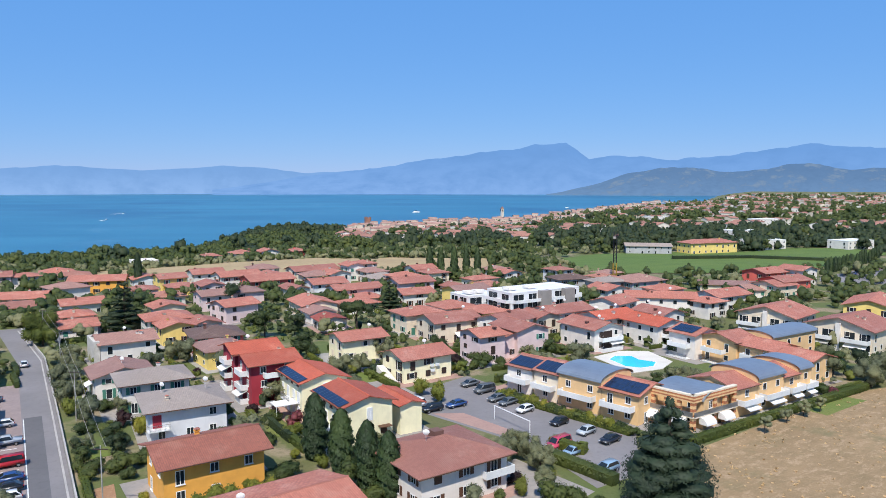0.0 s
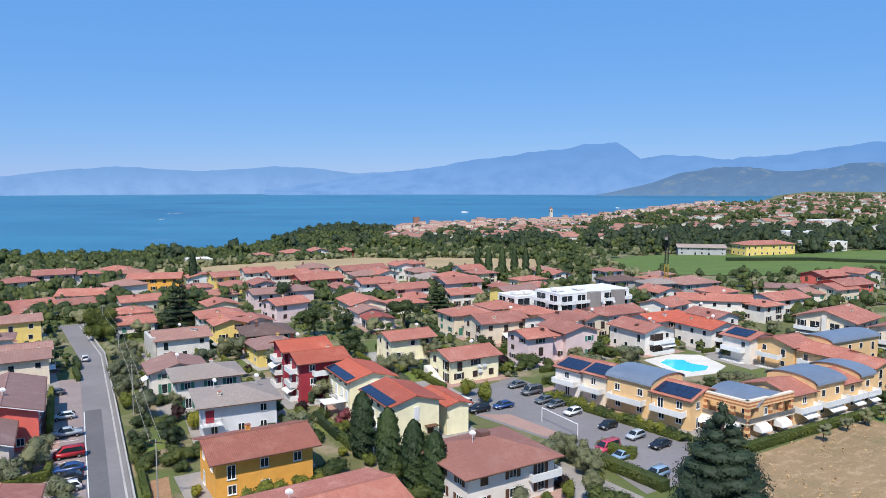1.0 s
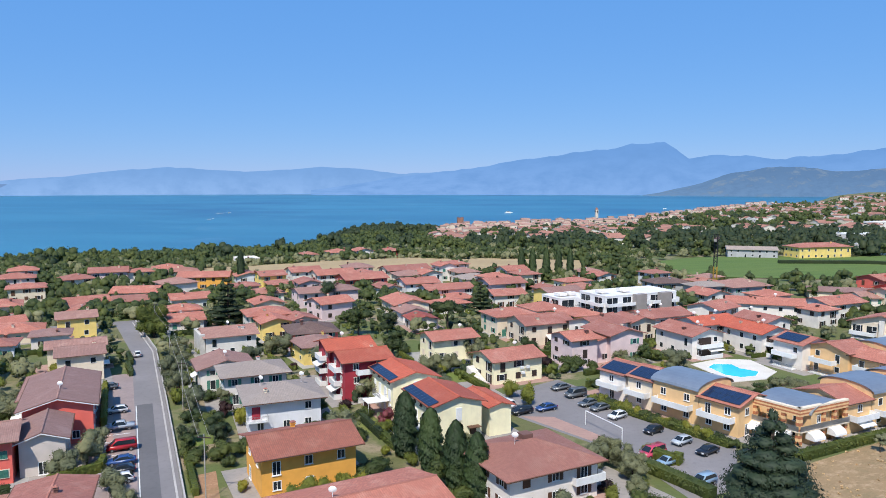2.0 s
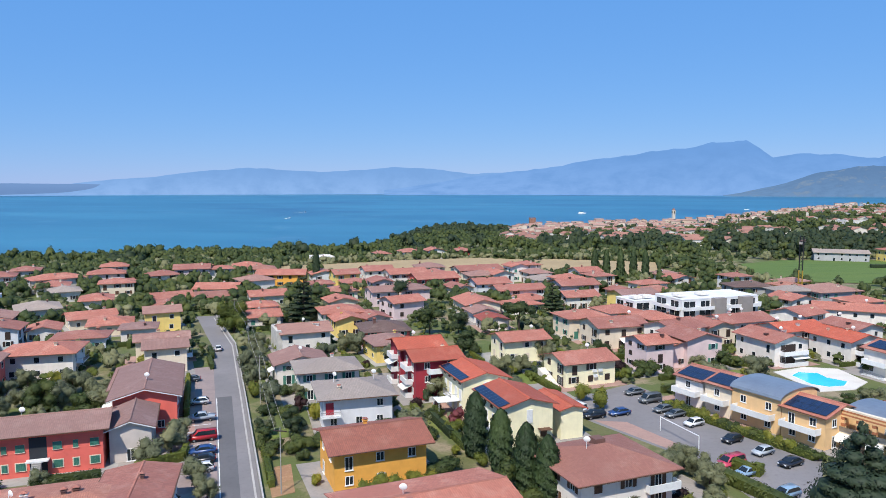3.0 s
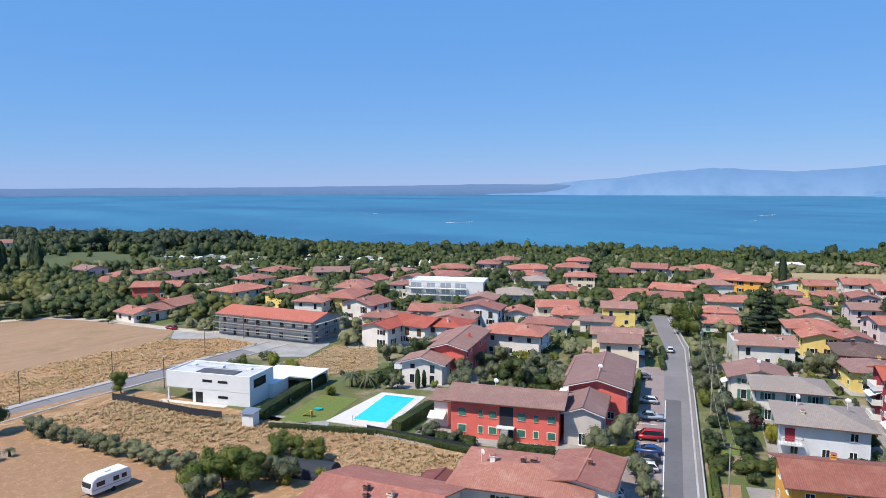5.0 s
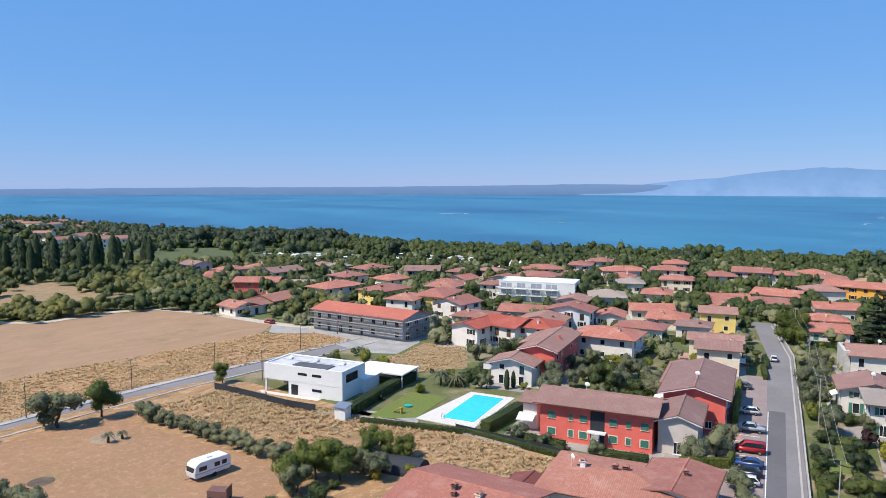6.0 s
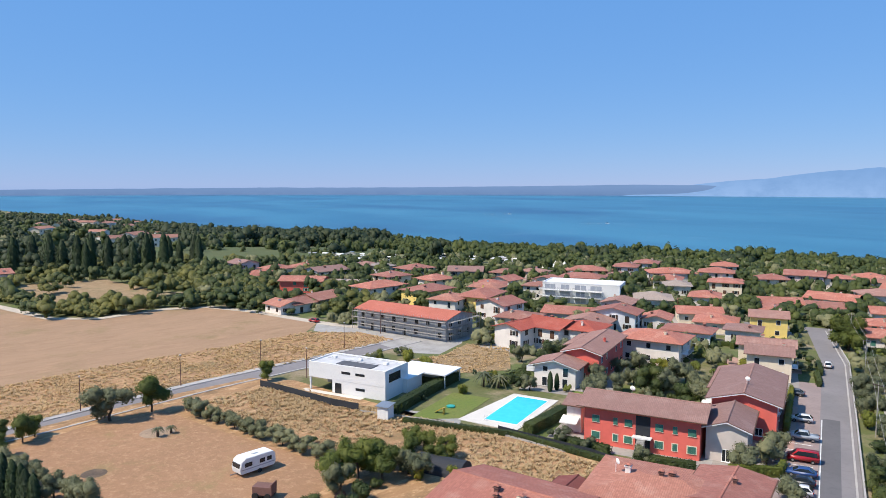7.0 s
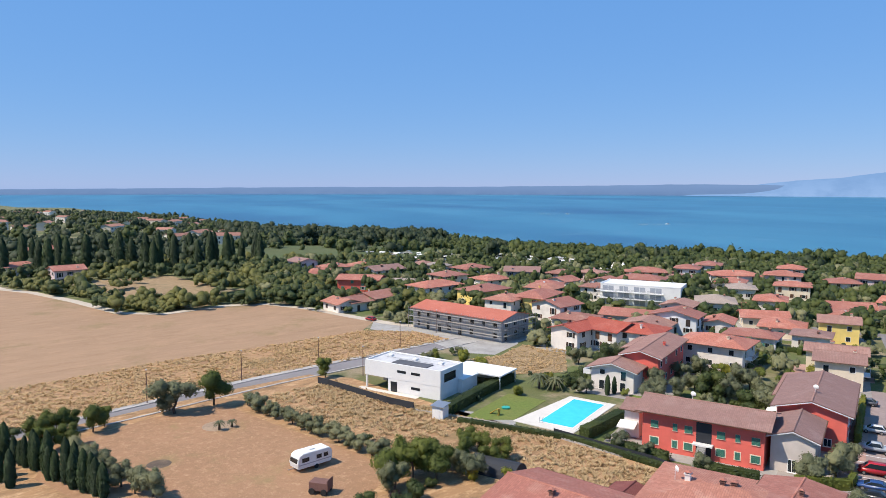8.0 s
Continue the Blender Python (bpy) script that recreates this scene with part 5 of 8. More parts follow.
for cx, cy in ((52.0, 153.0), (57.5, 148.0), (63.0, 141.5)):
    for k in (0, 1):
        balcony(res2, i2 @ pose(cx, cy, 0, 0, 0, -57) @ pose(0, -4.1, 0.3 + 2.8 * k), 5.0, 1.5, "solid" if k else "bars")


# ---- houses of the estate ----
house(-48.8, 145.0, 37, 9.4, 11.2, 4.5, 'hip', 'd', yellow_wall, brown_tile)
house(14.4, 153.9, 30, 9.4, 11.2, 7.0, 'gable', 'd', pink_wall, terracotta)
house(-135.1, 96.9, 20, 8.6, 10.1, 5.5, 'gable', 'd', white_wall, red_tile)
house(12.1, 166.0, -42, 10.5, 11.2, 6.5, 'gable', 'd', white_wall, terracotta)
house(-54.2, 157.9, 29, 11.9, 12.3, 4.5, 'hip', 'w', red_wall, dark_tile)
house(-126.8, 109.6, 29, 10.3, 11.2, 5.5, 'hip', 'd', white_wall, red_tile)
house(-132.4, 104.7, 18, 11.4, 11.2, 5.5, 'gable', 'w', white_wall, red_tile)
house(-65.9, 164.4, 35, 8.4, 9.0, 5.0, 'gable', 'd', yellow_wall, terracotta)
house(-9.2, 177.2, 32, 12.3, 10.1, 6.0, 'hip', 'w', cream_wall, terracotta)
house(-61.2, 170.2, 36, 8.4, 9.0, 4.5, 'gable', 'd', cream_wall, terracotta)
house(-32.3, 182.0, 28, 8.0, 9.0, 3.2, 'gable', 'd', white_wall, red_tile)
house(-70.7, 172.0, 33, 11.9, 11.2, 5.5, 'hip', 'w', white_wall, terracotta)
house(-94.1, 172.0, 36, 11.1, 10.1, 3.2, 'gable', 'w', white_wall, terracotta)
house(-37.4, 193.1, 31, 8.6, 10.1, 3.2, 'gable', 'd', white_wall, brown_tile)
house(-136.4, 143.0, 38, 8.0, 10.1, 3.2, 'gable', 'd', white_wall, terracotta)
house(-149.2, 129.9, 38, 23.9, 10.1, 3.5, 'gable', 'w', grey_wall, terracotta)
house(-0.8, 198.5, 34, 11.4, 11.2, 4.0, 'hip', 'w', white_wall, terracotta)
house(-126.0, 153.5, 36, 11.3, 11.2, 3.2, 'hip', 'w', cream_wall, terracotta)
house(-164.7, 111.6, 108, 10.6, 11.2, 5.5, 'gable', 'w', white_wall, terracotta)
house(43.7, 194.5, -42, 10.4, 11.2, 6.0, 'gable', 'd', white_wall, terracotta)
house(-60.0, 191.0, 47, 11.0, 10.1, 5.5, 'gable', 'w', pink_wall, terracotta)
house(-96.8, 176.6, 37, 10.3, 9.0, 5.0, 'hip', 'w', white_wall, terracotta)
house(-40.9, 203.2, 29, 11.4, 15.7, 4.0, 'gable', 'd', cream_wall, terracotta)
house(-137.0, 159.4, 49, 12.7, 10.1, 3.2, 'gable', 'w', cream_wall, terracotta)
house(70.7, 198.7, 33, 9.2, 9.0, 5.5, 'hip', 'w', white_wall, terracotta)
house(-178.1, 114.0, 34, 10.9, 16.4, 6.0, 'hip', 'd', yellow_wall, terracotta)
house(-206.2, 62.7, 105, 9.0, 10.1, 3.0, 'gable', 'd', white_wall, weathered_tile)
house(3.7, 216.2, -54, 9.9, 13.4, 6.0, 'gable', 'd', yellow_wall, brown_tile)
house(-207.1, 67.5, 110, 10.9, 10.1, 3.0, 'gable', 'w', white_wall, weathered_tile)
house(-12.6, 219.1, 28, 11.7, 10.1, 4.5, 'gable', 'w', white_wall, terracotta)
house(-27.6, 219.9, 30, 9.9, 10.1, 3.0, 'hip', 'w', white_wall, terracotta)
house(-210.5, 75.2, 117, 12.4, 11.2, 3.5, 'gable', 'w', white_wall, weathered_tile)
house(-197.7, 106.5, 109, 15.3, 11.2, 5.5, 'hip', 'w', yellow_wall, terracotta)
house(-64.5, 215.3, 34, 10.7, 11.2, 5.5, 'hip', 'w', pink_wall, brown_tile)
house(79.3, 211.2, 33, 16.0, 11.2, 5.5, 'gable', 'w', white_wall, terracotta)
house(-31.9, 225.1, 31, 16.9, 10.1, 5.0, 'gable', 'w', white_wall, terracotta)
house(-158.1, 163.6, 47, 11.9, 13.4, 4.0, 'hip', 'd', white_wall, grey_tile)
house(-107.2, 200.8, 38, 12.3, 10.1, 4.0, 'gable', 'w', white_wall, terracotta)
house(49.1, 225.6, 29, 10.1, 11.2, 5.0, 'gable', 'd', white_wall, terracotta)
house(-212.5, 96.3, 106, 17.0, 11.2, 5.5, 'hip', 'w', white_wall, terracotta)
house(-135.8, 192.5, 47, 13.0, 10.1, 3.5, 'gable', 'w', white_wall, terracotta)
house(-52.6, 231.1, 37, 8.0, 11.2, 4.0, 'gable', 'd', white_wall, terracotta)
house(-153.2, 181.0, 38, 9.9, 12.3, 4.0, 'hip', 'd', white_wall, terracotta)
house(-14.9, 237.5, 32, 14.5, 11.2, 5.5, 'gable', 'w', pink_wall, terracotta)
house(-201.1, 131.8, 53, 12.1, 11.2, 5.0, 'hip', 'w', cream_wall, terracotta)
house(-43.5, 237.6, 33, 13.1, 11.2, 5.0, 'gable', 'w', bluish_wall, terracotta)
house(-79.3, 228.3, 32, 8.4, 11.2, 5.5, 'gable', 'd', pink_wall, terracotta)
house(61.5, 239.5, 29, 16.2, 13.4, 6.0, 'hip', 'w', grey_wall, brown_tile)
house(-130.1, 210.7, 17, 14.9, 11.2, 4.0, 'gable', 'w', white_wall, terracotta)
house(-64.4, 242.2, 37, 16.6, 12.3, 5.5, 'gable', 'w', red_wall, terracotta)
house(-234.8, 92.8, 55, 17.2, 11.2, 3.5, 'gable', 'w', white_wall, grey_tile)
house(-18.0, 252.1, 36, 11.6, 10.1, 5.5, 'hip', 'w', white_wall, terracotta)
house(-122.8, 221.5, 48, 12.2, 11.2, 5.5, 'hip', 'w', white_wall, brown_tile)
house(-240.4, 80.2, 55, 16.2, 10.1, 5.0, 'gable', 'w', red_wall, terracotta)
house(-225.7, 124.3, 102, 12.8, 11.2, 4.5, 'hip', 'w', white_wall, terracotta)
house(106.1, 235.8, 30, 11.6, 11.2, 5.0, 'gable', 'w', cream_wall, terracotta)
house(-174.9, 192.3, 46, 9.9, 11.2, 4.0, 'hip', 'd', white_wall, grey_tile)
house(101.5, 239.5, 11, 12.0, 10.1, 3.0, 'gable', 'w', white_wall, brown_tile)
house(-214.4, 147.7, 109, 9.9, 10.1, 4.0, 'gable', 'w', white_wall, terracotta)
house(-26.5, 259.4, 35, 13.1, 11.2, 4.0, 'hip', 'w', white_wall, grey_tile)
house(-50.4, 257.6, 29, 11.8, 11.2, 5.0, 'hip', 'w', cream_wall, brown_tile)
house(-43.9, 258.9, 37, 9.5, 11.2, 5.5, 'gable', 'd', white_wall, terracotta)
house(-238.3, 113.0, 103, 12.0, 11.2, 5.0, 'hip', 'w', cream_wall, terracotta)
house(111.1, 239.6, 29, 15.1, 11.2, 6.0, 'gable', 'w', red_wall, terracotta)
house(-78.0, 252.6, 37, 15.7, 11.2, 5.5, 'gable', 'w', white_wall, terracotta)
house(-99.4, 245.5, 38, 10.2, 10.1, 5.5, 'gable', 'w', yellow_wall, terracotta)
house(-7.9, 266.4, 33, 9.9, 10.1, 5.0, 'hip', 'w', cream_wall, terracotta)
house(-121.0, 238.7, 17, 18.4, 11.2, 5.5, 'gable', 'w', orange_wall, terracotta)
house(-203.8, 174.4, 39, 17.6, 11.2, 4.5, 'hip', 'w', white_wall, terracotta)
house(-31.3, 269.8, 33, 10.2, 11.2, 5.0, 'hip', 'd', white_wall, brown_tile)
house(-39.2, 271.4, 32, 8.1, 10.1, 7.0, 'gable', 'd', white_wall, terracotta)
house(-91.3, 258.6, 34, 12.3, 11.2, 5.5, 'gable', 'w', white_wall, terracotta)
house(-13.1, 274.5, 33, 10.7, 10.1, 5.5, 'gable', 'w', white_wall, terracotta)
house(-234.8, 143.0, 54, 14.0, 11.2, 5.5, 'gable', 'w', grey_wall, brown_tile)
house(-187.7, 201.6, 37, 10.8, 11.2, 4.0, 'hip', 'w', white_wall, terracotta)
house(-173.9, 216.3, 46, 11.0, 10.1, 3.2, 'gable', 'w', white_wall, terracotta)
house(-260.9, 95.6, 106, 15.2, 11.2, 5.5, 'gable', 'w', white_wall, brown_tile)
house(-55.2, 274.1, 36, 19.2, 11.2, 5.0, 'gable', 'w', cream_wall, terracotta)
house(-165.1, 229.7, 48, 11.2, 11.2, 5.0, 'hip', 'w', white_wall, terracotta)
house(-192.7, 208.1, 55, 17.8, 11.2, 5.5, 'hip', 'w', white_wall, terracotta)
house(-303.0, -15.5, 107, 12.1, 11.2, 6.0, 'gable', 'w', pink_wall, terracotta)
house(113.9, 261.8, 31, 13.2, 11.2, 6.0, 'gable', 'w', red_wall, terracotta)
house(-255.2, 131.2, 103, 14.1, 11.2, 5.0, 'hip', 'w', white_wall, terracotta)
house(-277.1, 74.9, 102, 15.5, 11.2, 3.5, 'hip', 'w', cream_wall, terracotta)
house(-217.6, 188.1, 53, 16.1, 11.2, 5.0, 'hip', 'w', cream_wall, terracotta)
house(-75.8, 278.4, 27, 12.4, 11.2, 5.0, 'hip', 'w', cream_wall, brown_tile)
house(125.9, 261.5, 30, 10.1, 11.2, 7.0, 'gable', 'd', white_wall, terracotta)
house(-160.9, 242.3, 32, 14.0, 11.2, 6.0, 'gable', 'w', pink_wall, terracotta)
house(-213.0, 205.0, 39, 10.2, 11.2, 6.0, 'hip', 'd', white_wall, terracotta)
house(-188.1, 228.1, 38, 13.6, 11.2, 5.0, 'hip', 'w', pink_wall, terracotta)
house(-147.5, 260.1, 32, 11.9, 11.2, 5.5, 'hip', 'w', cream_wall, terracotta)
house(-37.7, 297.2, 33, 8.3, 11.2, 5.0, 'hip', 'd', pink_wall, terracotta)
house(-288.9, 84.6, 104, 12.9, 11.2, 4.0, 'hip', 'w', white_wall, terracotta)
house(-277.0, 126.5, 110, 8.9, 11.2, 4.0, 'hip', 'd', grey_wall, grey_tile)
house(-290.2, 96.5, 107, 10.6, 11.2, 4.0, 'hip', 'w', white_wall, terracotta)
house(-297.1, 72.8, 108, 10.2, 11.2, 6.0, 'gable', 'd', pink_wall, brown_tile)
house(-283.5, 122.5, 108, 10.1, 11.2, 4.0, 'hip', 'd', grey_wall, brown_tile)
house(-197.0, 243.6, 36, 10.9, 11.2, 6.0, 'hip', 'w', white_wall, terracotta)
house(-219.9, 223.1, 39, 10.8, 11.2, 6.0, 'hip', 'w', white_wall, terracotta)
house(-118.0, 342.0, 35, 8.0, 11.2, 5.0, 'hip', 'd', cream_wall, terracotta)
house(-332.7, -36.1, 124, 12.0, 11.2, 5.0, 'gable', 'w', white_wall, terracotta)
house(-94.0, 356.0, 32, 10.3, 11.2, 5.0, 'gable', 'd', white_wall, terracotta)
house(-140.5, 318.0, 36, 10.4, 11.2, 5.0, 'flat', 'd', white_wall, white_wall)
house(-80.0, 360.0, 34, 9.9, 11.2, 5.0, 'hip', 'd', red_wall, terracotta)
house(-106.0, 352.0, 33, 11.7, 12.3, 5.0, 'hip', 'w', white_wall, terracotta)
house(-401.0, -31.1, 119, 24.8, 11.2, 6.0, 'hip', 'w', cream_wall, terracotta)

for x, y, rot, w, d in YARDS:
    if math.hypot(x, y) < 215:
        e = Matrix.Rotation(radians(rot), 2)
        a, b, c, f = (random.uniform(0.4, 2.6) for _ in range(4))
        ring = [e @ Vector(p) for p in ((-w / 2 - a, -d / 2 - b), (w / 2 + c, -d / 2 - b), (w / 2 + c, d / 2 + f), (-w / 2 - a, d / 2 + f))]
        z = random.uniform(0.034, 0.05)
        sheet("terrace", [(x + p.x, y + p.y) for p in ring], z, random.choice((paving, concrete, red_paving, paving)), "paved terrace round a house", "paving")


# ---- plants ----
rng = np.random.default_rng(11)


def leaf_cloud(centres, radii, count, size, seed, flat=1.0, shell=0.55):
    """Small leaf quads in and on a set of lobes: vertices and faces."""
    g = np.random.default_rng(seed)
    centres, radii = np.array(centres, float), np.array(radii, float)
    vol = radii.prod(axis=1) ** (2 / 3)
    pick = g.choice(len(centres), count, p=vol / vol.sum())
    v = g.normal(size=(count, 3))
    v /= np.linalg.norm(v, axis=1)[:, None]
    r = shell + (1 - shell) * g.random(count) ** 0.5
    p = centres[pick] + v * radii[pick] * (r * (0.9 + 0.25 * g.random(count)))[:, None]
    face = v + g.normal(size=(count, 3)) * 0.34 + np.array((0, 0, 0.25))
    face /= np.linalg.norm(face, axis=1)[:, None]
    a = np.cross(face, g.normal(size=(count, 3)))
    a /= np.linalg.norm(a, axis=1)[:, None] + 1e-6
    b = np.cross(face, a)
    s = size * (0.6 + 0.8 * g.random(count))[:, None]
    quads = np.stack([p - a * s, p - b * s * 0.6, p + a * s, p + b * s * 0.6], 1).reshape(-1, 3)
    lean = v * 0.7 + face * 0.35 + np.array((0, 0, 0.3))
    lean /= np.linalg.norm(lean, axis=1)[:, None]
    return quads, np.repeat(lean, 4, axis=0)


def cores(centres, radii, k, sides=8, levels=(-1.2, -0.4, 0.4, 1.2)):
    """Dense inner masses of a crown: a low, uneven ball in each lobe, with the way each corner faces."""
    ball = np.array([(math.cos(a) * math.cos(b), math.sin(a) * math.cos(b), math.sin(b)) for b in levels for a in [q * 2 * math.pi / sides for q in range(sides)]])
    top = sides * (len(levels) - 1)
    quads = [(r * sides + q, r * sides + (q + 1) % sides, (r + 1) * sides + (q + 1) % sides, (r + 1) * sides + q) for r in range(len(levels) - 1) for q in range(sides)]
    quads += [(top, top + sides // 3, top + sides // 2, top + sides - 1), (top, top + 1, top + 2, top + 3)]
    quads = np.array(quads)
    g = np.random.default_rng(len(centres))
    out = [(np.array(c) + ball * np.array(s) * k * g.uniform(0.82, 1.14, (len(ball), 1)))[quads].reshape(-1, 3) for c, s in zip(centres, radii)]
    return np.concatenate(out), np.concatenate([(ball * 0.8 + np.array((0, 0, 0.3)))[quads].reshape(-1, 3)] * len(centres))


def mesh_np(name, verts, faces, *mats, normals=None):
    me = bpy.data.meshes.new(name)
    me.vertices.add(len(verts))
    me.vertices.foreach_set("co", np.asarray(verts, np.float32).ravel())
    n = faces.shape[1]
    me.loops.add(faces.size)
    me.loops.foreach_set("vertex_index", faces.ravel().astype(np.int32))
    me.polygons.add(len(faces))
    me.polygons.foreach_set("loop_start", np.arange(0, faces.size, n, dtype=np.int32))
    for m in mats:
        me.materials.append(m)
    me.update(calc_edges=True)
    if normals is not None:
        me.normals_split_custom_set_from_vertices(np.asarray(normals, np.float32))
    return me


def limbs(height, radius, tips, seed):
    """A tapered, slightly bent trunk and a limb to each tip."""
    g = random.Random(seed)
    bm = bmesh.new()
    p, r = Vector((0, 0, -0.3)), radius
    pts = [p]
    for k in range(4):
        q = Vector((g.uniform(-1, 1) * radius * 0.8, g.uniform(-1, 1) * radius * 0.8, height * (k + 1) / 4))
        tube(bm, pts[-1], q, r, r * 0.82, 7)
        r *= 0.82
        pts.append(q)
    for t in tips:
        k = g.choice((2, 3, 4))
        m = pts[k].lerp(Vector(t), 0.5) + Vector((0, 0, 0.12 * (Vector(t) - pts[k]).length))
        tube(bm, pts[k], m, r * 0.7, r * 0.45, 5)
        tube(bm, m, t, r * 0.45, r * 0.15, 5)
    return bm


def column_cloud(h, r, count, size, seed):
    """A close, slightly fluted column of upward-lying leaf sprays, narrowing to a point."""
    g = np.random.default_rng(seed + 90)
    f = g.random(count)
    a = g.random(count) * 2 * math.pi
    w = r * np.minimum(1.0, 0.62 + 1.6 * f) * np.sqrt(np.clip(1 - f ** 2.6, 0, 1))
    w = w * (1 + 0.13 * np.sin(a * 3 + f * 9 + seed) * np.sin(f * 13 + a) + 0.1 * np.sin(f * 37 + a * 4)) * (0.72 + 0.38 * g.random(count)) + 0.03
    out = np.stack([np.cos(a), np.sin(a), np.full(count, 0.2)], 1)
    p = np.stack([w * np.cos(a), w * np.sin(a), h * (0.03 + 0.97 * f)], 1)
    side = np.stack([-np.sin(a), np.cos(a), np.zeros(count)], 1) + g.normal(size=(count, 3)) * 0.45
    up = np.cross(out, side)
    s = size * (0.6 + 0.8 * g.random(count))[:, None]
    quads = np.stack([p - side * s * 0.7, p - up * s * 1.3, p + side * s * 0.7, p + up * s * 1.3], 1).reshape(-1, 3)
    lean = out + np.array((0, 0, 0.25)) + g.normal(size=(count, 3)) * 0.25
    return quads, np.repeat(lean / np.linalg.norm(lean, axis=1)[:, None], 4, axis=0)


TREES = {}


def lobes(kind, h, r, seed):
    g = random.Random(seed)
    c, s = [], []
    if kind == "round":
        for k in range(9):
            a, q = g.uniform(0, 6.28), g.uniform(0.25, 0.7) * r
            c.append((q * math.cos(a), q * math.sin(a), h * g.uniform(0.26, 0.84)))
            s.append((r * g.uniform(0.3, 0.6),) * 2 + (r * g.uniform(0.3, 0.5),))
    elif kind == "bush":
        for k in range(8):
            a, q = g.uniform(0, 6.28), g.uniform(0.1, 0.65) * r
            c.append((q * math.cos(a), q * math.sin(a), h * g.uniform(0.25, 0.65)))
            s.append((r * g.uniform(0.35, 0.55),) * 2 + (h * g.uniform(0.22, 0.35),))
    elif kind == "column":
        n = 9
        for k in range(n):
            f = k / (n - 1)
            w = r * (0.75 + 0.5 * f - 1.1 * f ** 3) * g.uniform(0.85, 1.1)
            c.append((g.uniform(-0.15, 0.15) * r, g.uniform(-0.15, 0.15) * r, h * (0.07 + 0.86 * f)))
            s.append((max(w, 0.2), max(w, 0.2), h * 0.1))
    elif kind == "cone":
        n = 11
        for k in range(n):
            f = k / (n - 1)
            w = r * (1 - f ** 1.7 * 0.93) * (0.82 + 0.3 * min(f * 3, 1) * 0.6)
            m = 6 if f < 0.7 else 3
            for j in range(m):
                a = 6.28 * j / m + g.uniform(-0.5, 0.5)
                c.append((w * 0.55 * math.cos(a), w * 0.55 * math.sin(a), h * (0.07 + 0.9 * f) + g.uniform(-0.3, 0.3)))
                s.append((w * 0.48 + 0.12, w * 0.48 + 0.12, h * 0.055))
    elif kind == "tiers":
        n = 8
        for k in range(n):
            f = k / (n - 1)
            w = r * (1 - f * 0.8) * g.uniform(0.8, 1.1)
            for j in range(6):
                a = 6.28 * j / 6 + g.uniform(-0.5, 0.5)
                q = w * g.uniform(0.4, 0.75)
                c.append((q * math.cos(a), q * math.sin(a), h * (0.18 + 0.76 * f) + g.uniform(-0.4, 0.4)))
                s.append((w * 0.36 + 0.1, w * 0.36 + 0.1, h * 0.028))
    elif kind == "umbrella":
        for k in range(12):
            a, q = g.uniform(0, 6.28), g.uniform(0.1, 0.72) * r
            c.append((q * math.cos(a), q * math.sin(a), h * (0.83 - 0.12 * (q / r)) + g.uniform(-0.3, 0.3)))
            s.append((r * 0.38, r * 0.38, h * 0.12))
    return c, s


def plant(key, kind, h, r, leaf, count, size, label, category, trunk=0.14, shell=0.55, variants=5):
    """Prototypes of one sort of plant, made once and copied."""
    TREES[key] = []
    for v in range(variants):
        c, s = lobes(kind, h, r, 31 * v + len(key))
        quads, lean = leaf_cloud(c, s, count, size, v + 5, 0.6 if kind in ("tiers", "umbrella") else 1.0, shell)
        if kind == "column":
            quads, lean = column_cloud(h, r, count, size, v)
        if kind != "column":
            inner, inner_lean = cores(c, s, 0.78 if kind in ("cone", "tiers", "umbrella") else 0.74)
            quads, lean = np.concatenate([quads, inner]), np.concatenate([lean, inner_lean])
        crown = mesh_np("crown", quads, np.arange(len(quads)).reshape(-1, 4), leaf, normals=lean)
        tips = [tuple(q) for q in c[:: max(len(c) // 7, 1)]]
        tr = mesh_of("trunk", limbs(h * (0.9 if kind in ("column", "cone", "tiers") else 0.62), trunk, tips if kind not in ("column",) else [], v), bark)
        TREES[key].append((tr, crown, label, category))


plant("olive", "round", 4.2, 2.2, olive_leaf, 2300, 0.132, "grey-green olive tree in a garden", "olive tree", 0.16)
plant("shrub", "bush", 2.2, 1.5, shrub_leaf, 1500, 0.112, "leafy green shrub in a garden", "shrub", 0.06)
plant("broad", "bush", 2.6, 2.6, shrub_leaf, 2700, 0.125, "broad spreading green shrub in a garden", "bush", 0.08)
plant("bright", "bush", 2.8, 1.5, bright_leaf, 1500, 0.108, "rounded yellow-green shrub in a garden", "shrub", 0.08)
plant("tree", "round", 6.5, 3.0, shrub_leaf, 3000, 0.17, "leafy green tree in a garden", "tree", 0.2)
plant("darktree", "round", 7.0, 2.8, dark_leaf, 3000, 0.17, "dark evergreen tree in a garden", "tree", 0.2)
plant("cypress", "column", 9.0, 1.15, cypress_leaf, 7000, 0.12, "dark columnar cypress beside the gardens", "cypress", 0.16, 0.75)
plant("thuja", "column", 9.0, 1.7, cypress_leaf, 11000, 0.11, "broad dark green columnar cypress in a garden row", "cypress", 0.18, 0.75, 4)
plant("spruce", "cone", 13.0, 6.3, spruce_leaf, 26000, 0.13, "large dark conifer with dense needles", "conifer", 0.3, 0.62, 1)
plant("cedar", "tiers", 14.0, 6.0, dark_leaf, 9500, 0.25, "dark cedar with layered branches", "cedar", 0.35, 0.2, 1)
plant("pine", "umbrella", 9.0, 4.6, wood_leaf, 7000, 0.21, "umbrella pine with broad dark crown", "pine", 0.3, 0.4, 2)
plant("plum", "bush", 2.6, 1.5, plum_leaf, 500, 0.18, "dark purple-leaved shrub in a garden", "shrub", 0.08, 0.55, 2)
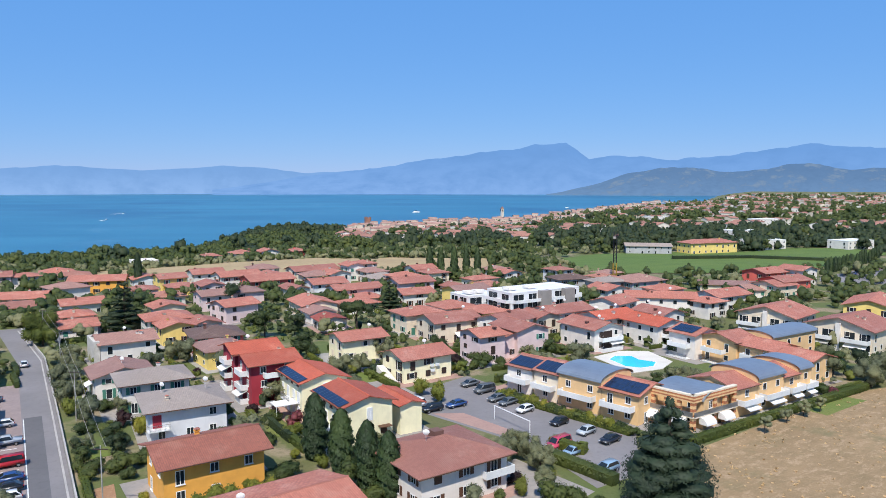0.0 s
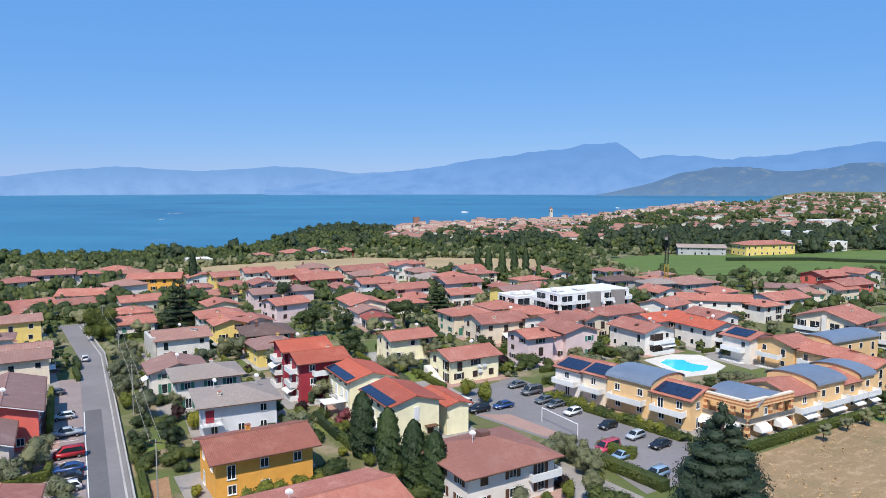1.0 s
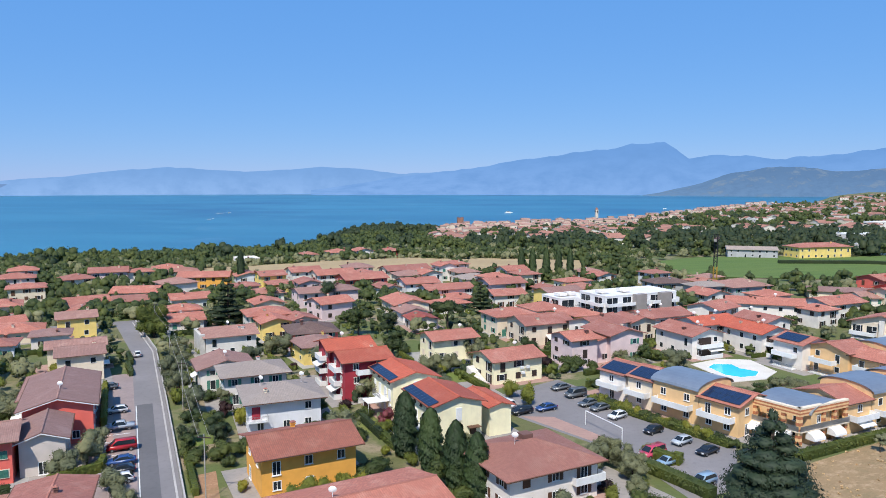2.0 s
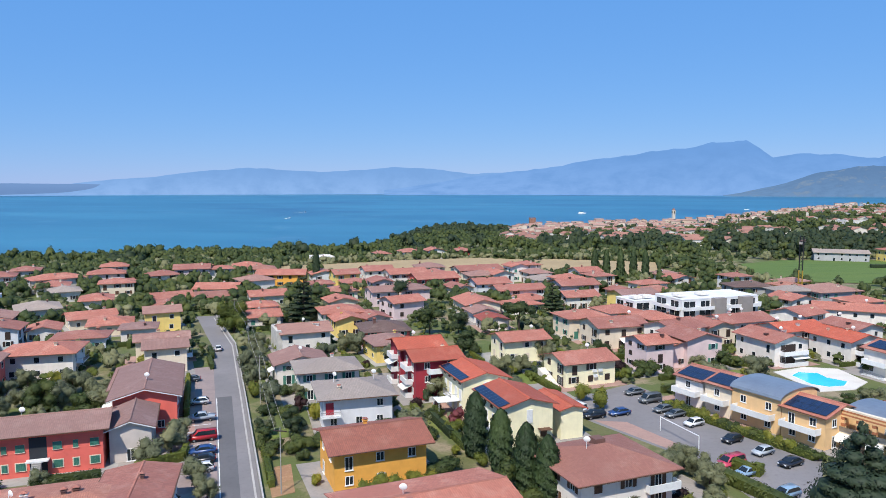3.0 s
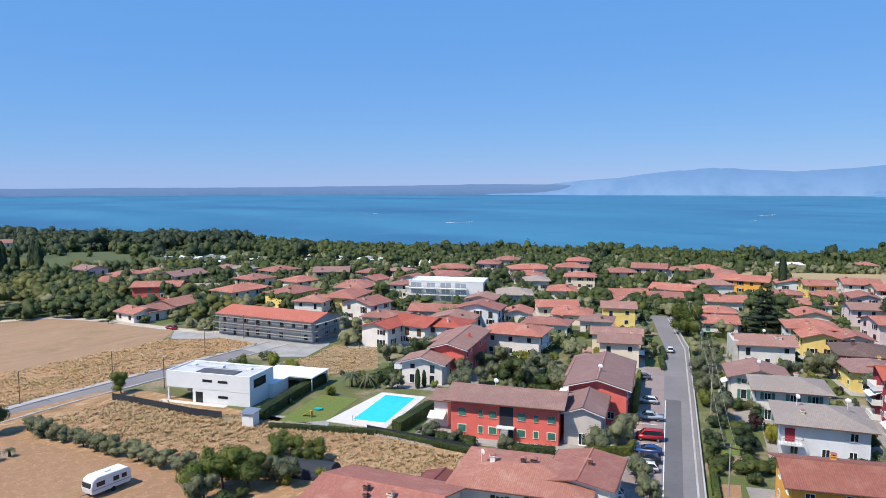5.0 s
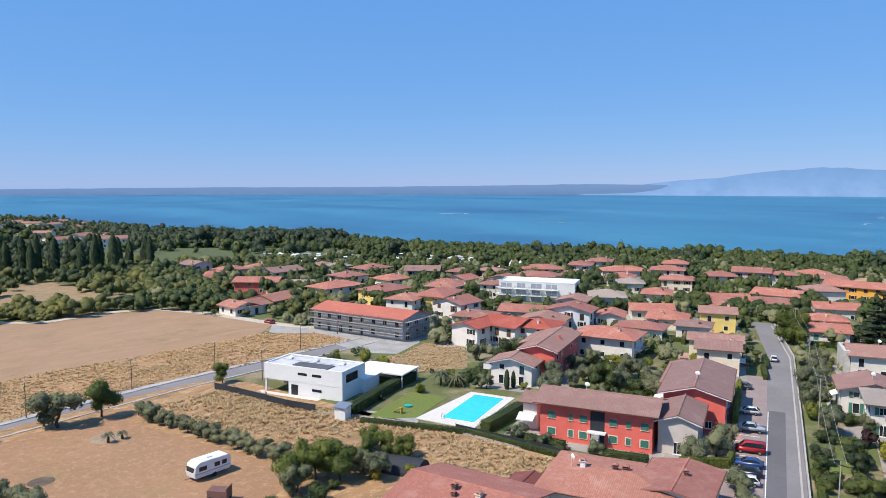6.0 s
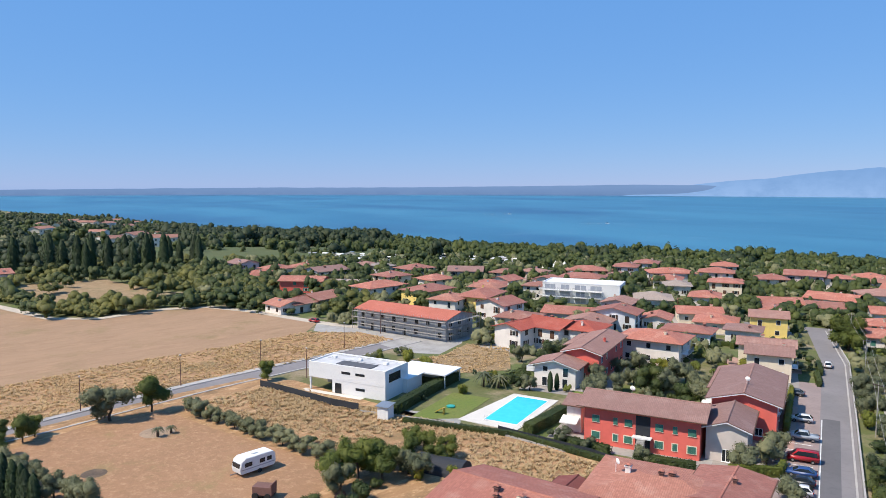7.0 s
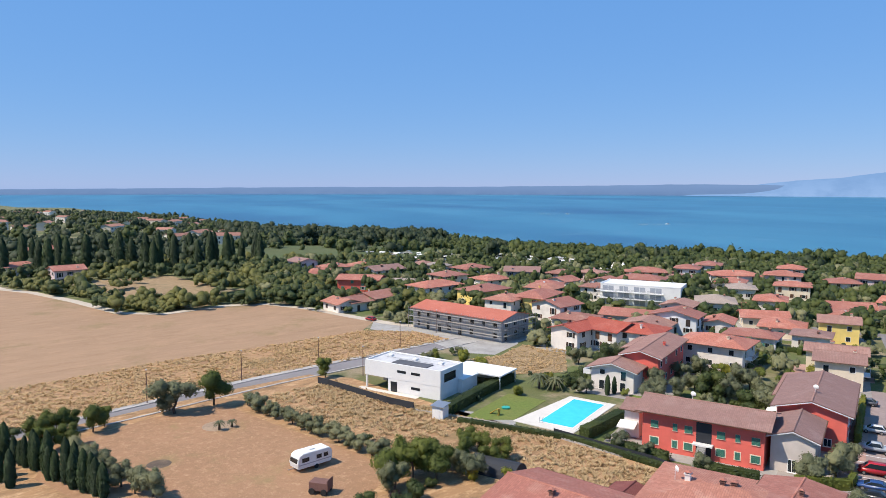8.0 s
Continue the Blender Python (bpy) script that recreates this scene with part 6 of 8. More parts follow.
plant("oleander", "bush", 2.6, 1.3, pink_flower, 500, 0.17, "pink flowering oleander bush", "shrub", 0.06, 0.55, 2)

plant("sapling", "round", 3.6, 1.5, olive_leaf, 260, 0.13, "thin bare-branched olive sapling in the dry field", "sapling", 0.1, 0.3, 3)
plant("leafy", "round", 6.5, 3.0, hedge_leaf, 3600, 0.16, "bright green leafy tree beside the field", "tree", 0.2)
plant("roundpine", "round", 9.0, 4.0, hedge_leaf, 6500, 0.19, "large rounded green pine beside the road", "pine", 0.28, 0.6, 2)
PLANTED = []
EXTRA = [(72.6, 137.0, "olive", 1.2), (76.0, 141.0, "tree", 0.8), (80.0, 136.0, "olive", 1.2), (78.0, 131.5, "olive", 1.1), (84.0, 131.0, "tree", 0.75), (85.0, 138.0, "olive", 1.3), (89.0, 134.0, "olive", 1.2), (83.0, 144.0, "darktree", 0.7), (90.0, 142.0, "olive", 1.3), (74.0, 147.0, "broad", 1.0), (79.0, 150.0, "olive", 1.0), (95.0, 138.0, "tree", 0.8),
         (-113.5, -15.5, "cypress", 0.55), (-111.5, -15.8, "cypress", 0.6), (-109.5, -15.0, "cypress", 0.55), (-107.0, -14.0, "cypress", 0.6), (-105.0, -13.0, "cypress", 0.5), (-102.5, -11.5, "cypress", 0.55), (-117.0, -13.5, "tree", 0.6), (-115.0, -12.0, "shrub", 1.0)]


def grow(key, x, y, scale=1.0, tall=1.0, variant=None, group="garden plants"):
    tr, crown, label, category = TREES[key][(variant if variant is not None else len(PLANTED)) % len(TREES[key])]
    root = thing(category.replace(" ", "_"), pose(x, y, ground(x, y), 0, 0, (len(PLANTED) * 77) % 360) @ Matrix.Diagonal((scale, scale, scale * tall, 1)), label, category, group)
    share("trunk", tr, root, Matrix())
    share("crown", crown, root, Matrix())
    PLANTED.append((x, y, scale))
    return root


def hedge(line, width, height, leaf, label="clipped green hedge", density=34):
    """A clipped hedge along a line: a leafy slab with an uneven skin."""
    q_all, n_all, base = [], [], bmesh.new()
    for (x0, y0), (x1, y1) in zip(line, line[1:]):
        n = max(int(math.hypot(x1 - x0, y1 - y0) / 0.9), 1)
        c = [(x0 + (x1 - x0) * (k + 0.5) / n, y0 + (y1 - y0) * (k + 0.5) / n, height * 0.5) for k in range(n)]
        s = [(width * 0.62, width * 0.62, height * 0.56)] * n
        quads, lean = leaf_cloud(c, s, int(n * density * (width + height)), 0.14, n, 1.0, 0.72)
        q_all.append(quads)
        n_all.append(lean)
        d = Vector((x1 - x0, y1 - y0, 0)).normalized()
        nn = Vector((-d.y, d.x, 0)) * width * 0.36
        ring = [base.verts.new((p.x, p.y, z)) for z in (0.0, height * 0.85) for p in (Vector((x0, y0, 0)) + nn, Vector((x1, y1, 0)) + nn, Vector((x1, y1, 0)) - nn, Vector((x0, y0, 0)) - nn)]
        base.faces.new(ring[4:])
        for i in range(4):
            base.faces.new((ring[i], ring[(i + 1) % 4], ring[4 + (i + 1) % 4], ring[4 + i]))
    q = np.concatenate(q_all)
    root = thing("hedge", Matrix(), label, "hedge", "hedges")
    new_ob = new("foliage", mesh_np("foliage", q, np.arange(len(q)).reshape(-1, 4), leaf, normals=np.concatenate(n_all)))
    new_ob.parent = root
    part("core", base, leaf, root)
    for (x0, y0), (x1, y1) in zip(line, line[1:]):
        HEDGES.append(((x0 + x1) / 2, (y0 + y1) / 2))
    return root


HEDGES = []
# named trees
grow("spruce", 24.6, 79.6, 1.0, 1.05)
for x, y, s in ((-19.2, 95.6, 1.0), (-14.9, 91.2, 0.92), (-10.9, 86.6, 0.92), (-7.9, 83.8, 0.88)):
    grow("thuja", x, y, s * 1.04, 0.98)
grow("cedar", -84.0, 178.0, 0.95)
grow("cedar", -19.0, 207.0, 0.7)
grow("roundpine", -96.6, 163.0, 1.0)
grow("roundpine", -99.5, 169.0, 0.9)
grow("pine", -24.8, 178.6, 1.0)
grow("tree", -46.8, 172.5, 1.15)
grow("darktree", -40.0, 176.0, 0.9)
grow("darktree", -68.0, 215.0, 1.2)
for x, y, s in ((-83.8, 35.4, 0.95), (-82.6, 38.4, 0.85), (-83.0, 31.8, 0.8), (-85.6, 38.4, 0.75)):
    grow("leafy", x, y, s)
for x, y, s in ((-82.7, 42.2, 0.8), (-80.4, 42.6, 0.9), (-84.8, 42.0, 0.7)):
    grow("olive", x, y, s)
grow("leafy", -126.9, 16.0, 0.95, 1.05)
grow("leafy", -136.4, 38.4, 0.6, 1.1)
grow("olive", -125.0, 9.6, 1.75, 0.8)
for x, y, s in ((-121.6, -7.6, 0.7), (-123.6, -5.8, 0.55), (-120.7, -2.6, 0.7), (-122.6, -1.0, 0.55), (-114.5, -8.6, 0.6), (-119.5, -9.7, 0.7), (-115.6, -5.8, 0.6)):
    grow("leafy", x, y, s)
for x, y in ((-109.3, -4.8), (-105.1, -2.6), (-102.6, -1.6), (-100.6, -0.8), (-97.1, 1.2), (-94.0, 2.7), (-92.3, 4.6)):
    grow("olive", x, y, 0.85)
for k in range(17):
    grow("cypress", -113.0 + k * 1.18 + random.uniform(-0.5, 0.5), -12.8 + k * 0.75 + random.uniform(-0.6, 0.6), random.uniform(0.42, 0.64), random.uniform(0.85, 1.15))
# yellow-green shrubs before the orange house
for k, q in ((-1.6, 1.0), (0.2, 1.1), (2.2, 0.95), (4.4, 1.0), (6.4, 0.9)):
    grow("bright", -27.3 + 0.82 * k, 79.1 + 0.57 * k, q * 1.1, 1.1)
# olives at the end of the parking bays
for x, y, q in ((-47.6, 73.3, 0.75), (-50.6, 76.6, 0.85), (-53.0, 78.4, 0.7)):
    grow("olive", x, y, q)
# shrubs under the red house
for x, y in ((-81.4, 66.9), (-79.4, 67.6), (-77.4, 68.6), (-75.6, 69.6), (-70.4, 71.8), (-68.8, 72.8), (-66.9, 73.9), (-65.0, 75.4)):
    grow(random.choice(("broad", "shrub", "olive", "shrub")), x, y, random.uniform(0.6, 0.75), 0.9)
for x, y, key, s in ((-102.7, 92.9, "olive", 1.0), (-107.0, 107.6, "olive", 0.9), (-96.4, 106.9, "olive", 1.1), (-103.7, 81.9, "cypress", 0.42), (-103.9, 83.6, "cypress", 0.36), (-114.1, 86.5, "olive", 0.8), (-106.0, 79.0, "olive", 0.7),
                     (-99.0, 89.0, "olive", 0.8), (-92.0, 96.5, "shrub", 1.0), (-94.5, 99.5, "shrub", 0.9), (-97.5, 101.5, "broad", 0.8), (-90.5, 101.0, "bright", 0.6), (-88.0, 97.0, "shrub", 0.8), (-88.6, 104.5, "olive", 1.0)):
    grow(key, x, y, s)
for x, y in ((-61.9, 82.1), (-61.6, 86.2), (-62.3, 90.0)):
    grow("olive", x, y, 0.95)
for x, y in ((-105.3, 101.1), (-99.2, 98.3), (-95.0, 102.0), (-92.0, 106.0), (-97.5, 93.0)):
    grow("olive", x, y, 0.9)
# gardens beside the road
for x, y, key, s in ((-72.0, 127.8, "olive", 1.2), (-65.6, 118.5, "olive", 1.1), (-76.0, 137.0, "olive", 1.2), (-58.3, 108.8, "olive", 1.1), (-52.5, 104.5, "broad", 0.9), (-47.6, 90.4, "broad", 0.8), (-44.4, 91.5, "broad", 1.0),
                     (-42.4, 94.5, "broad", 0.8), (-47.0, 87.2, "shrub", 0.9), (-81.0, 146.7, "olive", 1.0), (-57.4, 149.2, "olive", 1.2), (-61.1, 151.0, "olive", 1.1), (-54.4, 149.3, "broad", 1.0)):
    grow(key, x, y, s)
for k in range(17):
    grow("olive", -124.5 + k * 2.15 + random.uniform(-0.3, 0.3), 21.2 + k * 0.86 + random.uniform(-0.3, 0.3), random.uniform(0.62, 0.8), 0.85)
for x, y in ((-87.5, 47.0), (-85.0, 49.2), (-83.0, 46.5), (-86.0, 44.0), (-90, 46)):
    grow("leafy", x, y, 0.55)
grow("bright", -6.2, 125.8, 1.25, 1.1)
grow("bright", -2.7, 121.8, 1.3, 1.15)
for k in range(15):
    t = k / 14
    grow(random.choice(("bright", "bright", "shrub", "oleander" if k == 13 else "shrub")), 8.6 + 18.6 * t + random.uniform(-0.2, 0.2), 124.8 - 19.3 * t, random.uniform(0.6, 0.9))
for x, y in ((47.5, 106.6), (53.1, 111.4), (57.4, 114.8), (61.3, 117.2)):
    grow("sapling", x, y, 0.85)
for x, y, s in ((-48.6, 98.2, 0.95), (-47.0, 95.2, 0.8), (-51.5, 94.8, 0.8)):
    grow("darktree", x, y, s * 0.62)
for x, y in ((7.4, 94.6), (9.0, 97.4), (10.6, 95.0), (11.8, 92.2)):
    grow("olive", x, y, 0.9)

# bushes in front of the orange house
for x, y, key, q in ((-29.6, 74.6, "bright", 1.0), (-27.2, 75.4, "bright", 1.1), (-25.4, 76.0, "bright", 0.9), (-26.4, 79.0, "shrub", 0.9), (-25.0, 80.8, "broad", 0.55), (-23.8, 82.8, "broad", 0.6), (-22.6, 84.8, "shrub", 0.95), (-36.9, 81.2, "bright", 0.6), (-42.0, 88.5, "shrub", 0.8)):
    grow(key, x, y, q)
# hedges
hedge([(-101.5, 50.6), (-88.0, 62.0), (-66.5, 70.0), (-58.5, 74.8)], 0.9, 1.0, shrub_leaf, "green hedge along the net fence")
hedge([(-87.2, 64.8), (-89.2, 69.6), (-91.8, 75.4)], 2.2, 2.0, shrub_leaf, "thick dark hedge beside the pool")
hedge([(-82.6, 66.6), (-79.0, 67.9), (-75.0, 70.1)], 1.4, 1.5, shrub_leaf, "bushy hedge at the foot of the red house")
hedge([(-71.4, 71.6), (-68.0, 73.3), (-64.6, 75.8)], 1.4, 1.6, shrub_leaf, "bushy hedge at the foot of the red house")
hedge([(34.0, 101.0), (46.0, 109.6), (76.5, 130.6)], 1.5, 1.5, hedge_leaf, "long clipped hedge at the field edge")
hedge([(14.2, 101.0), (17.8, 97.6), (18.6, 99.0)], 1.6, 1.7, hedge_leaf, "clipped hedge on the car park island")
hedge([(12.5, 97.0), (20.5, 87.5)], 2.2, 1.6, shrub_leaf, "loose green hedge beside the car park")
hedge([(7.8, 125.2), (17.2, 115.4), (26.8, 105.4)], 1.3, 1.3, hedge_leaf, "low green hedge round the car park")
hedge([(-62.0, 79.0), (-58.2, 84.2), (-59.6, 87.0)], 1.0, 1.6, hedge_leaf, "curved clipped hedge by the red house")
hedge([(-80.6, 119.0), (-68.0, 99.5)], 0.9, 2.2, bright_leaf, "narrow hedge behind the parking bays")
hedge([(-42.0, 79.0), (-49.0, 90.0)], 1.0, 1.2, hedge_leaf, "clipped hedge along the road")
hedge([(-36.5, 136.2), (-25.0, 136.8)], 1.6, 1.8, dark_leaf, "dark clipped hedge beside a garden")
hedge([(-17.6, 139.8), (-10.4, 128.8)], 1.3, 1.3, hedge_leaf, "clipped hedge beside the lane")
hedge([(-30.0, 110.5), (-24.0, 101.5)], 1.0, 1.6, dark_leaf, "dark green hedge beside a garden")
hedge([(-97.0, 127.0), (-103.5, 137.0)], 2.0, 2.0, bright_leaf, "clipped hedges along the road")
hedge([(12, 160), (28, 158)], 1.4, 1.6, hedge_leaf, "clipped green hedge in a garden")
hedge([(-105.8, 50.8), (-113.5, 61.5), (-119.4, 71.0)], 2.2, 2.0, shrub_leaf, "dark hedge between villa and lawn")

# scattered garden plants
HOUSES = [(o.matrix_basis.translation.x, o.matrix_basis.translation.y) for o in scene.objects if o.parent is None and o.get("category") in ("house", "apartment building")]
KEEP_OUT = [(-18, 66, 11), (-29, 76, 7), (-41, 97, 7), (-33, 79, 6), (-7, 130, 9), (-20, 67, 12), (-62, 45, 10), (-52, 66, 8), (-73.4, 75.4, 13), (-71.8, 97, 12), (-107, 95.6, 12), (-118.8, 50, 12), (-119.8, 64.6, 9), (-97.8, 70.6, 11), (39, 151, 10), (35, 139, 7), (30, 141, 6), (-160.6, 82.6, 18), (20, 119, 8), (27, 113, 9), (45, 113, 9), (56, 121, 9), (58, 146, 12), (68, 146, 10), (5, 117, 13), (14, 108, 13), (20, 97, 9), (22, 197, 13), (-175, 150, 13), (-7, 105, 7), (-66, 44, 11), (-54, 60, 11), (-54, 68, 8)]


def seg_dist(px, py, line):
    best = 1e9
    for (x0, y0), (x1, y1) in zip(line, line[1:]):
        dx, dy = x1 - x0, y1 - y0
        t = min(max(((px - x0) * dx + (py - y0) * dy) / (dx * dx + dy * dy), 0), 1)
        best = min(best, math.hypot(px - x0 - t * dx, py - y0 - t * dy))
    return best


FIELDS = {}
for fname in ("stubble_field", "grass_verge", "earth_lot", "rough_field", "dry_plot", "parched_field", "lawn", "gold_field", "gold_field_small", "green_field", "meadow", "car_park", "building_yard"):
    vs = [tuple(v.co[:2]) for v in bpy.data.objects[fname].data.vertices]
    FIELDS[fname] = vs[: len(vs) // 2]


def inside(px, py, ring):
    hit = False
    for (x0, y0), (x1, y1) in zip(ring, ring[1:] + ring[:1]):
        if (y0 > py) != (y1 > py) and px < (x1 - x0) * (py - y0) / (y1 - y0) + x0:
            hit = not hit
    return hit


def free(x, y, margin):
    if any(math.hypot(x - a, y - b) < 5.0 + margin for a, b in HOUSES) or any(math.hypot(x - a, y - b) < r for a, b, r in KEEP_OUT):
        return False
    if seg_dist(x, y, MAIN) < 3.6 + margin or seg_dist(x, y, ROAD2) < 4.5 + margin or seg_dist(x, y, [(-49.2, 72.0), (-57.6, 84.8), (-74.0, 110.6), (-86.0, 128.5)]) < 3.6:
        return False
    return not any(inside(x, y, r) for r in FIELDS.values())


# further houses of the estate, set into the gaps between the gardens
random.seed(58)
added, tries = 0, 0
while added < 36 and tries < 6000:
    tries += 1
    az, d = random.uniform(-14, 60), math.sqrt(random.uniform(178 ** 2, 292 ** 2))
    x, y = -d * math.sin(radians(az)), d * math.cos(radians(az))
    if not free(x, y, 5.8) or any(math.hypot(x - q[0], y - q[1]) < 12.5 for q in YARDS) or seg_dist(x, y, [(-150, 158), (-114.6, 180.5), (-96, 192)]) < 8:
        continue
    wall_ = random.choice((white_wall, white_wall, cream_wall, pink_wall, yellow_wall, bluish_wall))
    tile_ = random.choice((terracotta, terracotta, terracotta, weathered_tile, brown_tile, russet_tile))
    house(x, y, random.choice((33, 33, 30, 37, -57)), random.uniform(9, 13), random.uniform(8.5, 10.5), random.choice((3.2, 3.6, 4.4, 5.4)), random.choice(("hip", "gable", "hip")), random.choice("wd"), wall_, tile_, pitch=0.3)
    HOUSES.append((x * 1.02, y * 1.02))
    added += 1

random.seed(21)
KINDS = ("olive", "olive", "olive", "olive", "shrub", "shrub", "shrub", "shrub", "broad", "broad", "tree", "tree", "bright", "bright", "bright", "plum", "oleander")
placed = []
BEYOND = []
tries = 0
while len(placed) < 660 and tries < 16000:
    tries += 1
    az, d = random.uniform(-34, 72), math.sqrt(random.uniform(78 ** 2, 225 ** 2))
    x, y = -d * math.sin(radians(az)), d * math.cos(radians(az))
    if not free(x, y, 0.4) or any(math.hypot(x - a, y - b) < 2.3 for a, b in placed):
        continue
    placed.append((x, y))
    k = random.choice(KINDS)
    s = random.uniform(0.6, 1.4) * (0.62 if k == "cypress" else 0.7 if k in ("tree", "darktree") else 0.9)
    if d > 158 and k != "cypress":
        BEYOND.append((x, y, 0.0, s * (2.0 if k in ("olive", "tree", "darktree") else 1.2), k))
        continue
    tall = random.uniform(0.85, 1.1)
    if not (-45.5 < x < -37.0 and 77.0 < y < 88.2):
        grow(k, x, y, s, tall)

# trees beside the residence and at the corner of the earth lot
for x, y, key, q in EXTRA:
    grow(key, x, y, q)
# hedges round the garden plots
random.seed(8)
made = 0
for hx, hy, hr, hw, hd in YARDS:
    if not 75 < math.hypot(hx, hy) < 200:
        continue
    for side in (0, 90, 180, 270):
        if made > 95 or random.random() < 0.35:
            continue
        a = radians(hr + side)
        off = (hw if side in (0, 180) else hd) / 2 + 4.2
        cx, cy = hx + math.cos(a) * off, hy + math.sin(a) * off
        L = random.uniform(2.5, 5.0)
        e = (-math.sin(a) * L, math.cos(a) * L)
        if not all(free(cx + e[0] * q, cy + e[1] * q, -1.0) for q in (-1, -0.5, 0, 0.5, 1)):
            continue
        hedge([(cx - e[0], cy - e[1]), (cx + e[0], cy + e[1])], random.uniform(0.8, 1.3), random.uniform(1.0, 1.7), random.choice((hedge_leaf, hedge_leaf, shrub_leaf, bright_leaf)), "clipped hedge at the edge of a garden", 26)
        made += 1


# ---- woods, town and distance ----
def crowns_np(name, label, spots, leaf, count, leaf_size, seed, category="woods", tall=1.0):
    """Far trees as one mass: a lobed crown of leaf clumps and a short trunk each."""
    protos = []
    for lobed, n, size in ((6, int(count * 1.0), leaf_size * 0.6), (5, int(count * 0.55), leaf_size * 0.72), (3, max(int(count * 0.25), 12), leaf_size)):
        row = []
        for v in range(5):
            c, s = lobes("round" if v < 4 else "bush", 2.0, 1.0, seed + v)
            c, s = c[:lobed], [tuple(w * (9 / lobed) ** 0.42 * 1.08 for w in q) for q in s[:lobed]]
            leaf_q, leaf_n = leaf_cloud(c, s, n, size, seed + v, 1.0, 0.8)
            core_q, core_n = cores(c, s, 0.82, 6, (-0.5, 0.35, 1.15))
            row.append((np.concatenate([leaf_q, core_q]), np.concatenate([leaf_n, core_n])))
        protos.append(row)
    g = np.random.default_rng(seed)
    out, lean = [], []
    for i, (x, y, z, r) in enumerate(spots):
        d = math.hypot(x, y) * 4.0 / max(r, 1.0)
        p, pn = protos[0 if d < 480 or r > 4.4 and d < 700 else 1 if d < 900 else 2][i % 5]
        a = g.uniform(0, 6.28)
        turn = np.array(((math.cos(a), math.sin(a), 0), (-math.sin(a), math.cos(a), 0), (0, 0, 1)))
        out.append(p @ turn * np.array((r, r, r * g.uniform(0.8, 1.2) * tall)) + np.array((x, y, z)))
        lean.append(pn @ turn)
    v = np.concatenate(out)
    ob = new(name, mesh_np(name, v, np.arange(len(v)).reshape(-1, 4), leaf, normals=np.concatenate(lean)))
    return tagged(ob, label, category, "", "stuff")


random.seed(5)
spots_green, spots_dark, spots_olive = [], [], []
tries = 0
while len(spots_green) < 3000 and tries < 30000:
    tries += 1
    az = random.uniform(14, 80)
    dc = coast(az)
    d = math.sqrt(random.uniform(395 ** 2, (dc - 6) ** 2))
    x, y = -d * math.sin(radians(az)), d * math.cos(radians(az))
    if az < 24 and d < 420 or (az > 64 and d < 560 and random.random() < 0.8) or any(inside(x, y, FIELDS[f]) for f in ("gold_field", "stubble_field")):
        continue
    spots_green.append((x, y, ground(x, y), random.uniform(2.6, 4.6)))
while len(spots_green) < 5600:
    az = random.uniform(-32, 15)
    d = math.sqrt(random.uniform(430 ** 2, min(coast(az) - 10, 1900) ** 2))
    x, y = -d * math.sin(radians(az)), d * math.cos(radians(az))
    if any(inside(x, y, FIELDS[f]) for f in ("gold_field", "green_field", "gold_field_small")):
        continue
    dense = noise.noise((x * 0.006, y * 0.006, 3.0))
    if dense < -0.05 and random.random() < 0.75:
        continue
    spots_green.append((x, y, ground(x, y), random.uniform(2.4, 4.4)))
for k in range(1700):
    az = random.uniform(72, 104)
    d = math.sqrt(random.uniform(400 ** 2, min(coast(az) - 10, 1500) ** 2))
    x, y = -d * math.sin(radians(az)), d * math.cos(radians(az))
    if not inside(x, y, FIELDS["stubble_field"]) and not inside(x, y, FIELDS["meadow"]):
        (spots_dark if k % 5 < 3 else spots_green).append((x, y, ground(x, y), random.uniform(2.6, 5.0)))
for k in range(900):
    az, d = random.uniform(-34, -7), random.uniform(650, 2600)
    x, y = -d * math.sin(radians(az)), d * math.cos(radians(az))
    if d < coast(az) - 15:
        spots_green.append((x, y, ground(x, y), random.uniform(3.5, 6.5)))
# tall single trees standing above the belt
for k in range(150):
    az = random.uniform(8, 100)
    d = random.uniform(380, coast(az) - 15) if coast(az) < 1100 else random.uniform(380, 900)
    x, y = -d * math.sin(radians(az)), d * math.cos(radians(az))
    if not any(inside(x, y, FIELDS[f]) for f in ("gold_field", "stubble_field")):
        (spots_green if k % 2 else spots_dark).append((x, y, ground(x, y), random.uniform(4.4, 6.2)))
for k in range(90):
    az, d = random.uniform(-15, 9), random.uniform(760, 1060)
    x, y = -d * math.sin(radians(az)), d * math.cos(radians(az))
    spots_dark.append((x, y, ground(x, y), random.uniform(3.0, 6.0)))
for k in range(110):
    az = random.uniform(-16, 8.5)
    d = coast(az) - 15 - abs(random.gauss(0, 130))
    x, y = -d * math.sin(radians(az)), d * math.cos(radians(az))
    spots_dark.append((x, y, ground(x, y), random.uniform(2.4, 4.4)))
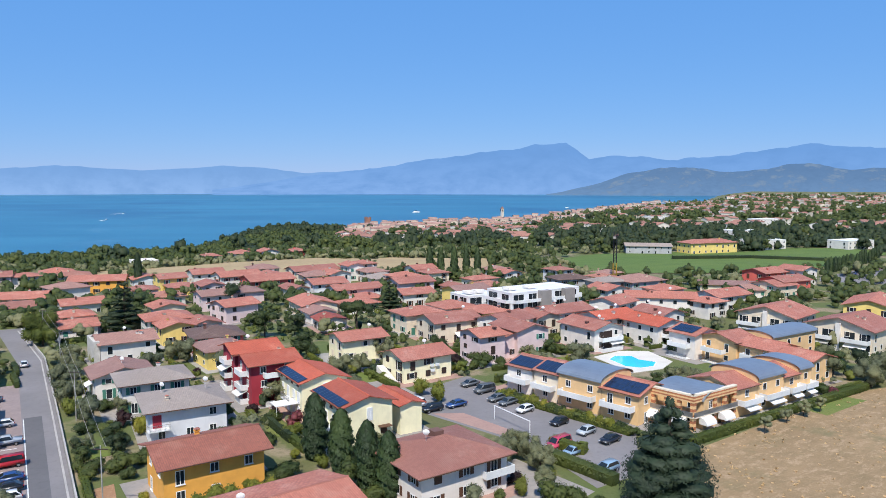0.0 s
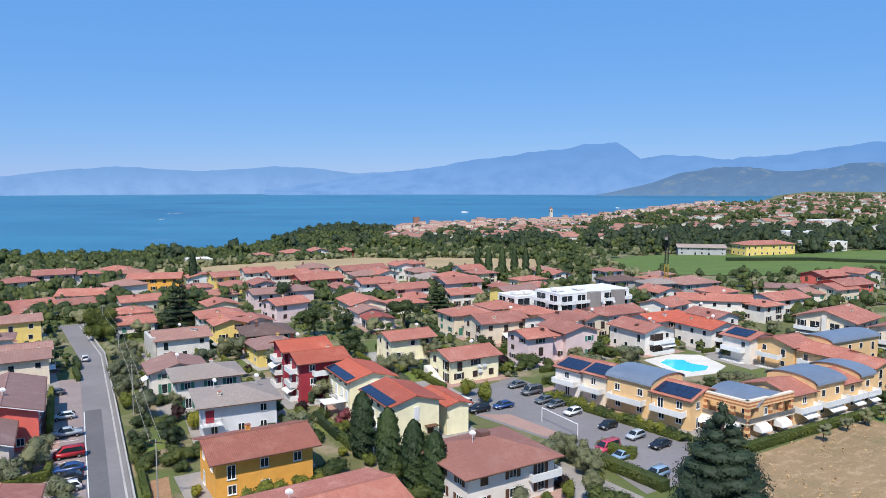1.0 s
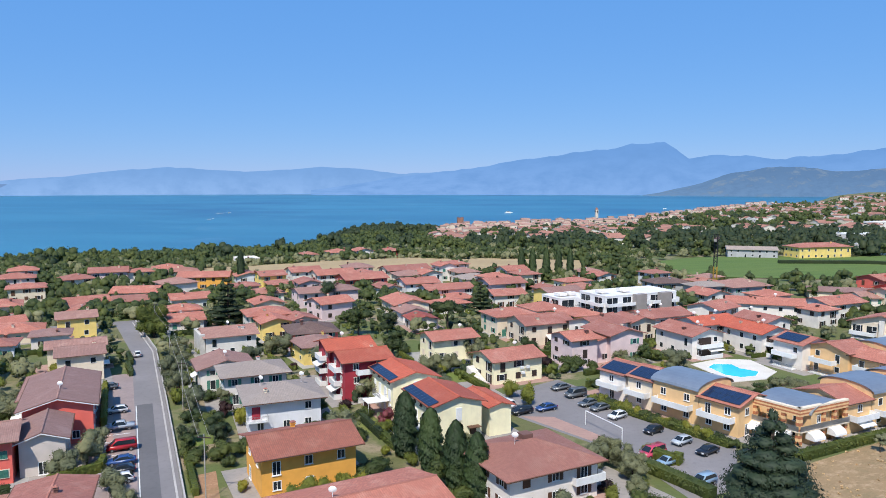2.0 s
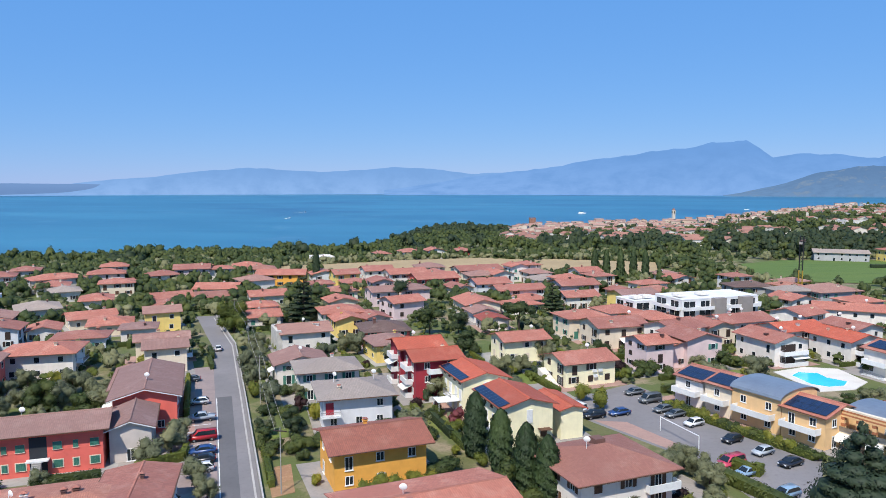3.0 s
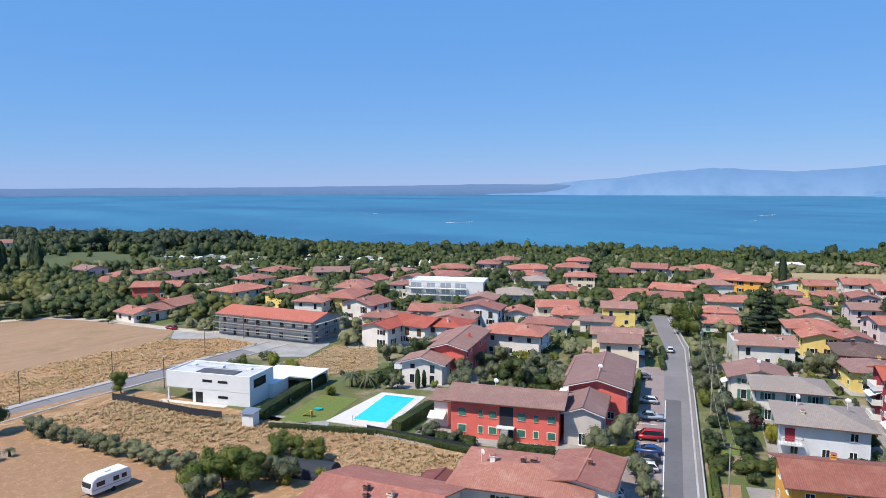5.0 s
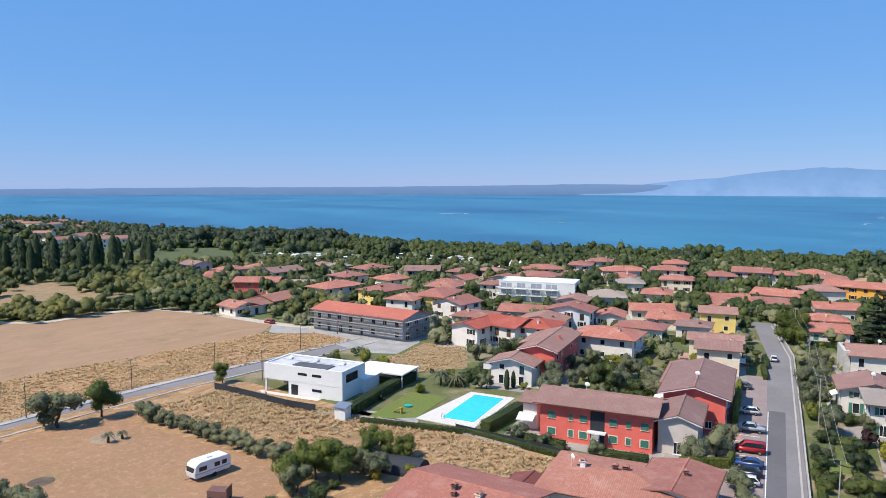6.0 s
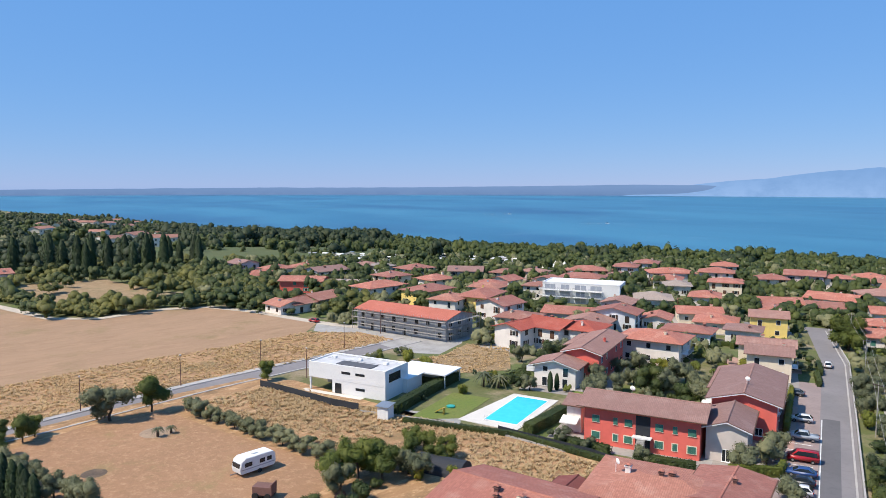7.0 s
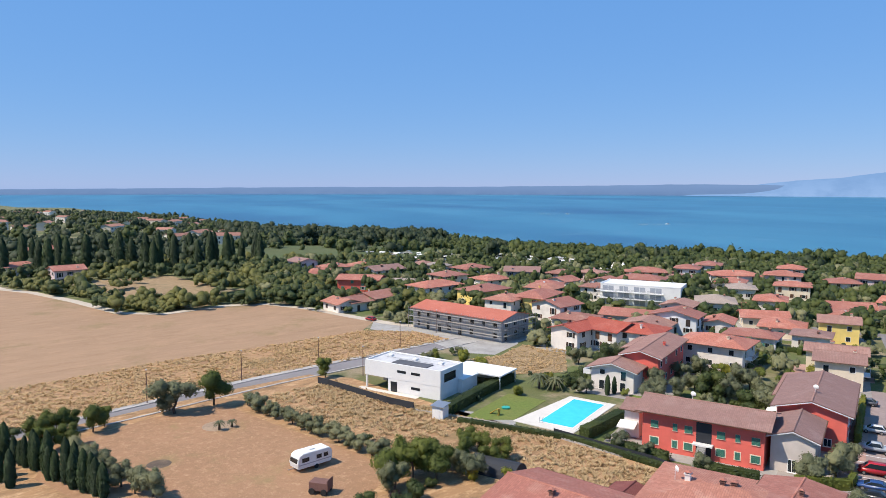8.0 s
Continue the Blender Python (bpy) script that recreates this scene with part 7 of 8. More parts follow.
# dark wood on the promontory and dark pines near the shore
for k in range(620):
    az, d = random.uniform(65, 82), random.uniform(545, 800)
    x, y = -d * math.sin(radians(az)), d * math.cos(radians(az))
    spots_dark.append((x, y, ground(x, y), random.uniform(4.5, 7.5)))
for k in range(120):
    az, d = random.uniform(9, 18), random.uniform(760, 960)
    x, y = -d * math.sin(radians(az)), d * math.cos(radians(az))
    if d < coast(az):
        spots_dark.append((x, y, ground(x, y), random.uniform(4.0, 6.5)))
for k in range(160):
    az, d = random.uniform(-20, 6), random.uniform(420, 520)
    x, y = -d * math.sin(radians(az)), d * math.cos(radians(az))
    if not inside(x, y, FIELDS["green_field"]):
        spots_dark.append((x, y, ground(x, y), random.uniform(3.0, 5.5)))
for k in range(170):
    az, d = random.uniform(83, 103), random.uniform(340, 520)
    x, y = -d * math.sin(radians(az)), d * math.cos(radians(az))
    if not inside(x, y, FIELDS["stubble_field"]):
        spots_dark.append((x, y, ground(x, y), random.uniform(3.0, 5.0)))
for k in range(260):
    az, d = random.uniform(-32, -7), random.uniform(440, 640)
    x, y = -d * math.sin(radians(az)), d * math.cos(radians(az))
    if not inside(x, y, FIELDS["green_field"]):
        spots_dark.append((x, y, ground(x, y), random.uniform(3.0, 5.5)))
for k in range(40):
    t = k / 39
    x, y = (56 + 110 * t, 398 + 8 * t) if k % 2 else (166 + 70 * t, 408 + 26 * t)
    spots_dark.append((x + random.uniform(-3, 3), y + random.uniform(-2, 5), ground(x, y), random.uniform(1.6, 3.2)))
# gardens of the further estate
tries = 0
while len(spots_olive) < 2800 and tries < 30000:
    tries += 1
    az, d = random.uniform(-36, 80), math.sqrt(random.uniform(215 ** 2, 420 ** 2))
    x, y = -d * math.sin(radians(az)), d * math.cos(radians(az))
    if free(x, y, 0.5) and not (az < -8 and d > 225 and random.random() < 0.6) and not (7 < az < 28 and 255 < d < 300) and not (53 < az < 72 and 325 < d < 400 and random.random() < 0.55):
        spots_olive.append((x, y, ground(x, y), random.uniform(1.2, 3.0)))
# scrub beyond the track: bushes round a dry clearing
scrub, scrub_dark = [], []
CLEARING = [(-312, -8), (-316, 22), (-246, 36), (-229, 22), (-262, 0)]
tries = 0
while len(scrub) + len(scrub_dark) < 900 and tries < 20000:
    tries += 1
    az, d = random.uniform(66, 103), math.sqrt(random.uniform(205 ** 2, 430 ** 2))
    x, y = -d * math.sin(radians(az)), d * math.cos(radians(az))
    if inside(x, y, FIELDS["stubble_field"]) or inside(x, y, FIELDS["grass_verge"]) or x > -196 or y > 0.2 * -x + 60 or not free(x, y, 0):
        continue
    if inside(x, y, CLEARING) and random.random() < 0.93:
        continue
    lush = noise.noise((x * 0.03, y * 0.03, 1.0))
    if y < -6 and random.random() < 0.5:
        continue
    (scrub if lush > 0.0 else scrub_dark).append((x, y, ground(x, y), random.uniform(0.9, 3.4)))
TRACK = [(-330, -50), (-299, -36), (-286, -25.6), (-260, -11.5), (-230, 2.2), (-223.6, 13.8), (-231, 32.4), (-229, 45), (-214.5, 55.5)]
for k in range(170):
    i = random.randrange(len(TRACK) - 1)
    t = random.random()
    (x0, y0), (x1, y1) = TRACK[i], TRACK[i + 1]
    L = math.hypot(x1 - x0, y1 - y0)
    off = random.uniform(3.4, 9.0)
    x, y = x0 + (x1 - x0) * t - (y1 - y0) / L * off, y0 + (y1 - y0) * t + (x1 - x0) / L * off
    if not inside(x, y, FIELDS["stubble_field"]) and seg_dist(x, y, TRACK) > 3.0:
        (scrub if k % 3 else scrub_dark).append((x, y, 0.0, random.uniform(0.9, 2.2)))
scrub += [(-233.5, 17.5, 0, 3.6), (-236.0, 19.5, 0, 3.0), (-243, 10.5, 0, 2.4), (-247, 8.5, 0, 2.0), (-280, 2, 0, 3.4), (-285, 5, 0, 2.6)]
scrub_dark += [(-270.8, -10, 0, 3.8), (-274, -9, 0, 3.0), (-252, 14, 0, 1.6)]
for (x0, y0), (x1, y1) in (((-152, 297), (-139, 308)), ((-139, 308), (-103, 338)), ((-103, 338), (-69, 357)), ((-69, 357), (-36, 354)), ((-36, 362), (18, 356))):
    n = int(math.hypot(x1 - x0, y1 - y0) / 4.2)
    for k in range(n):
        t = (k + random.uniform(0.2, 0.8)) / n
        x, y = x0 + (x1 - x0) * t + random.uniform(-1, 1), y0 + (y1 - y0) * t + random.uniform(0, 3)
        spots_olive.insert(0, (x, y, ground(x, y), random.uniform(1.8, 2.8)))
crowns_np("woods", "belt of green trees down to the lake shore", spots_green, wood_leaf, 110, 0.24, 41)
crowns_np("dark_woods", "dark evergreen woods near the shore", spots_dark, dark_leaf, 110, 0.24, 47)
n3 = len(spots_olive) // 5
spots_olive = [q[:4] for q in BEYOND if q[4] == "olive"] + spots_olive[:n3] + spots_olive[n3:] + [q[:4] for q in BEYOND if q[4] != "olive"]
n3 += sum(q[4] == "olive" for q in BEYOND)
crowns_np("garden_trees", "grey-green garden trees between the houses", spots_olive[:n3], olive_leaf, 150, 0.165, 53)
crowns_np("garden_shrubs", "green garden trees between the houses", spots_olive[n3:], shrub_leaf, 150, 0.165, 59)
crowns_np("scrub", "bushy yellow-green scrub beside the track", scrub, scrub_leaf, 260, 0.115, 61, "scrub", 0.9)
crowns_np("dark_scrub", "dark green bushes beside the track", scrub_dark, wood_leaf, 260, 0.115, 67, "scrub", 0.9)

bushes = [[], [], []]
tries = 0
while sum(map(len, bushes)) < 620 and tries < 12000:
    tries += 1
    az, d = random.uniform(-34, 62), math.sqrt(random.uniform(105 ** 2, 225 ** 2))
    x, y = -d * math.sin(radians(az)), d * math.cos(radians(az))
    if free(x, y, 2.0 if d < 160 else 1.4):
        bushes[random.choice((0, 1, 1, 2))].append((x, y, ground(x, y), random.uniform(0.55, 1.25)))
crowns_np("garden_bushes", "low dark bushes in the gardens", bushes[1], dark_leaf, 110, 0.16, 81, "bushes")
crowns_np("garden_bushes", "low green bushes in the gardens", bushes[0], hedge_leaf, 110, 0.16, 83, "bushes")
crowns_np("garden_bushes", "low grey-green bushes in the gardens", bushes[2], olive_leaf, 110, 0.16, 87, "bushes")

# rows of cypresses beyond the field
random.seed(9)
for k in range(27):
    az = 79.5 + k * 0.66 + random.uniform(-0.4, 0.4)
    d = 352 + random.uniform(-22, 12)
    grow("cypress", -d * math.sin(radians(az)), d * math.cos(radians(az)), random.uniform(1.45, 1.9), random.uniform(0.9, 1.15), group="row of cypresses")
for x, y in ((-10, 290), (-5.5, 291), (0, 290), (5, 292), (9.5, 289), (-118, 262)):
    grow("cypress", x, y, 1.25, 1.1, group="cypresses by the field")


# the old town and the villages: small houses in one mass
def village(name, label, spots, walls, tile):
    V, F, M = [], [], []
    for (x, y, z, w, d, h, a) in spots:
        p = d / 2 * 0.3
        e = Matrix.Rotation(a, 3, "Z")
        o = Vector((x, y, z))
        b = len(V)
        for q in ((-w, -d, -2), (w, -d, -2), (w, d, -2), (-w, d, -2), (-w, -d, h), (w, -d, h), (w, d, h), (-w, d, h), (-w, 0, h + p), (w, 0, h + p)):
            V.append(tuple(o + e @ Vector((q[0] / 2, q[1] / 2 if q[1] else 0, q[2]))))
        for f, m in (((0, 1, 5, 4), 0), ((1, 2, 6, 5), 0), ((2, 3, 7, 6), 0), ((3, 0, 4, 7), 0), ((5, 6, 9, 9), 0), ((7, 4, 8, 8), 0)):
            F.append([b + i for i in f])
            M.append(m)
        b = len(V)
        k = 1.06
        for q in ((-w * k, -d * k, h - 0.1), (w * k, -d * k, h - 0.1), (w * k, 0, h + p + 0.12), (-w * k, 0, h + p + 0.12), (w * k, d * k, h - 0.1), (-w * k, d * k, h - 0.1)):
            V.append(tuple(o + e @ Vector((q[0] / 2, q[1] / 2, q[2]))))
        for f in ((0, 1, 2, 3), (3, 2, 4, 5)):
            F.append([b + i for i in f])
            M.append(1)
        # windows on the fronts
        for side in (-1, 1):
            for i in range(max(2, int(w / 3.5))):
                for s in range(max(1, int(h / 3))):
                    if random.random() < 0.25:
                        continue
                    u = -w / 2 + w * (i + 0.5) / max(2, int(w / 3.5))
                    b = len(V)
                    for q in ((u - 0.5, 1.0), (u + 0.5, 1.0), (u + 0.5, 2.4), (u - 0.5, 2.4)):
                        V.append(tuple(o + e @ Vector((q[0], side * (d / 2 + 0.05), q[1] + s * 3.0))))
                    F.append([b, b + 1, b + 2, b + 3])
                    M.append(2)
    me = bpy.data.meshes.new(name)
    me.from_pydata(V, [], [tuple(dict.fromkeys(f)) for f in F])
    for m in (walls, tile, glass):
        me.materials.append(m)
    me.polygons.foreach_set("material_index", M)
    me.update()
    return tagged(new(name, me), label, "houses", "", "stuff")


town_roof = plain("town_roofs", (0.4, 0.19, 0.135), (0.3, 0.145, 0.105), 0.9, 0.12, 0.02, relief=0, lo=0.4, hi=0.6)
town_wall = plain("town_walls", (0.66, 0.58, 0.48), (0.58, 0.44, 0.34), 0.9, 0.12, 0.03, relief=0, lo=0.4, hi=0.6)
town_white = plain("village_walls", (0.74, 0.71, 0.66), (0.66, 0.58, 0.46), 0.9, 0.12, 0.03, relief=0, lo=0.4, hi=0.6)
for az, d, w, q in ((-19, 1500, 150, 120), (-25, 1250, 170, 90), (-28, 1750, 240, 160), (-22, 2100, 260, 160), (-30, 2400, 300, 200), (-16, 930, 90, 50), (-24, 800, 110, 50)):
    ax, ay = -math.sin(radians(az)), math.cos(radians(az))
    sheet("slope_field", [(ax * (d + i * q / 2) + ay * j * w / 2, ay * (d + i * q / 2) - ax * j * w / 2) for i, j in ((-1, -1), (-1, 1), (1, 0.8), (1, -0.9))], 2.2, vine_green if az in (-24, -16) else gold_soil, "far field on the slope above the town", "field")
random.seed(33)
old, suburb, outer = [], [], []
while len(old) < 330:
    az = random.uniform(-16, 8.5)
    dc = coast(az)
    d = dc - 12 - abs(random.gauss(0, 150))
    if d < 700:
        continue
    x, y = -d * math.sin(radians(az)), d * math.cos(radians(az))
    old.append((x, y, ground(x, y), random.uniform(7, 15), random.uniform(7, 10), random.uniform(5.5, 11.5), random.choice((0.0, 0.2, 1.5)) + random.uniform(-0.1, 0.1)))
while len(suburb) < 430:
    az = random.uniform(-34, 9)
    d = math.sqrt(random.uniform(470 ** 2, min(coast(az) - 20, 1800) ** 2))
    x, y = -d * math.sin(radians(az)), d * math.cos(radians(az))
    if inside(x, y, FIELDS["green_field"]) or (noise.noise((x * 0.006, y * 0.006, 3.0)) > 0.05) or any(math.hypot(x - q[0], y - q[1]) < 13 for q in suburb):
        continue
    suburb.append((x, y, ground(x, y), random.uniform(10, 17), random.uniform(9, 11), random.uniform(4.5, 7), radians(33) + random.choice((0, 1.57)) + random.uniform(-0.3, 0.3)))
while len(outer) < 210:
    az = random.uniform(-34, -13) if len(outer) < 165 else random.uniform(81, 103)
    d = random.uniform(1300, 2600) if az < 0 else random.uniform(520, 1500)
    if d > coast(az) - 30:
        continue
    x, y = -d * math.sin(radians(az)), d * math.cos(radians(az))
    outer.append((x, y, ground(x, y), random.uniform(11, 24), random.uniform(9, 12), random.uniform(5, 8), random.uniform(0, 3)))
# paler, greyer copy of the town roofs: distance haze mixed into the colour
hazed_roof = plain("old_town_hazed_roofs", (0.44, 0.27, 0.215), (0.36, 0.2, 0.155), 0.9, 0.12, 0.02, relief=0, lo=0.4, hi=0.6)
village("old_town", "dense old town with terracotta roofs by the lake", old, town_wall, hazed_roof)
village("suburb", "villas with terracotta roofs among trees", suburb, town_white, town_roof)
village("outer_villages", "scattered far houses among trees", outer, town_white, town_roof)


def tower(x, y, w, h, wall_, label, roofed):
    root = thing("tower", pose(x, y, ground(x, y), 0, 0, 20), label, "tower")
    part("shaft", boxes((-w / 2, -w / 2, -1, w / 2, w / 2, h)), wall_, root)
    if roofed:
        bm = bmesh.new()
        t = bm.verts.new((0, 0, h + w * 0.9))
        lo = [bm.verts.new((i * w * 0.55, j * w * 0.55, h + 0.01)) for i, j in ((-1, -1), (1, -1), (1, 1), (-1, 1))]
        bm.faces.new(lo[::-1])
        for i in range(4):
            bm.faces.new((lo[i], lo[(i + 1) % 4], t))
        part("spire", bm, town_roof, root)
        for i, j in ((0, -1), (1, 0), (-1, 0), (0, 1)):
            part("belfry_opening", boxes((i * w * 0.5 - 0.7, j * w * 0.5 - 0.7, h - 4.5, i * w * 0.5 + 0.7, j * w * 0.5 + 0.7, h - 1.2)), dark_wood, root)
    else:
        for k in range(4):
            for sx, sy in ((1, 0), (-1, 0), (0, 1), (0, -1)):
                u = -w / 2 + w * (k + 0.5) / 4
                part("merlon", boxes((sx * (w / 2 - 0.3) + (u if sy else 0) - 0.5, sy * (w / 2 - 0.3) + (u if sx else 0) - 0.5, h + 0.004, sx * (w / 2 - 0.3) + (u if sy else 0) + 0.5, sy * (w / 2 - 0.3) + (u if sx else 0) + 0.5, h + 1.6)), wall_, root)
    return root


castle = plain("castle_brick", (0.42, 0.2, 0.13), rough=0.9)
tower(-129, 1060, 8.5, 21.0, castle, "red brick castle tower with battlements", False)
tower(-139, 1052, 6, 12.5, castle, "smaller red brick castle tower", False)
tower(77, 1147, 4.2, 24, town_white, "white church bell tower with belfry", True)
tower(-112, 1062, 6, 8, castle, "small brick tower in the old town", False)
tower(-93, 1096, 3.0, 13, town_white, "slim white tower in the old town", True)
CA, CB = (80.4, 176.5, -46), (90.5, 161.5, -50)
POLES = [[-132.8, 5.6], [-140.6, 22.9], [-146.1, 39.6], [-134.6, 45.6], [-155.4, 61.7], [-166.3, 75.9]]
FAR = [[136.0, 384.0], [105.0, 388.0], [188.0, 470.0], [176.0, 408.0], [259.6, 602.1], [228.0, 412.0], [218.1, 775.0]]


# ---- vehicles ----
def paint(name, color):
    m, nt, p = shader(name)
    nt.links.new(mix(nt, color, tuple(c * 0.85 for c in color), noise_tex(nt, spot(nt), 1.5, 3)), p.inputs["Base Color"])
    p.inputs["Roughness"].default_value = 0.3
    p.inputs["Coat Weight"].default_value = 0.5
    return m


tail_red = plain("tail_lamp_red", (0.35, 0.01, 0.01), rough=0.25)
lamp_clear = plain("headlamp", (0.7, 0.72, 0.75), rough=0.15)
SHAPES = {
    "hatch": (4.0, 1.74, [(-2.0, 0.32), (-1.98, 0.8), (-1.2, 0.93), (2.0, 0.93), (2.0, 0.35)], [(-1.25, 0.9), (-0.45, 1.45), (1.35, 1.46), (1.95, 0.92)]),
    "saloon": (4.5, 1.8, [(-2.25, 0.32), (-2.22, 0.75), (-1.3, 0.92), (1.5, 0.95), (2.22, 0.92), (2.25, 0.38)], [(-1.3, 0.9), (-0.4, 1.4), (1.1, 1.42), (1.9, 0.94)]),
    "suv": (4.5, 1.86, [(-2.25, 0.38), (-2.22, 0.95), (-1.3, 1.08), (2.22, 1.1), (2.25, 0.42)], [(-1.35, 1.06), (-0.6, 1.66), (1.8, 1.68), (2.18, 1.1)]),
    "van": (4.9, 1.94, [(-2.45, 0.36), (-2.4, 0.95), (-1.7, 1.15), (2.43, 1.15), (2.45, 0.4)], [(-1.8, 1.12), (-0.95, 1.92), (2.3, 1.95), (2.42, 1.14)]),
    "pickup": (5.1, 1.85, [(-2.55, 0.45), (-2.5, 0.98), (-1.5, 1.1), (2.53, 1.08), (2.55, 0.5)], [(-1.5, 1.06), (-0.75, 1.72), (0.75, 1.74), (1.1, 1.1)]),
}
WHEEL = []


def car(kind, material, x, y, rot, label):
    length, width, lower, upper = SHAPES[kind]
    root = thing("car", pose(x, y, 0.05, 0, 0, rot) @ Matrix.Scale(STOREY, 4), label, "car", "parked cars")
    bm = bmesh.new()
    prism(bm, lower, -width / 2, width / 2, "y")
    bmesh.ops.bevel(bm, geom=[e for e in bm.edges], offset=0.09, segments=2, affect="EDGES")
    part("body", bm, material, root, smooth=True)
    k, n = 0.8, len(upper)
    bm = bmesh.new()
    lo = [[bm.verts.new((a, s * width / 2 * (0.95 if i in (0, n - 1) else k), b)) for i, (a, b) in enumerate(upper)] for s in (-1, 1)]
    bm.faces.new(lo[0])
    bm.faces.new(lo[1][::-1])
    for i in range(n):
        bm.faces.new((lo[0][i], lo[0][(i + 1) % n], lo[1][(i + 1) % n], lo[1][i]))
    bmesh.ops.recalc_face_normals(bm, faces=bm.faces)
    bmesh.ops.bevel(bm, geom=list(bm.edges), offset=0.07, segments=2, affect="EDGES")
    part("cabin", bm, material, root, smooth=True)
    mid = [sum(q[i] for q in upper) / n for i in (0, 1)]

    def pane_of(points, lift):
        quad = [Vector(p) for p in points]
        c = sum(quad, Vector()) / len(quad)
        normal = (quad[1] - quad[0]).cross(quad[2] - quad[1]).normalized()
        if normal.dot(c - Vector((mid[0], 0, mid[1] - 0.3))) < 0:
            normal = -normal
        bm = bmesh.new()
        ring = [[bm.verts.new(c + (p - c) * f + normal * h) for p in quad] for f, h in ((0.86, -0.02), (0.84, lift))]
        bm.faces.new(ring[1])
        for i in range(len(quad)):
            j = (i + 1) % len(quad)
            bm.faces.new((ring[0][i], ring[0][j], ring[1][j], ring[1][i]))
        return bm
    wide = [0.95 if i in (0, n - 1) else k for i in range(n)]
    for s in (-1, 1):
        part("side_window", pane_of([(a, s * width / 2 * f, b) for (a, b), f in zip(upper, wide)], 0.012), glass, root)
    for name, i in (("windscreen", 0), ("rear_window", n - 2)):
        part(name, pane_of([(*q[:1], t * width / 2 * f, q[1]) for q, f, t in ((upper[i], wide[i], -1), (upper[i + 1], wide[i + 1], -1), (upper[i + 1], wide[i + 1], 1), (upper[i], wide[i], 1))], 0.012), glass, root)
    if not WHEEL:
        w = bmesh.new()
        tube(w, (0, -0.11, 0), (0, 0.11, 0), 0.33, 0.33, 14)
        r = bmesh.new()
        tube(r, (0, -0.125, 0), (0, 0.125, 0), 0.2, 0.2, 10)
        WHEEL.extend((mesh_of("wheel", w, rubber), mesh_of("rim", r, steel)))
    for sx in (-0.31, 0.3):
        for s in (-1, 1):
            wh = share("wheel", WHEEL[0], root, pose(sx * length, s * (width / 2 - 0.1), 0.31))
            share("rim", WHEEL[1], wh, Matrix())
    for s in (-1, 1):
        part("headlight", boxes((-length / 2 - 0.02, s * width * 0.36 - 0.16, lower[1][1] - 0.22, -length / 2 + 0.12, s * width * 0.36 + 0.16, lower[1][1] - 0.06)), lamp_clear, root)
        part("tail_light", boxes((length / 2 - 0.12, s * width * 0.4 - 0.1, lower[-2][1] - 0.25, length / 2 + 0.015, s * width * 0.4 + 0.1, lower[-2][1] - 0.02)), tail_red, root)
    return root


white_car, silver_car, black_car, blue_car, red_car, grey_car = paint("white_car_paint", (0.75, 0.75, 0.75)), paint("silver_car_paint", (0.42, 0.46, 0.5)), paint("black_car_paint", (0.012, 0.013, 0.018)), paint("blue_car_paint", (0.02, 0.06, 0.2)), paint("red_car_paint", (0.4, 0.015, 0.02)), paint("grey_car_paint", (0.1, 0.11, 0.12))
sky_car, pink_car = paint("light_blue_car_paint", (0.25, 0.37, 0.5)), paint("faded_red_car_paint", (0.5, 0.05, 0.1))
# along the road
car("hatch", white_car, -70.6, 107.2, 33, "small white hatchback parked in a bay")
car("pickup", silver_car, -65.2, 99.6, 33, "silver pickup parked in a bay")
car("van", red_car, -60.0, 91.8, 33, "dark red van parked in a bay")
car("saloon", blue_car, -57.0, 87.0, 33, "blue car parked in a bay")
car("saloon", black_car, -55.3, 84.1, 33, "black car parked in a bay")
car("hatch", white_car, -53.6, 81.4, 33, "white car parked in a bay")
car("hatch", white_car, -51.6, 71.0, 40, "white car parked beside the house")
car("saloon", grey_car, -80.5, 119.5, 33, "grey car half hidden by shrubs")
car("hatch", white_car, -89.6, 144.2, -56, "white car standing on the road")
# in the car park
car("van", white_car, -6.6, 119.6, -50, "white van in the car park")
car("suv", black_car, -3.6, 116.4, 36, "black car in the car park")
car("saloon", blue_car, 0.4, 119.0, 36, "dark blue car in the car park")
car("saloon", grey_car, 3.0, 131.6, 36, "grey car in the car park")
car("van", grey_car, 5.6, 127.4, 36, "dark grey van in the car park")
car("saloon", grey_car, 7.6, 122.6, 40, "dark car in the car park")
car("saloon", grey_car, 9.4, 120.4, 40, "grey estate car in the car park")
car("hatch", white_car, 11.9, 116.4, 42, "white hatchback in the car park")
car("hatch", black_car, 16.7, 110.2, 42, "black car under a shrub")
car("hatch", silver_car, 20.2, 106.0, 42, "silver hatchback in the car park")
car("saloon", black_car, 23.1, 102.6, 42, "black coupe in the car park")
car("van", pink_car, 15.2, 100.4, 40, "faded red van in the car park")
car("hatch", sky_car, 16.8, 97.6, 40, "light blue car beside the red van")
car("suv", sky_car, 20.3, 91.6, 40, "light blue off-road car in the car park")
car("saloon", black_car, -16.5, 146.2, 33, "black car beside a yellow house")
car("hatch", red_car, -189.0, 66.0, 20, "red car at the end of the gravel track")


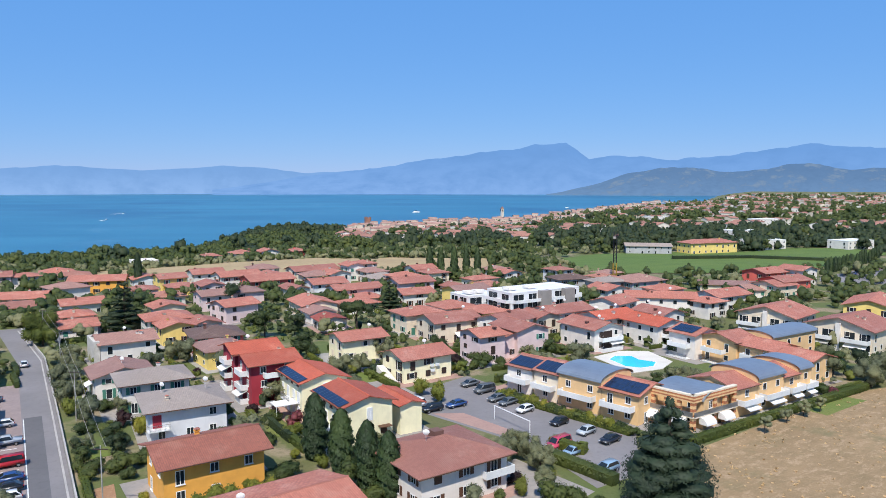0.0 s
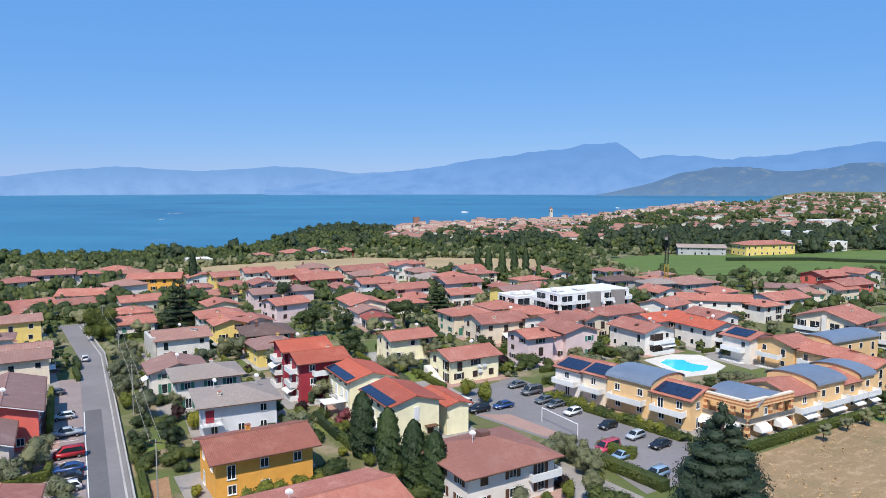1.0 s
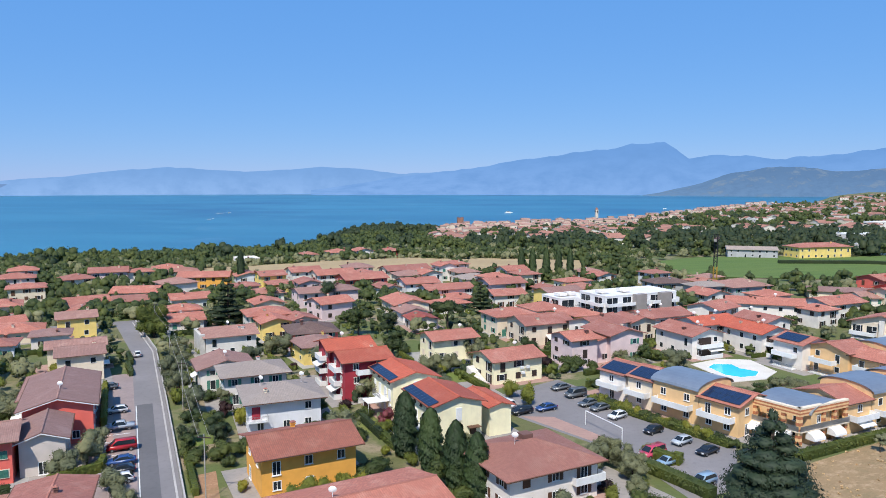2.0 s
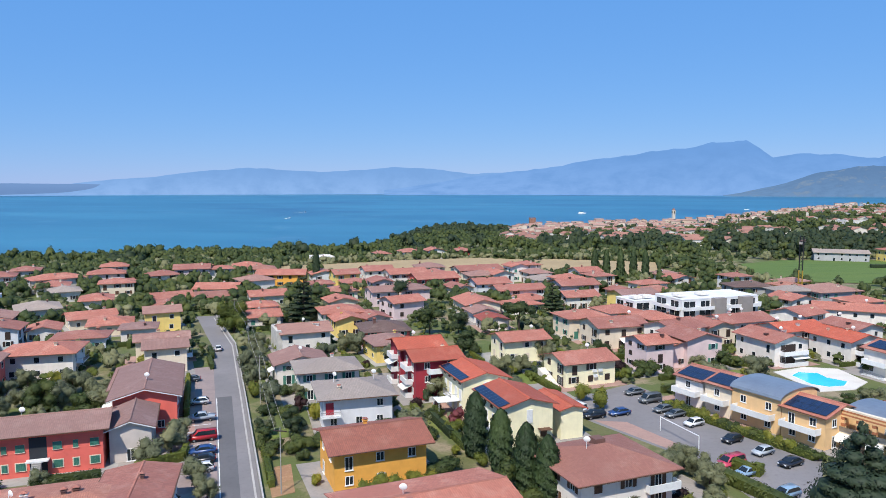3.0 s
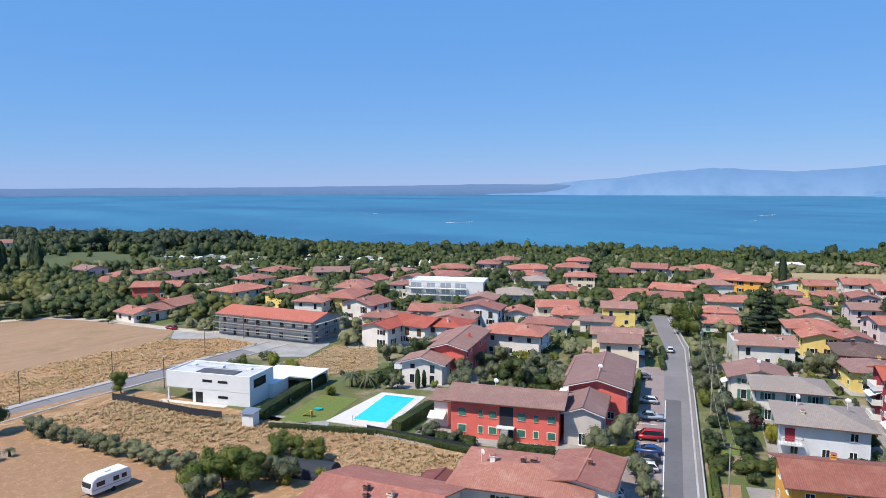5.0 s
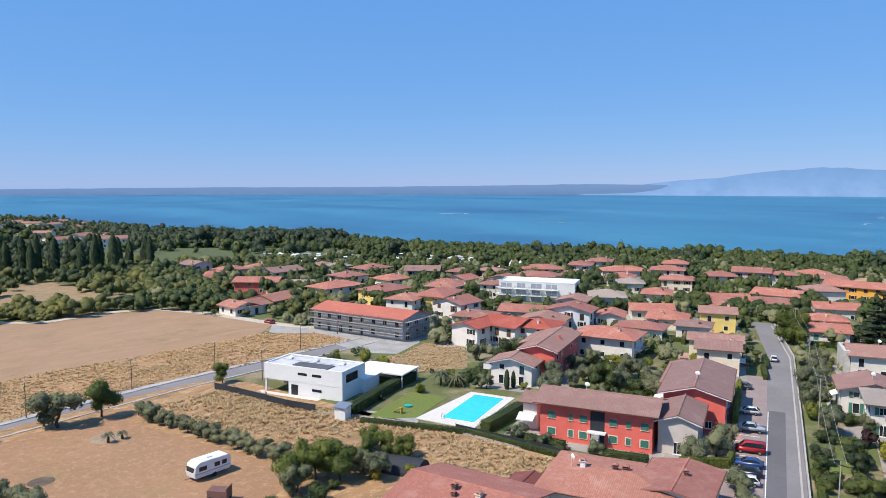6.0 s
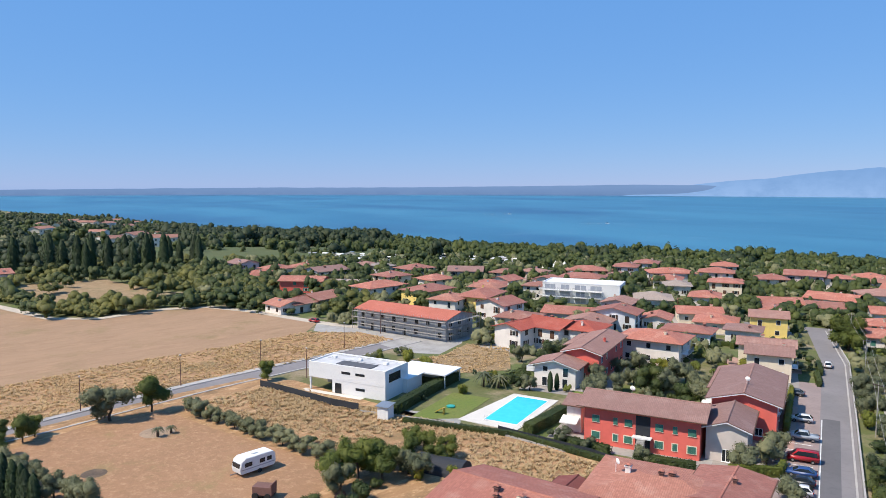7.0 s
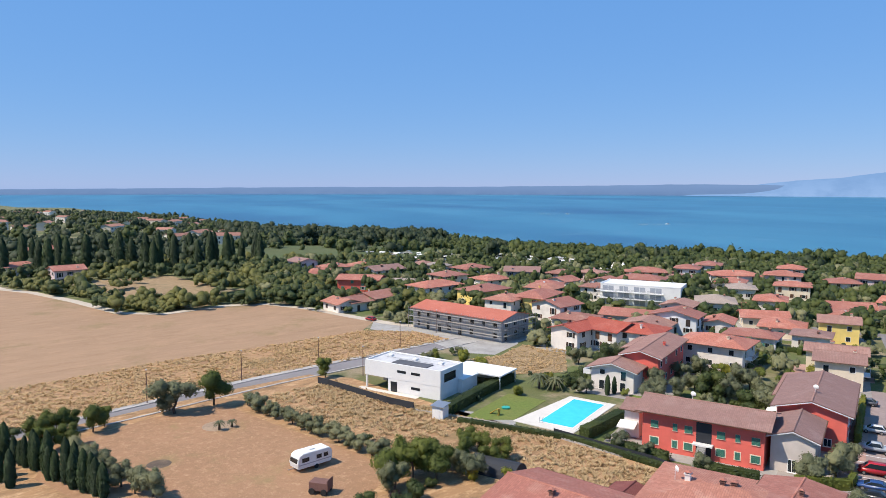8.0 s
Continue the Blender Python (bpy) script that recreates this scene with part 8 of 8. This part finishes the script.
def caravan(x, y, rot, label, group=""):
    root = thing("caravan", pose(x, y, ground(x, y) + 0.05, 0, 0, rot), label, "caravan", group)
    bm = bmesh.new()
    prism(bm, [(-2.6, 0.45), (-2.75, 1.2), (-2.45, 2.15), (-1.9, 2.45), (2.3, 2.4), (2.7, 2.0), (2.75, 0.9), (2.5, 0.45)], -1.05, 1.05, "y")
    bmesh.ops.bevel(bm, geom=list(bm.edges), offset=0.06, segments=2, affect="EDGES")
    part("body", bm, white_paint, root)
    for u, w in ((-1.5, 1.1), (0.6, 0.8), (1.7, 0.7)):
        for s in (-1, 1):
            part("window", boxes((u - w / 2, s * 1.06 - 0.02, 1.3, u + w / 2, s * 1.06 + 0.02, 1.85)), glass, root)
    part("front_window", boxes((-2.74, -0.8, 1.25, -2.6, 0.8, 1.85)), glass, root)
    part("stripe", boxes((-2.5, -1.075, 0.95, 2.5, -1.055, 1.07)), grey_wall, root)
    for s in (-1, 1):
        wb = bmesh.new()
        tube(wb, (0.2, s * 0.95, 0.3), (0.2, s * 1.06, 0.3), 0.32, 0.32, 12)
        part("wheel", wb, rubber, root)
    part("drawbar", boxes((-3.6, -0.06, 0.42, -2.55, 0.06, 0.52)), steel, root)
    part("roof_light", boxes((-0.4, -0.3, 2.43, 0.4, 0.3, 2.56)), white_paint, root)
    return root


caravan(-93.6, 24.6, 109, "white touring caravan on bare earth")

# campsite by the shore woods
random.seed(14)
for k in range(64):
    az, d = random.uniform(54, 71), random.uniform(342, 420)
    x, y = -d * math.sin(radians(az)), d * math.cos(radians(az))
    root = thing("mobile_home", pose(x, y, ground(x, y), 0, 0, random.choice((0, 60, 90, 150)) + random.uniform(-8, 8)), "pale mobile home on the campsite", "mobile home", "campsite homes")
    w = random.uniform(3.2, 6.5)
    part("body", boxes((-w / 2, -1.2, 0.1, w / 2, 1.2, 1.9)), random.choice((white_paint, white_wall, cream_wall, taupe_wall)), root)
    bm = bmesh.new()
    prism(bm, [(-1.35, 1.904), (1.35, 1.904), (0, 2.25)], -w / 2 - 0.2, w / 2 + 0.2, "x")
    part("roof", bm, random.choice((white_paint, canvas, concrete, grey_wall)), root)
    part("window", boxes((-w / 4, -1.23, 0.9, w / 4, -1.204, 1.6)), glass, root)
for k in range(3):
    x, y = -269.4 + 2.6 * k, 208.6 + 3.2 * k
    root = thing("tent", pose(x, y, ground(x, y), 0, 0, 20), "small pointed cream canvas tent", "tent", "pointed tents")
    bm = bmesh.new()
    t = bm.verts.new((0, 0, 3.4))
    lo = [bm.verts.new((i * 1.8, j * 1.8, 0)) for i, j in ((-1, -1), (1, -1), (1, 1), (-1, 1))]
    bm.faces.new(lo[::-1])
    for i in range(4):
        bm.faces.new((lo[i], lo[(i + 1) % 4], t))
    part("canvas", bm, canvas, root)

# ---- fences, poles and small things ----
def fence(line, height, label, material, step=2.5, base=None):
    root = thing("fence", Matrix(), label, "fence")
    for (x0, y0), (x1, y1) in zip(line, line[1:]):
        L = math.hypot(x1 - x0, y1 - y0)
        rot = math.degrees(math.atan2(y1 - y0, x1 - x0))
        m = pose(x0, y0, 0, 0, 0, rot)
        n = max(int(L / step), 1)
        for i in range(n + 1):
            part("post", boxes((L * i / n - 0.03, -0.03, 0, L * i / n + 0.03, 0.03, height + 0.1)), black_metal, root, at=m)
        part("net", boxes((0, -0.012, 0.1, L, 0.012, height)), material, root, at=m)
        if base:
            part("base", boxes((0, -0.12, -0.2, L, 0.12, 0.3)), base, root, at=m)
    return root


fence([(-133.0, 36.0), (-127.5, 38.6), (-115.5, 43.6), (-110.5, 46.6)], 1.3, "dark netted fence round the villa garden", net_black)
fence([(-110.0, 46.6), (-98.5, 56.0), (-90.0, 60.8), (-75.5, 66.5)], 0.35, "low pale wall along the rough field", concrete, 4, kerb_stone)
fence([(-90.5, 61.6), (-75.5, 67.8), (-64.5, 70.0)], 1.0, "dark netted fence along the hedge", net_black)


def pole(x, y, h, label, material=None, arm=False, name="lamp_post"):
    root = thing(name, pose(x, y, ground(x, y)), label, name.replace("_", " "), "poles")
    bm = bmesh.new()
    tube(bm, (0, 0, -0.3), (0, 0, h), 0.09, 0.055, 7)
    part("shaft", bm, material or rust, root)
    if arm:
        part("cross_arm", boxes((-0.9, -0.06, h - 0.5, 0.9, 0.06, h - 0.38)), dark_wood, root)
    else:
        part("head", boxes((-0.12, -0.12, h + 0.004, 0.5, 0.12, h + 0.14)), grey_wall, root)
    return root


for x, y in POLES:
    pole(x, y, 6.0, "slender brown lamp post beside the road")
grey_pole = concrete
UP = [(-60.6, 110.4), (-79.5, 140.0), (-97.5, 165.0), (-40.0, 77.6)]
for x, y in UP:
    pole(x, y, 8.5, "grey utility pole with cross arm", grey_pole, True, "utility_pole")
order = sorted(UP, key=lambda q: q[1])
cable = thing("overhead_cables", Matrix(), "thin overhead cables between the poles", "cable")
for (x0, y0), (x1, y1) in zip(order, order[1:]):
    for s in (-0.6, 0.6):
        bm = bmesh.new()
        prev = None
        for k in range(11):
            t = k / 10
            q = (x0 + (x1 - x0) * t + s * 0.84, y0 + (y1 - y0) * t + s * 0.54, 8.2 - 1.1 * 4 * t * (1 - t) * 0.6)
            if prev:
                tube(bm, prev, q, 0.018, 0.018, 4)
            prev = q
        part("cable", bm, kerb_stone, cable)

# tower crane beyond the houses
cr = thing("tower_crane", pose(61.5, 272, 0, 0, 0, 70), "slim dark and yellow tower crane", "crane")
crane_yellow = plain("crane_yellow", (0.5, 0.3, 0.04), rough=0.5)


def lattice(h, s, z0):
    bm = bmesh.new()
    for i, j in ((-1, -1), (1, -1), (1, 1), (-1, 1)):
        tube(bm, (i * s, j * s, z0), (i * s, j * s, z0 + h), 0.12, 0.12, 4)
    n = int(h / 1.2)
    for k in range(n):
        a, b = z0 + h * k / n, z0 + h * (k + 1) / n
        for (i, j), (p, q) in (((-1, -1), (1, -1)), ((1, -1), (1, 1)), ((1, 1), (-1, 1)), ((-1, 1), (-1, -1))):
            tube(bm, (i * s, j * s, a), (p * s, q * s, b), 0.045, 0.045, 4)
    return bm


part("lower_mast", lattice(8, 0.62, 0), crane_yellow, cr)
part("upper_mast", lattice(12, 0.55, 8), black_metal, cr)
jib = lattice(9, 0.3, 0)
part("jib", jib, rust, cr, at=pose(0, 0, 18.2, 0, 90, 0) @ pose(0, 0, -2))
part("counterweight", boxes((-2.4, -0.5, 17.4, -1.6, 0.5, 18.2)), concrete, cr)


# boats on the lake
def boat(x, y, rot, size, label, wake):
    root = thing("boat", pose(x, y, -25.0, 0, 0, rot), label, "boat")
    bm = bmesh.new()
    prism(bm, [(-size / 2, 0), (size * 0.38, 0), (size / 2, size * 0.1), (-size / 2, size * 0.08)], -size * 0.11, size * 0.11, "y")
    part("hull", bm, white_paint, root)
    part("cabin", boxes((-size * 0.35, -size * 0.08, size * 0.082, size * 0.2, size * 0.08, size * 0.17)), white_paint, root)
    part("deck_house", boxes((-size * 0.2, -size * 0.06, size * 0.172, size * 0.1, size * 0.06, size * 0.23)), glass, root)
    if wake:
        bm = bmesh.new()
        a = [bm.verts.new(p) for p in ((-size / 2, -size * 0.1, 0.25), (-size / 2, size * 0.1, 0.25), (-size * wake, size * 0.35, 0.25), (-size * wake, -size * 0.35, 0.25))]
        bm.faces.new(a)
        part("wake", bm, canvas, root, "white foaming wake")


boat(-84, 1580, 10, 18, "white passenger ferry on the lake", 0)
boat(-700, 1500, 80, 9, "small white motorboat with wake", 5)
boat(-610, 1240, 100, 7, "small white motorboat with wake", 5)
boat(-900, 820, 70, 8, "small white motorboat with wake", 6)
boat(-1300, 900, 60, 10, "small white motorboat with wake", 6)
boat(300, 1900, 0, 12, "white sailing boat at anchor", 0)

# garden things
g = thing("garden_table", pose(-27.5, 112.6, 0, 0, 0, 33), "white garden pergola over a terrace", "pergola")
part("roof", boxes((-2.0, -1.5, 2.5, 2.0, 1.5, 2.62)), canvas, g)
for i, j in ((-1, -1), (1, -1), (1, 1), (-1, 1)):
    part("post", boxes((i * 1.85 - 0.05, j * 1.35 - 0.05, -0.2, i * 1.85 + 0.05, j * 1.35 + 0.05, 2.496)), white_paint, g)
s = thing("play_slide", pose(-102.6, 58.0, 0.05, 0, 0, 20), "yellow plastic slide on the lawn", "slide")
bm = bmesh.new()
prism(bm, [(-0.9, 0.1), (0.6, 1.1), (0.9, 1.1), (0.9, 1.0), (0.6, 1.0), (-0.9, 0.0)], -0.3, 0.3, "y")
part("chute", bm, yellow_plastic, s)
part("ladder", boxes((0.82, -0.25, 0, 0.92, 0.25, 1.0)), yellow_plastic, s)
s = thing("paddling_pool", pose(-104.6, 61.2, 0.05), "small round teal paddling pool", "paddling pool")
bm = bmesh.new()
tube(bm, (0, 0, 0), (0, 0, 0.25), 0.7, 0.75, 18)
part("basin", bm, teal_plastic, s)
s = thing("cart", pose(-85.0, 23.6, 0.05, 0, 0, 50), "rusty red old farm cart on earth", "cart")
part("box", boxes((-1.2, -0.8, 0.5, 1.2, 0.8, 1.5)), rust, s)
part("front_board", boxes((1.204, -0.8, 0.5, 1.3, 0.8, 1.9)), rust, s)
for i in (-1, 1):
    for j in (-1, 1):
        bm = bmesh.new()
        tube(bm, (i * 0.8, j * 0.82, 0.4), (i * 0.8, j * 0.98, 0.4), 0.4, 0.4, 12)
        part("wheel", bm, rubber, s)
s = thing("greenhouse_tunnel", pose(-81.5, 46.6, 0, 0, 0, 33), "dark netted tunnel over a vegetable patch", "tunnel")
bm = bmesh.new()
prism(bm, [(2.0 * math.cos(k * math.pi / 10), 1.9 * math.sin(k * math.pi / 10)) for k in range(11)], -3.5, 3.5, "x")
part("net", bm, net_black, s)

# palms by the pool
def palm(x, y, h, q=1.0):
    root = thing("palm", pose(x, y, 0), "broad green palm beside the lawn", "palm", "palms")
    bm = bmesh.new()
    tube(bm, (0, 0, -0.2), (0.1, 0, h), 0.22, 0.16, 8)
    part("trunk", bm, bark, root)
    bm = bmesh.new()
    for k in range(26):
        a = k * 2.4
        up = 0.9 - 0.05 * k
        prev = None
        for j in range(6):
            t = j / 5
            r = 2.3 * q * t
            z = h + (up * 1.6 * t - 1.7 * t * t) * q
            w = (0.28 * (1 - t) + 0.03) * q
            c = Vector((r * math.cos(a) + 0.1, r * math.sin(a), z))
            n = Vector((-math.sin(a), math.cos(a), 0)) * w
            cur = (bm.verts.new(c - n - Vector((0, 0, 0.08))), bm.verts.new(c), bm.verts.new(c + n - Vector((0, 0, 0.08))))
            if prev:
                bm.faces.new((prev[0], prev[1], cur[1], cur[0]))
                bm.faces.new((prev[1], prev[2], cur[2], cur[1]))
            prev = cur
    part("fronds", bm, olive_leaf, root)


palm(-112.6, 73.0, 2.6)
palm(-110.5, 75.0, 2.2)
palm(-113.5, 15.2, 1.5, 0.42)
palm(-114.2, 17.2, 1.2, 0.36)
patch = bmesh.new()
tube(patch, (-115.6, 15.4, 0.0), (-115.6, 15.4, 0.07), 3.1, 2.4, 16)
tagged(new("ash_patch", mesh_of("ash_patch", patch, soil("ash_gravel", (0.42, 0.3, 0.2), (0.34, 0.24, 0.16), (0.22, 0.16, 0.11), 1.2, 0.4))), "pale grey patch of ash and gravel", "ash", "", "structure")
bm = bmesh.new()
tube(bm, (-102.9, 5.9, 0.0), (-102.9, 5.9, 0.075), 1.9, 1.5, 18)
tagged(new("ash_heap", mesh_of("ash_heap", bm, soil("ash", (0.12, 0.085, 0.06), (0.2, 0.14, 0.09), (0.05, 0.04, 0.035), 2.0, 0.5))), "burnt patch of ash on bare earth", "ash", "", "structure")

# dry tufts and weeds in the fields
random.seed(3)


def tufts(name, label, field, n, leaf, r0, r1, extra=None):
    ring = FIELDS[field]
    xs, ys = [p[0] for p in ring], [p[1] for p in ring]
    spots = []
    tries = 0
    while len(spots) < n and tries < n * 12:
        tries += 1
        x, y = random.uniform(min(xs), max(xs)), random.uniform(min(ys), max(ys))
        if inside(x, y, ring) and noise.noise((x * 0.12, y * 0.12, 7)) > random.uniform(-0.8, 0.5) and math.hypot(x, y) < 260:
            spots.append((x, y, 0.0, random.uniform(r0, r1)))
    g = np.random.default_rng(len(spots))
    at = np.repeat(np.array([q[:2] for q in spots]), 9, axis=0)
    size = np.repeat(np.array([q[3] for q in spots]), 9)
    n9 = len(at)
    a = g.random(n9) * 6.283
    root = np.stack([at[:, 0] + g.normal(size=n9) * size * 0.5, at[:, 1] + g.normal(size=n9) * size * 0.5, np.full(n9, 0.04)], 1)
    tip = root + np.stack([np.cos(a) * size * 1.3, np.sin(a) * size * 1.3, size * (0.5 + 0.7 * g.random(n9))], 1)
    w = np.stack([-np.sin(a), np.cos(a), np.zeros(n9)], 1) * (0.06 + 0.08 * g.random(n9))[:, None]
    quads = np.stack([root + w, root - w, tip - w * 0.5, tip + w * 0.5], 1).reshape(-1, 3)
    ob = new(name, mesh_np(name, quads, np.arange(n9 * 4).reshape(-1, 4), leaf))
    tagged(ob, label, "grass", "", "stuff")


tufts("rough_grass", "dry tufts of wild grass and weeds", "rough_field", 2600, dry_tuft, 0.16, 0.4)
tufts("verge_grass", "tall dry straw grass beside the road", "grass_verge", 6500, dry_tuft, 0.14, 0.36)
tufts("field_grass", "sparse dry tufts on the parched field", "parched_field", 2600, dry_tuft, 0.06, 0.15)
tufts("plot_grass", "dry grass tufts on the plot", "dry_plot", 700, dry_tuft, 0.1, 0.24)

# clutter of the gardens: parasols, tables, sheds
random.seed(77)
for k in range(46):
    x, y, rot, w, d = random.choice(YARDS)
    if not 70 < math.hypot(x, y) < 240:
        continue
    a = random.uniform(0, 6.28)
    px, py = x + math.cos(a) * (w / 2 + 3.0), y + math.sin(a) * (d / 2 + 3.0)
    if not free(px, py, -1.5):
        continue
    if k % 3 == 0:
        s = thing("garden_parasol", pose(px, py, 0.05), "open pale parasol on a terrace", "parasol", "parasols")
        bm = bmesh.new()
        tube(bm, (0, 0, 0), (0, 0, 2.4), 0.03, 0.03)
        part("pole", bm, steel, s)
        bm = bmesh.new()
        t = bm.verts.new((0, 0, 2.6))
        lo = [bm.verts.new((1.4 * math.cos(q * 0.7854), 1.4 * math.sin(q * 0.7854), 2.1)) for q in range(8)]
        for q in range(8):
            bm.faces.new((lo[q], lo[(q + 1) % 8], t))
        part("canopy", bm, canvas, s)
    else:
        s = thing("garden_shed", pose(px, py, 0, 0, 0, rot), "small garden shed with pitched roof", "shed", "garden sheds")
        part("wall", boxes((-1.4, -1.1, -0.2, 1.4, 1.1, 2.0)), random.choice((white_wall, fascia_brown, cream_wall)), s)
        bm = bmesh.new()
        prism(bm, [(-1.4, 1.95), (0, 2.6), (1.4, 1.95), (1.4, 2.05), (0, 2.7), (-1.4, 2.05)], -1.6, 1.6, "x")
        slope_uv(bm)
        part("roof", bm, random.choice((terracotta, metal_grey, brown_tile)), s)
        part("door", boxes((-0.4, -1.15, 0, 0.4, -1.104, 1.8)), dark_wood, s)

# white barrier frame in the car park
s = thing("barrier", pose(6.6, 112.6, 0.03, 0, 0, -57), "white height barrier in the car park", "barrier")
for u in (0.0, 9.0):
    bm = bmesh.new()
    tube(bm, (u, 0, 0), (u, 0, 2.3), 0.07, 0.07)
    part("post", bm, white_paint, s)
bm = bmesh.new()
tube(bm, (0, 0, 2.25), (9.0, 0, 2.25), 0.08, 0.08)
part("bar", bm, white_paint, s)
for k in range(9):
    strip("bay_line", [(-66.2 + k * 1.65 * 1.0, 103.6 - k * 2.52), (-70.2 + k * 1.65, 101.0 - k * 2.52)], 0.12, 0.045, line_paint, "white painted parking bay line", "marking")
strip("bay_edge_line", MAIN[1:3], 0.14, 0.05, line_paint, "white line between road and bays", "marking", -2.2)

# far buildings beyond the green field
house(*FAR[0], 20, 31, 13, 7.0, "hip", "w", yellow_wall, terracotta, "long yellow building with terracotta roof", chimneys=1, shutter=None)
house(*FAR[1], -8, 25, 16, 5.0, "gable", "w", grey_wall, grey_tile, "grey warehouse with low pitched roof", chimneys=0, shutter=None, pitch=0.2)
for k, q in enumerate(FAR[2:]):
    house(*q, 25, 22, 13, (8, 6.5, 9, 6, 7)[k % 5], "flat", "w", white_wall, white_paint, "white modern flat-roofed building among trees", chimneys=0, shutter=None)


# white balconied houses on the rise
def balconied(x, y, rot, w, d, label):
    root = house(x, y, rot, w, d, 6.3, "gable", "d", cream_wall, terracotta, label, name="apartment_house", over=0.8, chimneys=2, shutter=None, pitch=0.36)
    m = pose(0, 0, 0, 0, 0, -90)
    for k in (0, 1):
        for u in (-w / 4, w / 4):
            part("loggia_opening", boxes((u - w * 0.17, -d / 2 + 0.76, 0.3 + 2.9 * k, u + w * 0.17, -d / 2 + 0.795, 2.55 + 2.9 * k)), glass, root, at=m)
            part("loggia_side", boxes((u - w * 0.03, -d / 2 + 0.7, 0.3 + 2.9 * k, u + w * 0.03, -d / 2 + 0.756, 2.55 + 2.9 * k)), cream_wall, root, at=m)
            balcony(root, m @ pose(u, -d / 2 + 0.6, 0.2 + 2.9 * k), w * 0.36, 1.5)
        awning(root, m @ pose(-w / 4, -d / 2 + 0.74, 2.75), w * 0.3, 1.5, 0.9)
    awning(root, m @ pose(w / 4, -d / 2 + 0.74, 2.75), w * 0.3, 1.5, 0.9)
    part("pier", boxes((-0.5, -d / 2 + 0.2, -0.5, 0.5, -d / 2 + 0.76, 7.6)), white_wall, root, at=m)
    return root


balconied(CA[0], CA[1], CA[2], 15.0, 15, "cream gabled house with white balconies and awnings")
balconied(CB[0], CB[1], CB[2], 15.5, 15, "cream gabled house with deep loggias and awnings")
house(114.0, 193.0, -38, 13.0, 20.0, 6.0, "gable", "d", yellow_wall, terracotta, "large yellow house with wide terracotta roof", chimneys=3, shutter=dark_wood)

# car park and hedge rows at the edge of the green field
hedge([(110.9, 361.9), (152.4, 365.6), (193.0, 350.0)], 2.2, 2.0, dark_leaf, "dark hedge row across the green field", 12)
sheet("far_car_park", [(143.7, 280.2), (150, 292), (205, 338), (225, 330), (200, 290), (170, 268)], 0.06, asphalt, "far asphalt car park beside the green field", "car park")
random.seed(41)
for k in range(16):
    t = k / 15
    grow("cypress", 158 + 54 * t + random.uniform(-0.5, 0.5), 302 + 56 * t, random.uniform(0.75, 0.95), 0.85, group="row of dark conifers")
for k in range(11):
    t = k / 10
    car(random.choice(("hatch", "saloon", "suv")), random.choice((black_car, grey_car, blue_car, blue_car, silver_car)), 164.5 + 33 * t, 297.5 + 29.5 * t, -50, "dark car in the far car park")
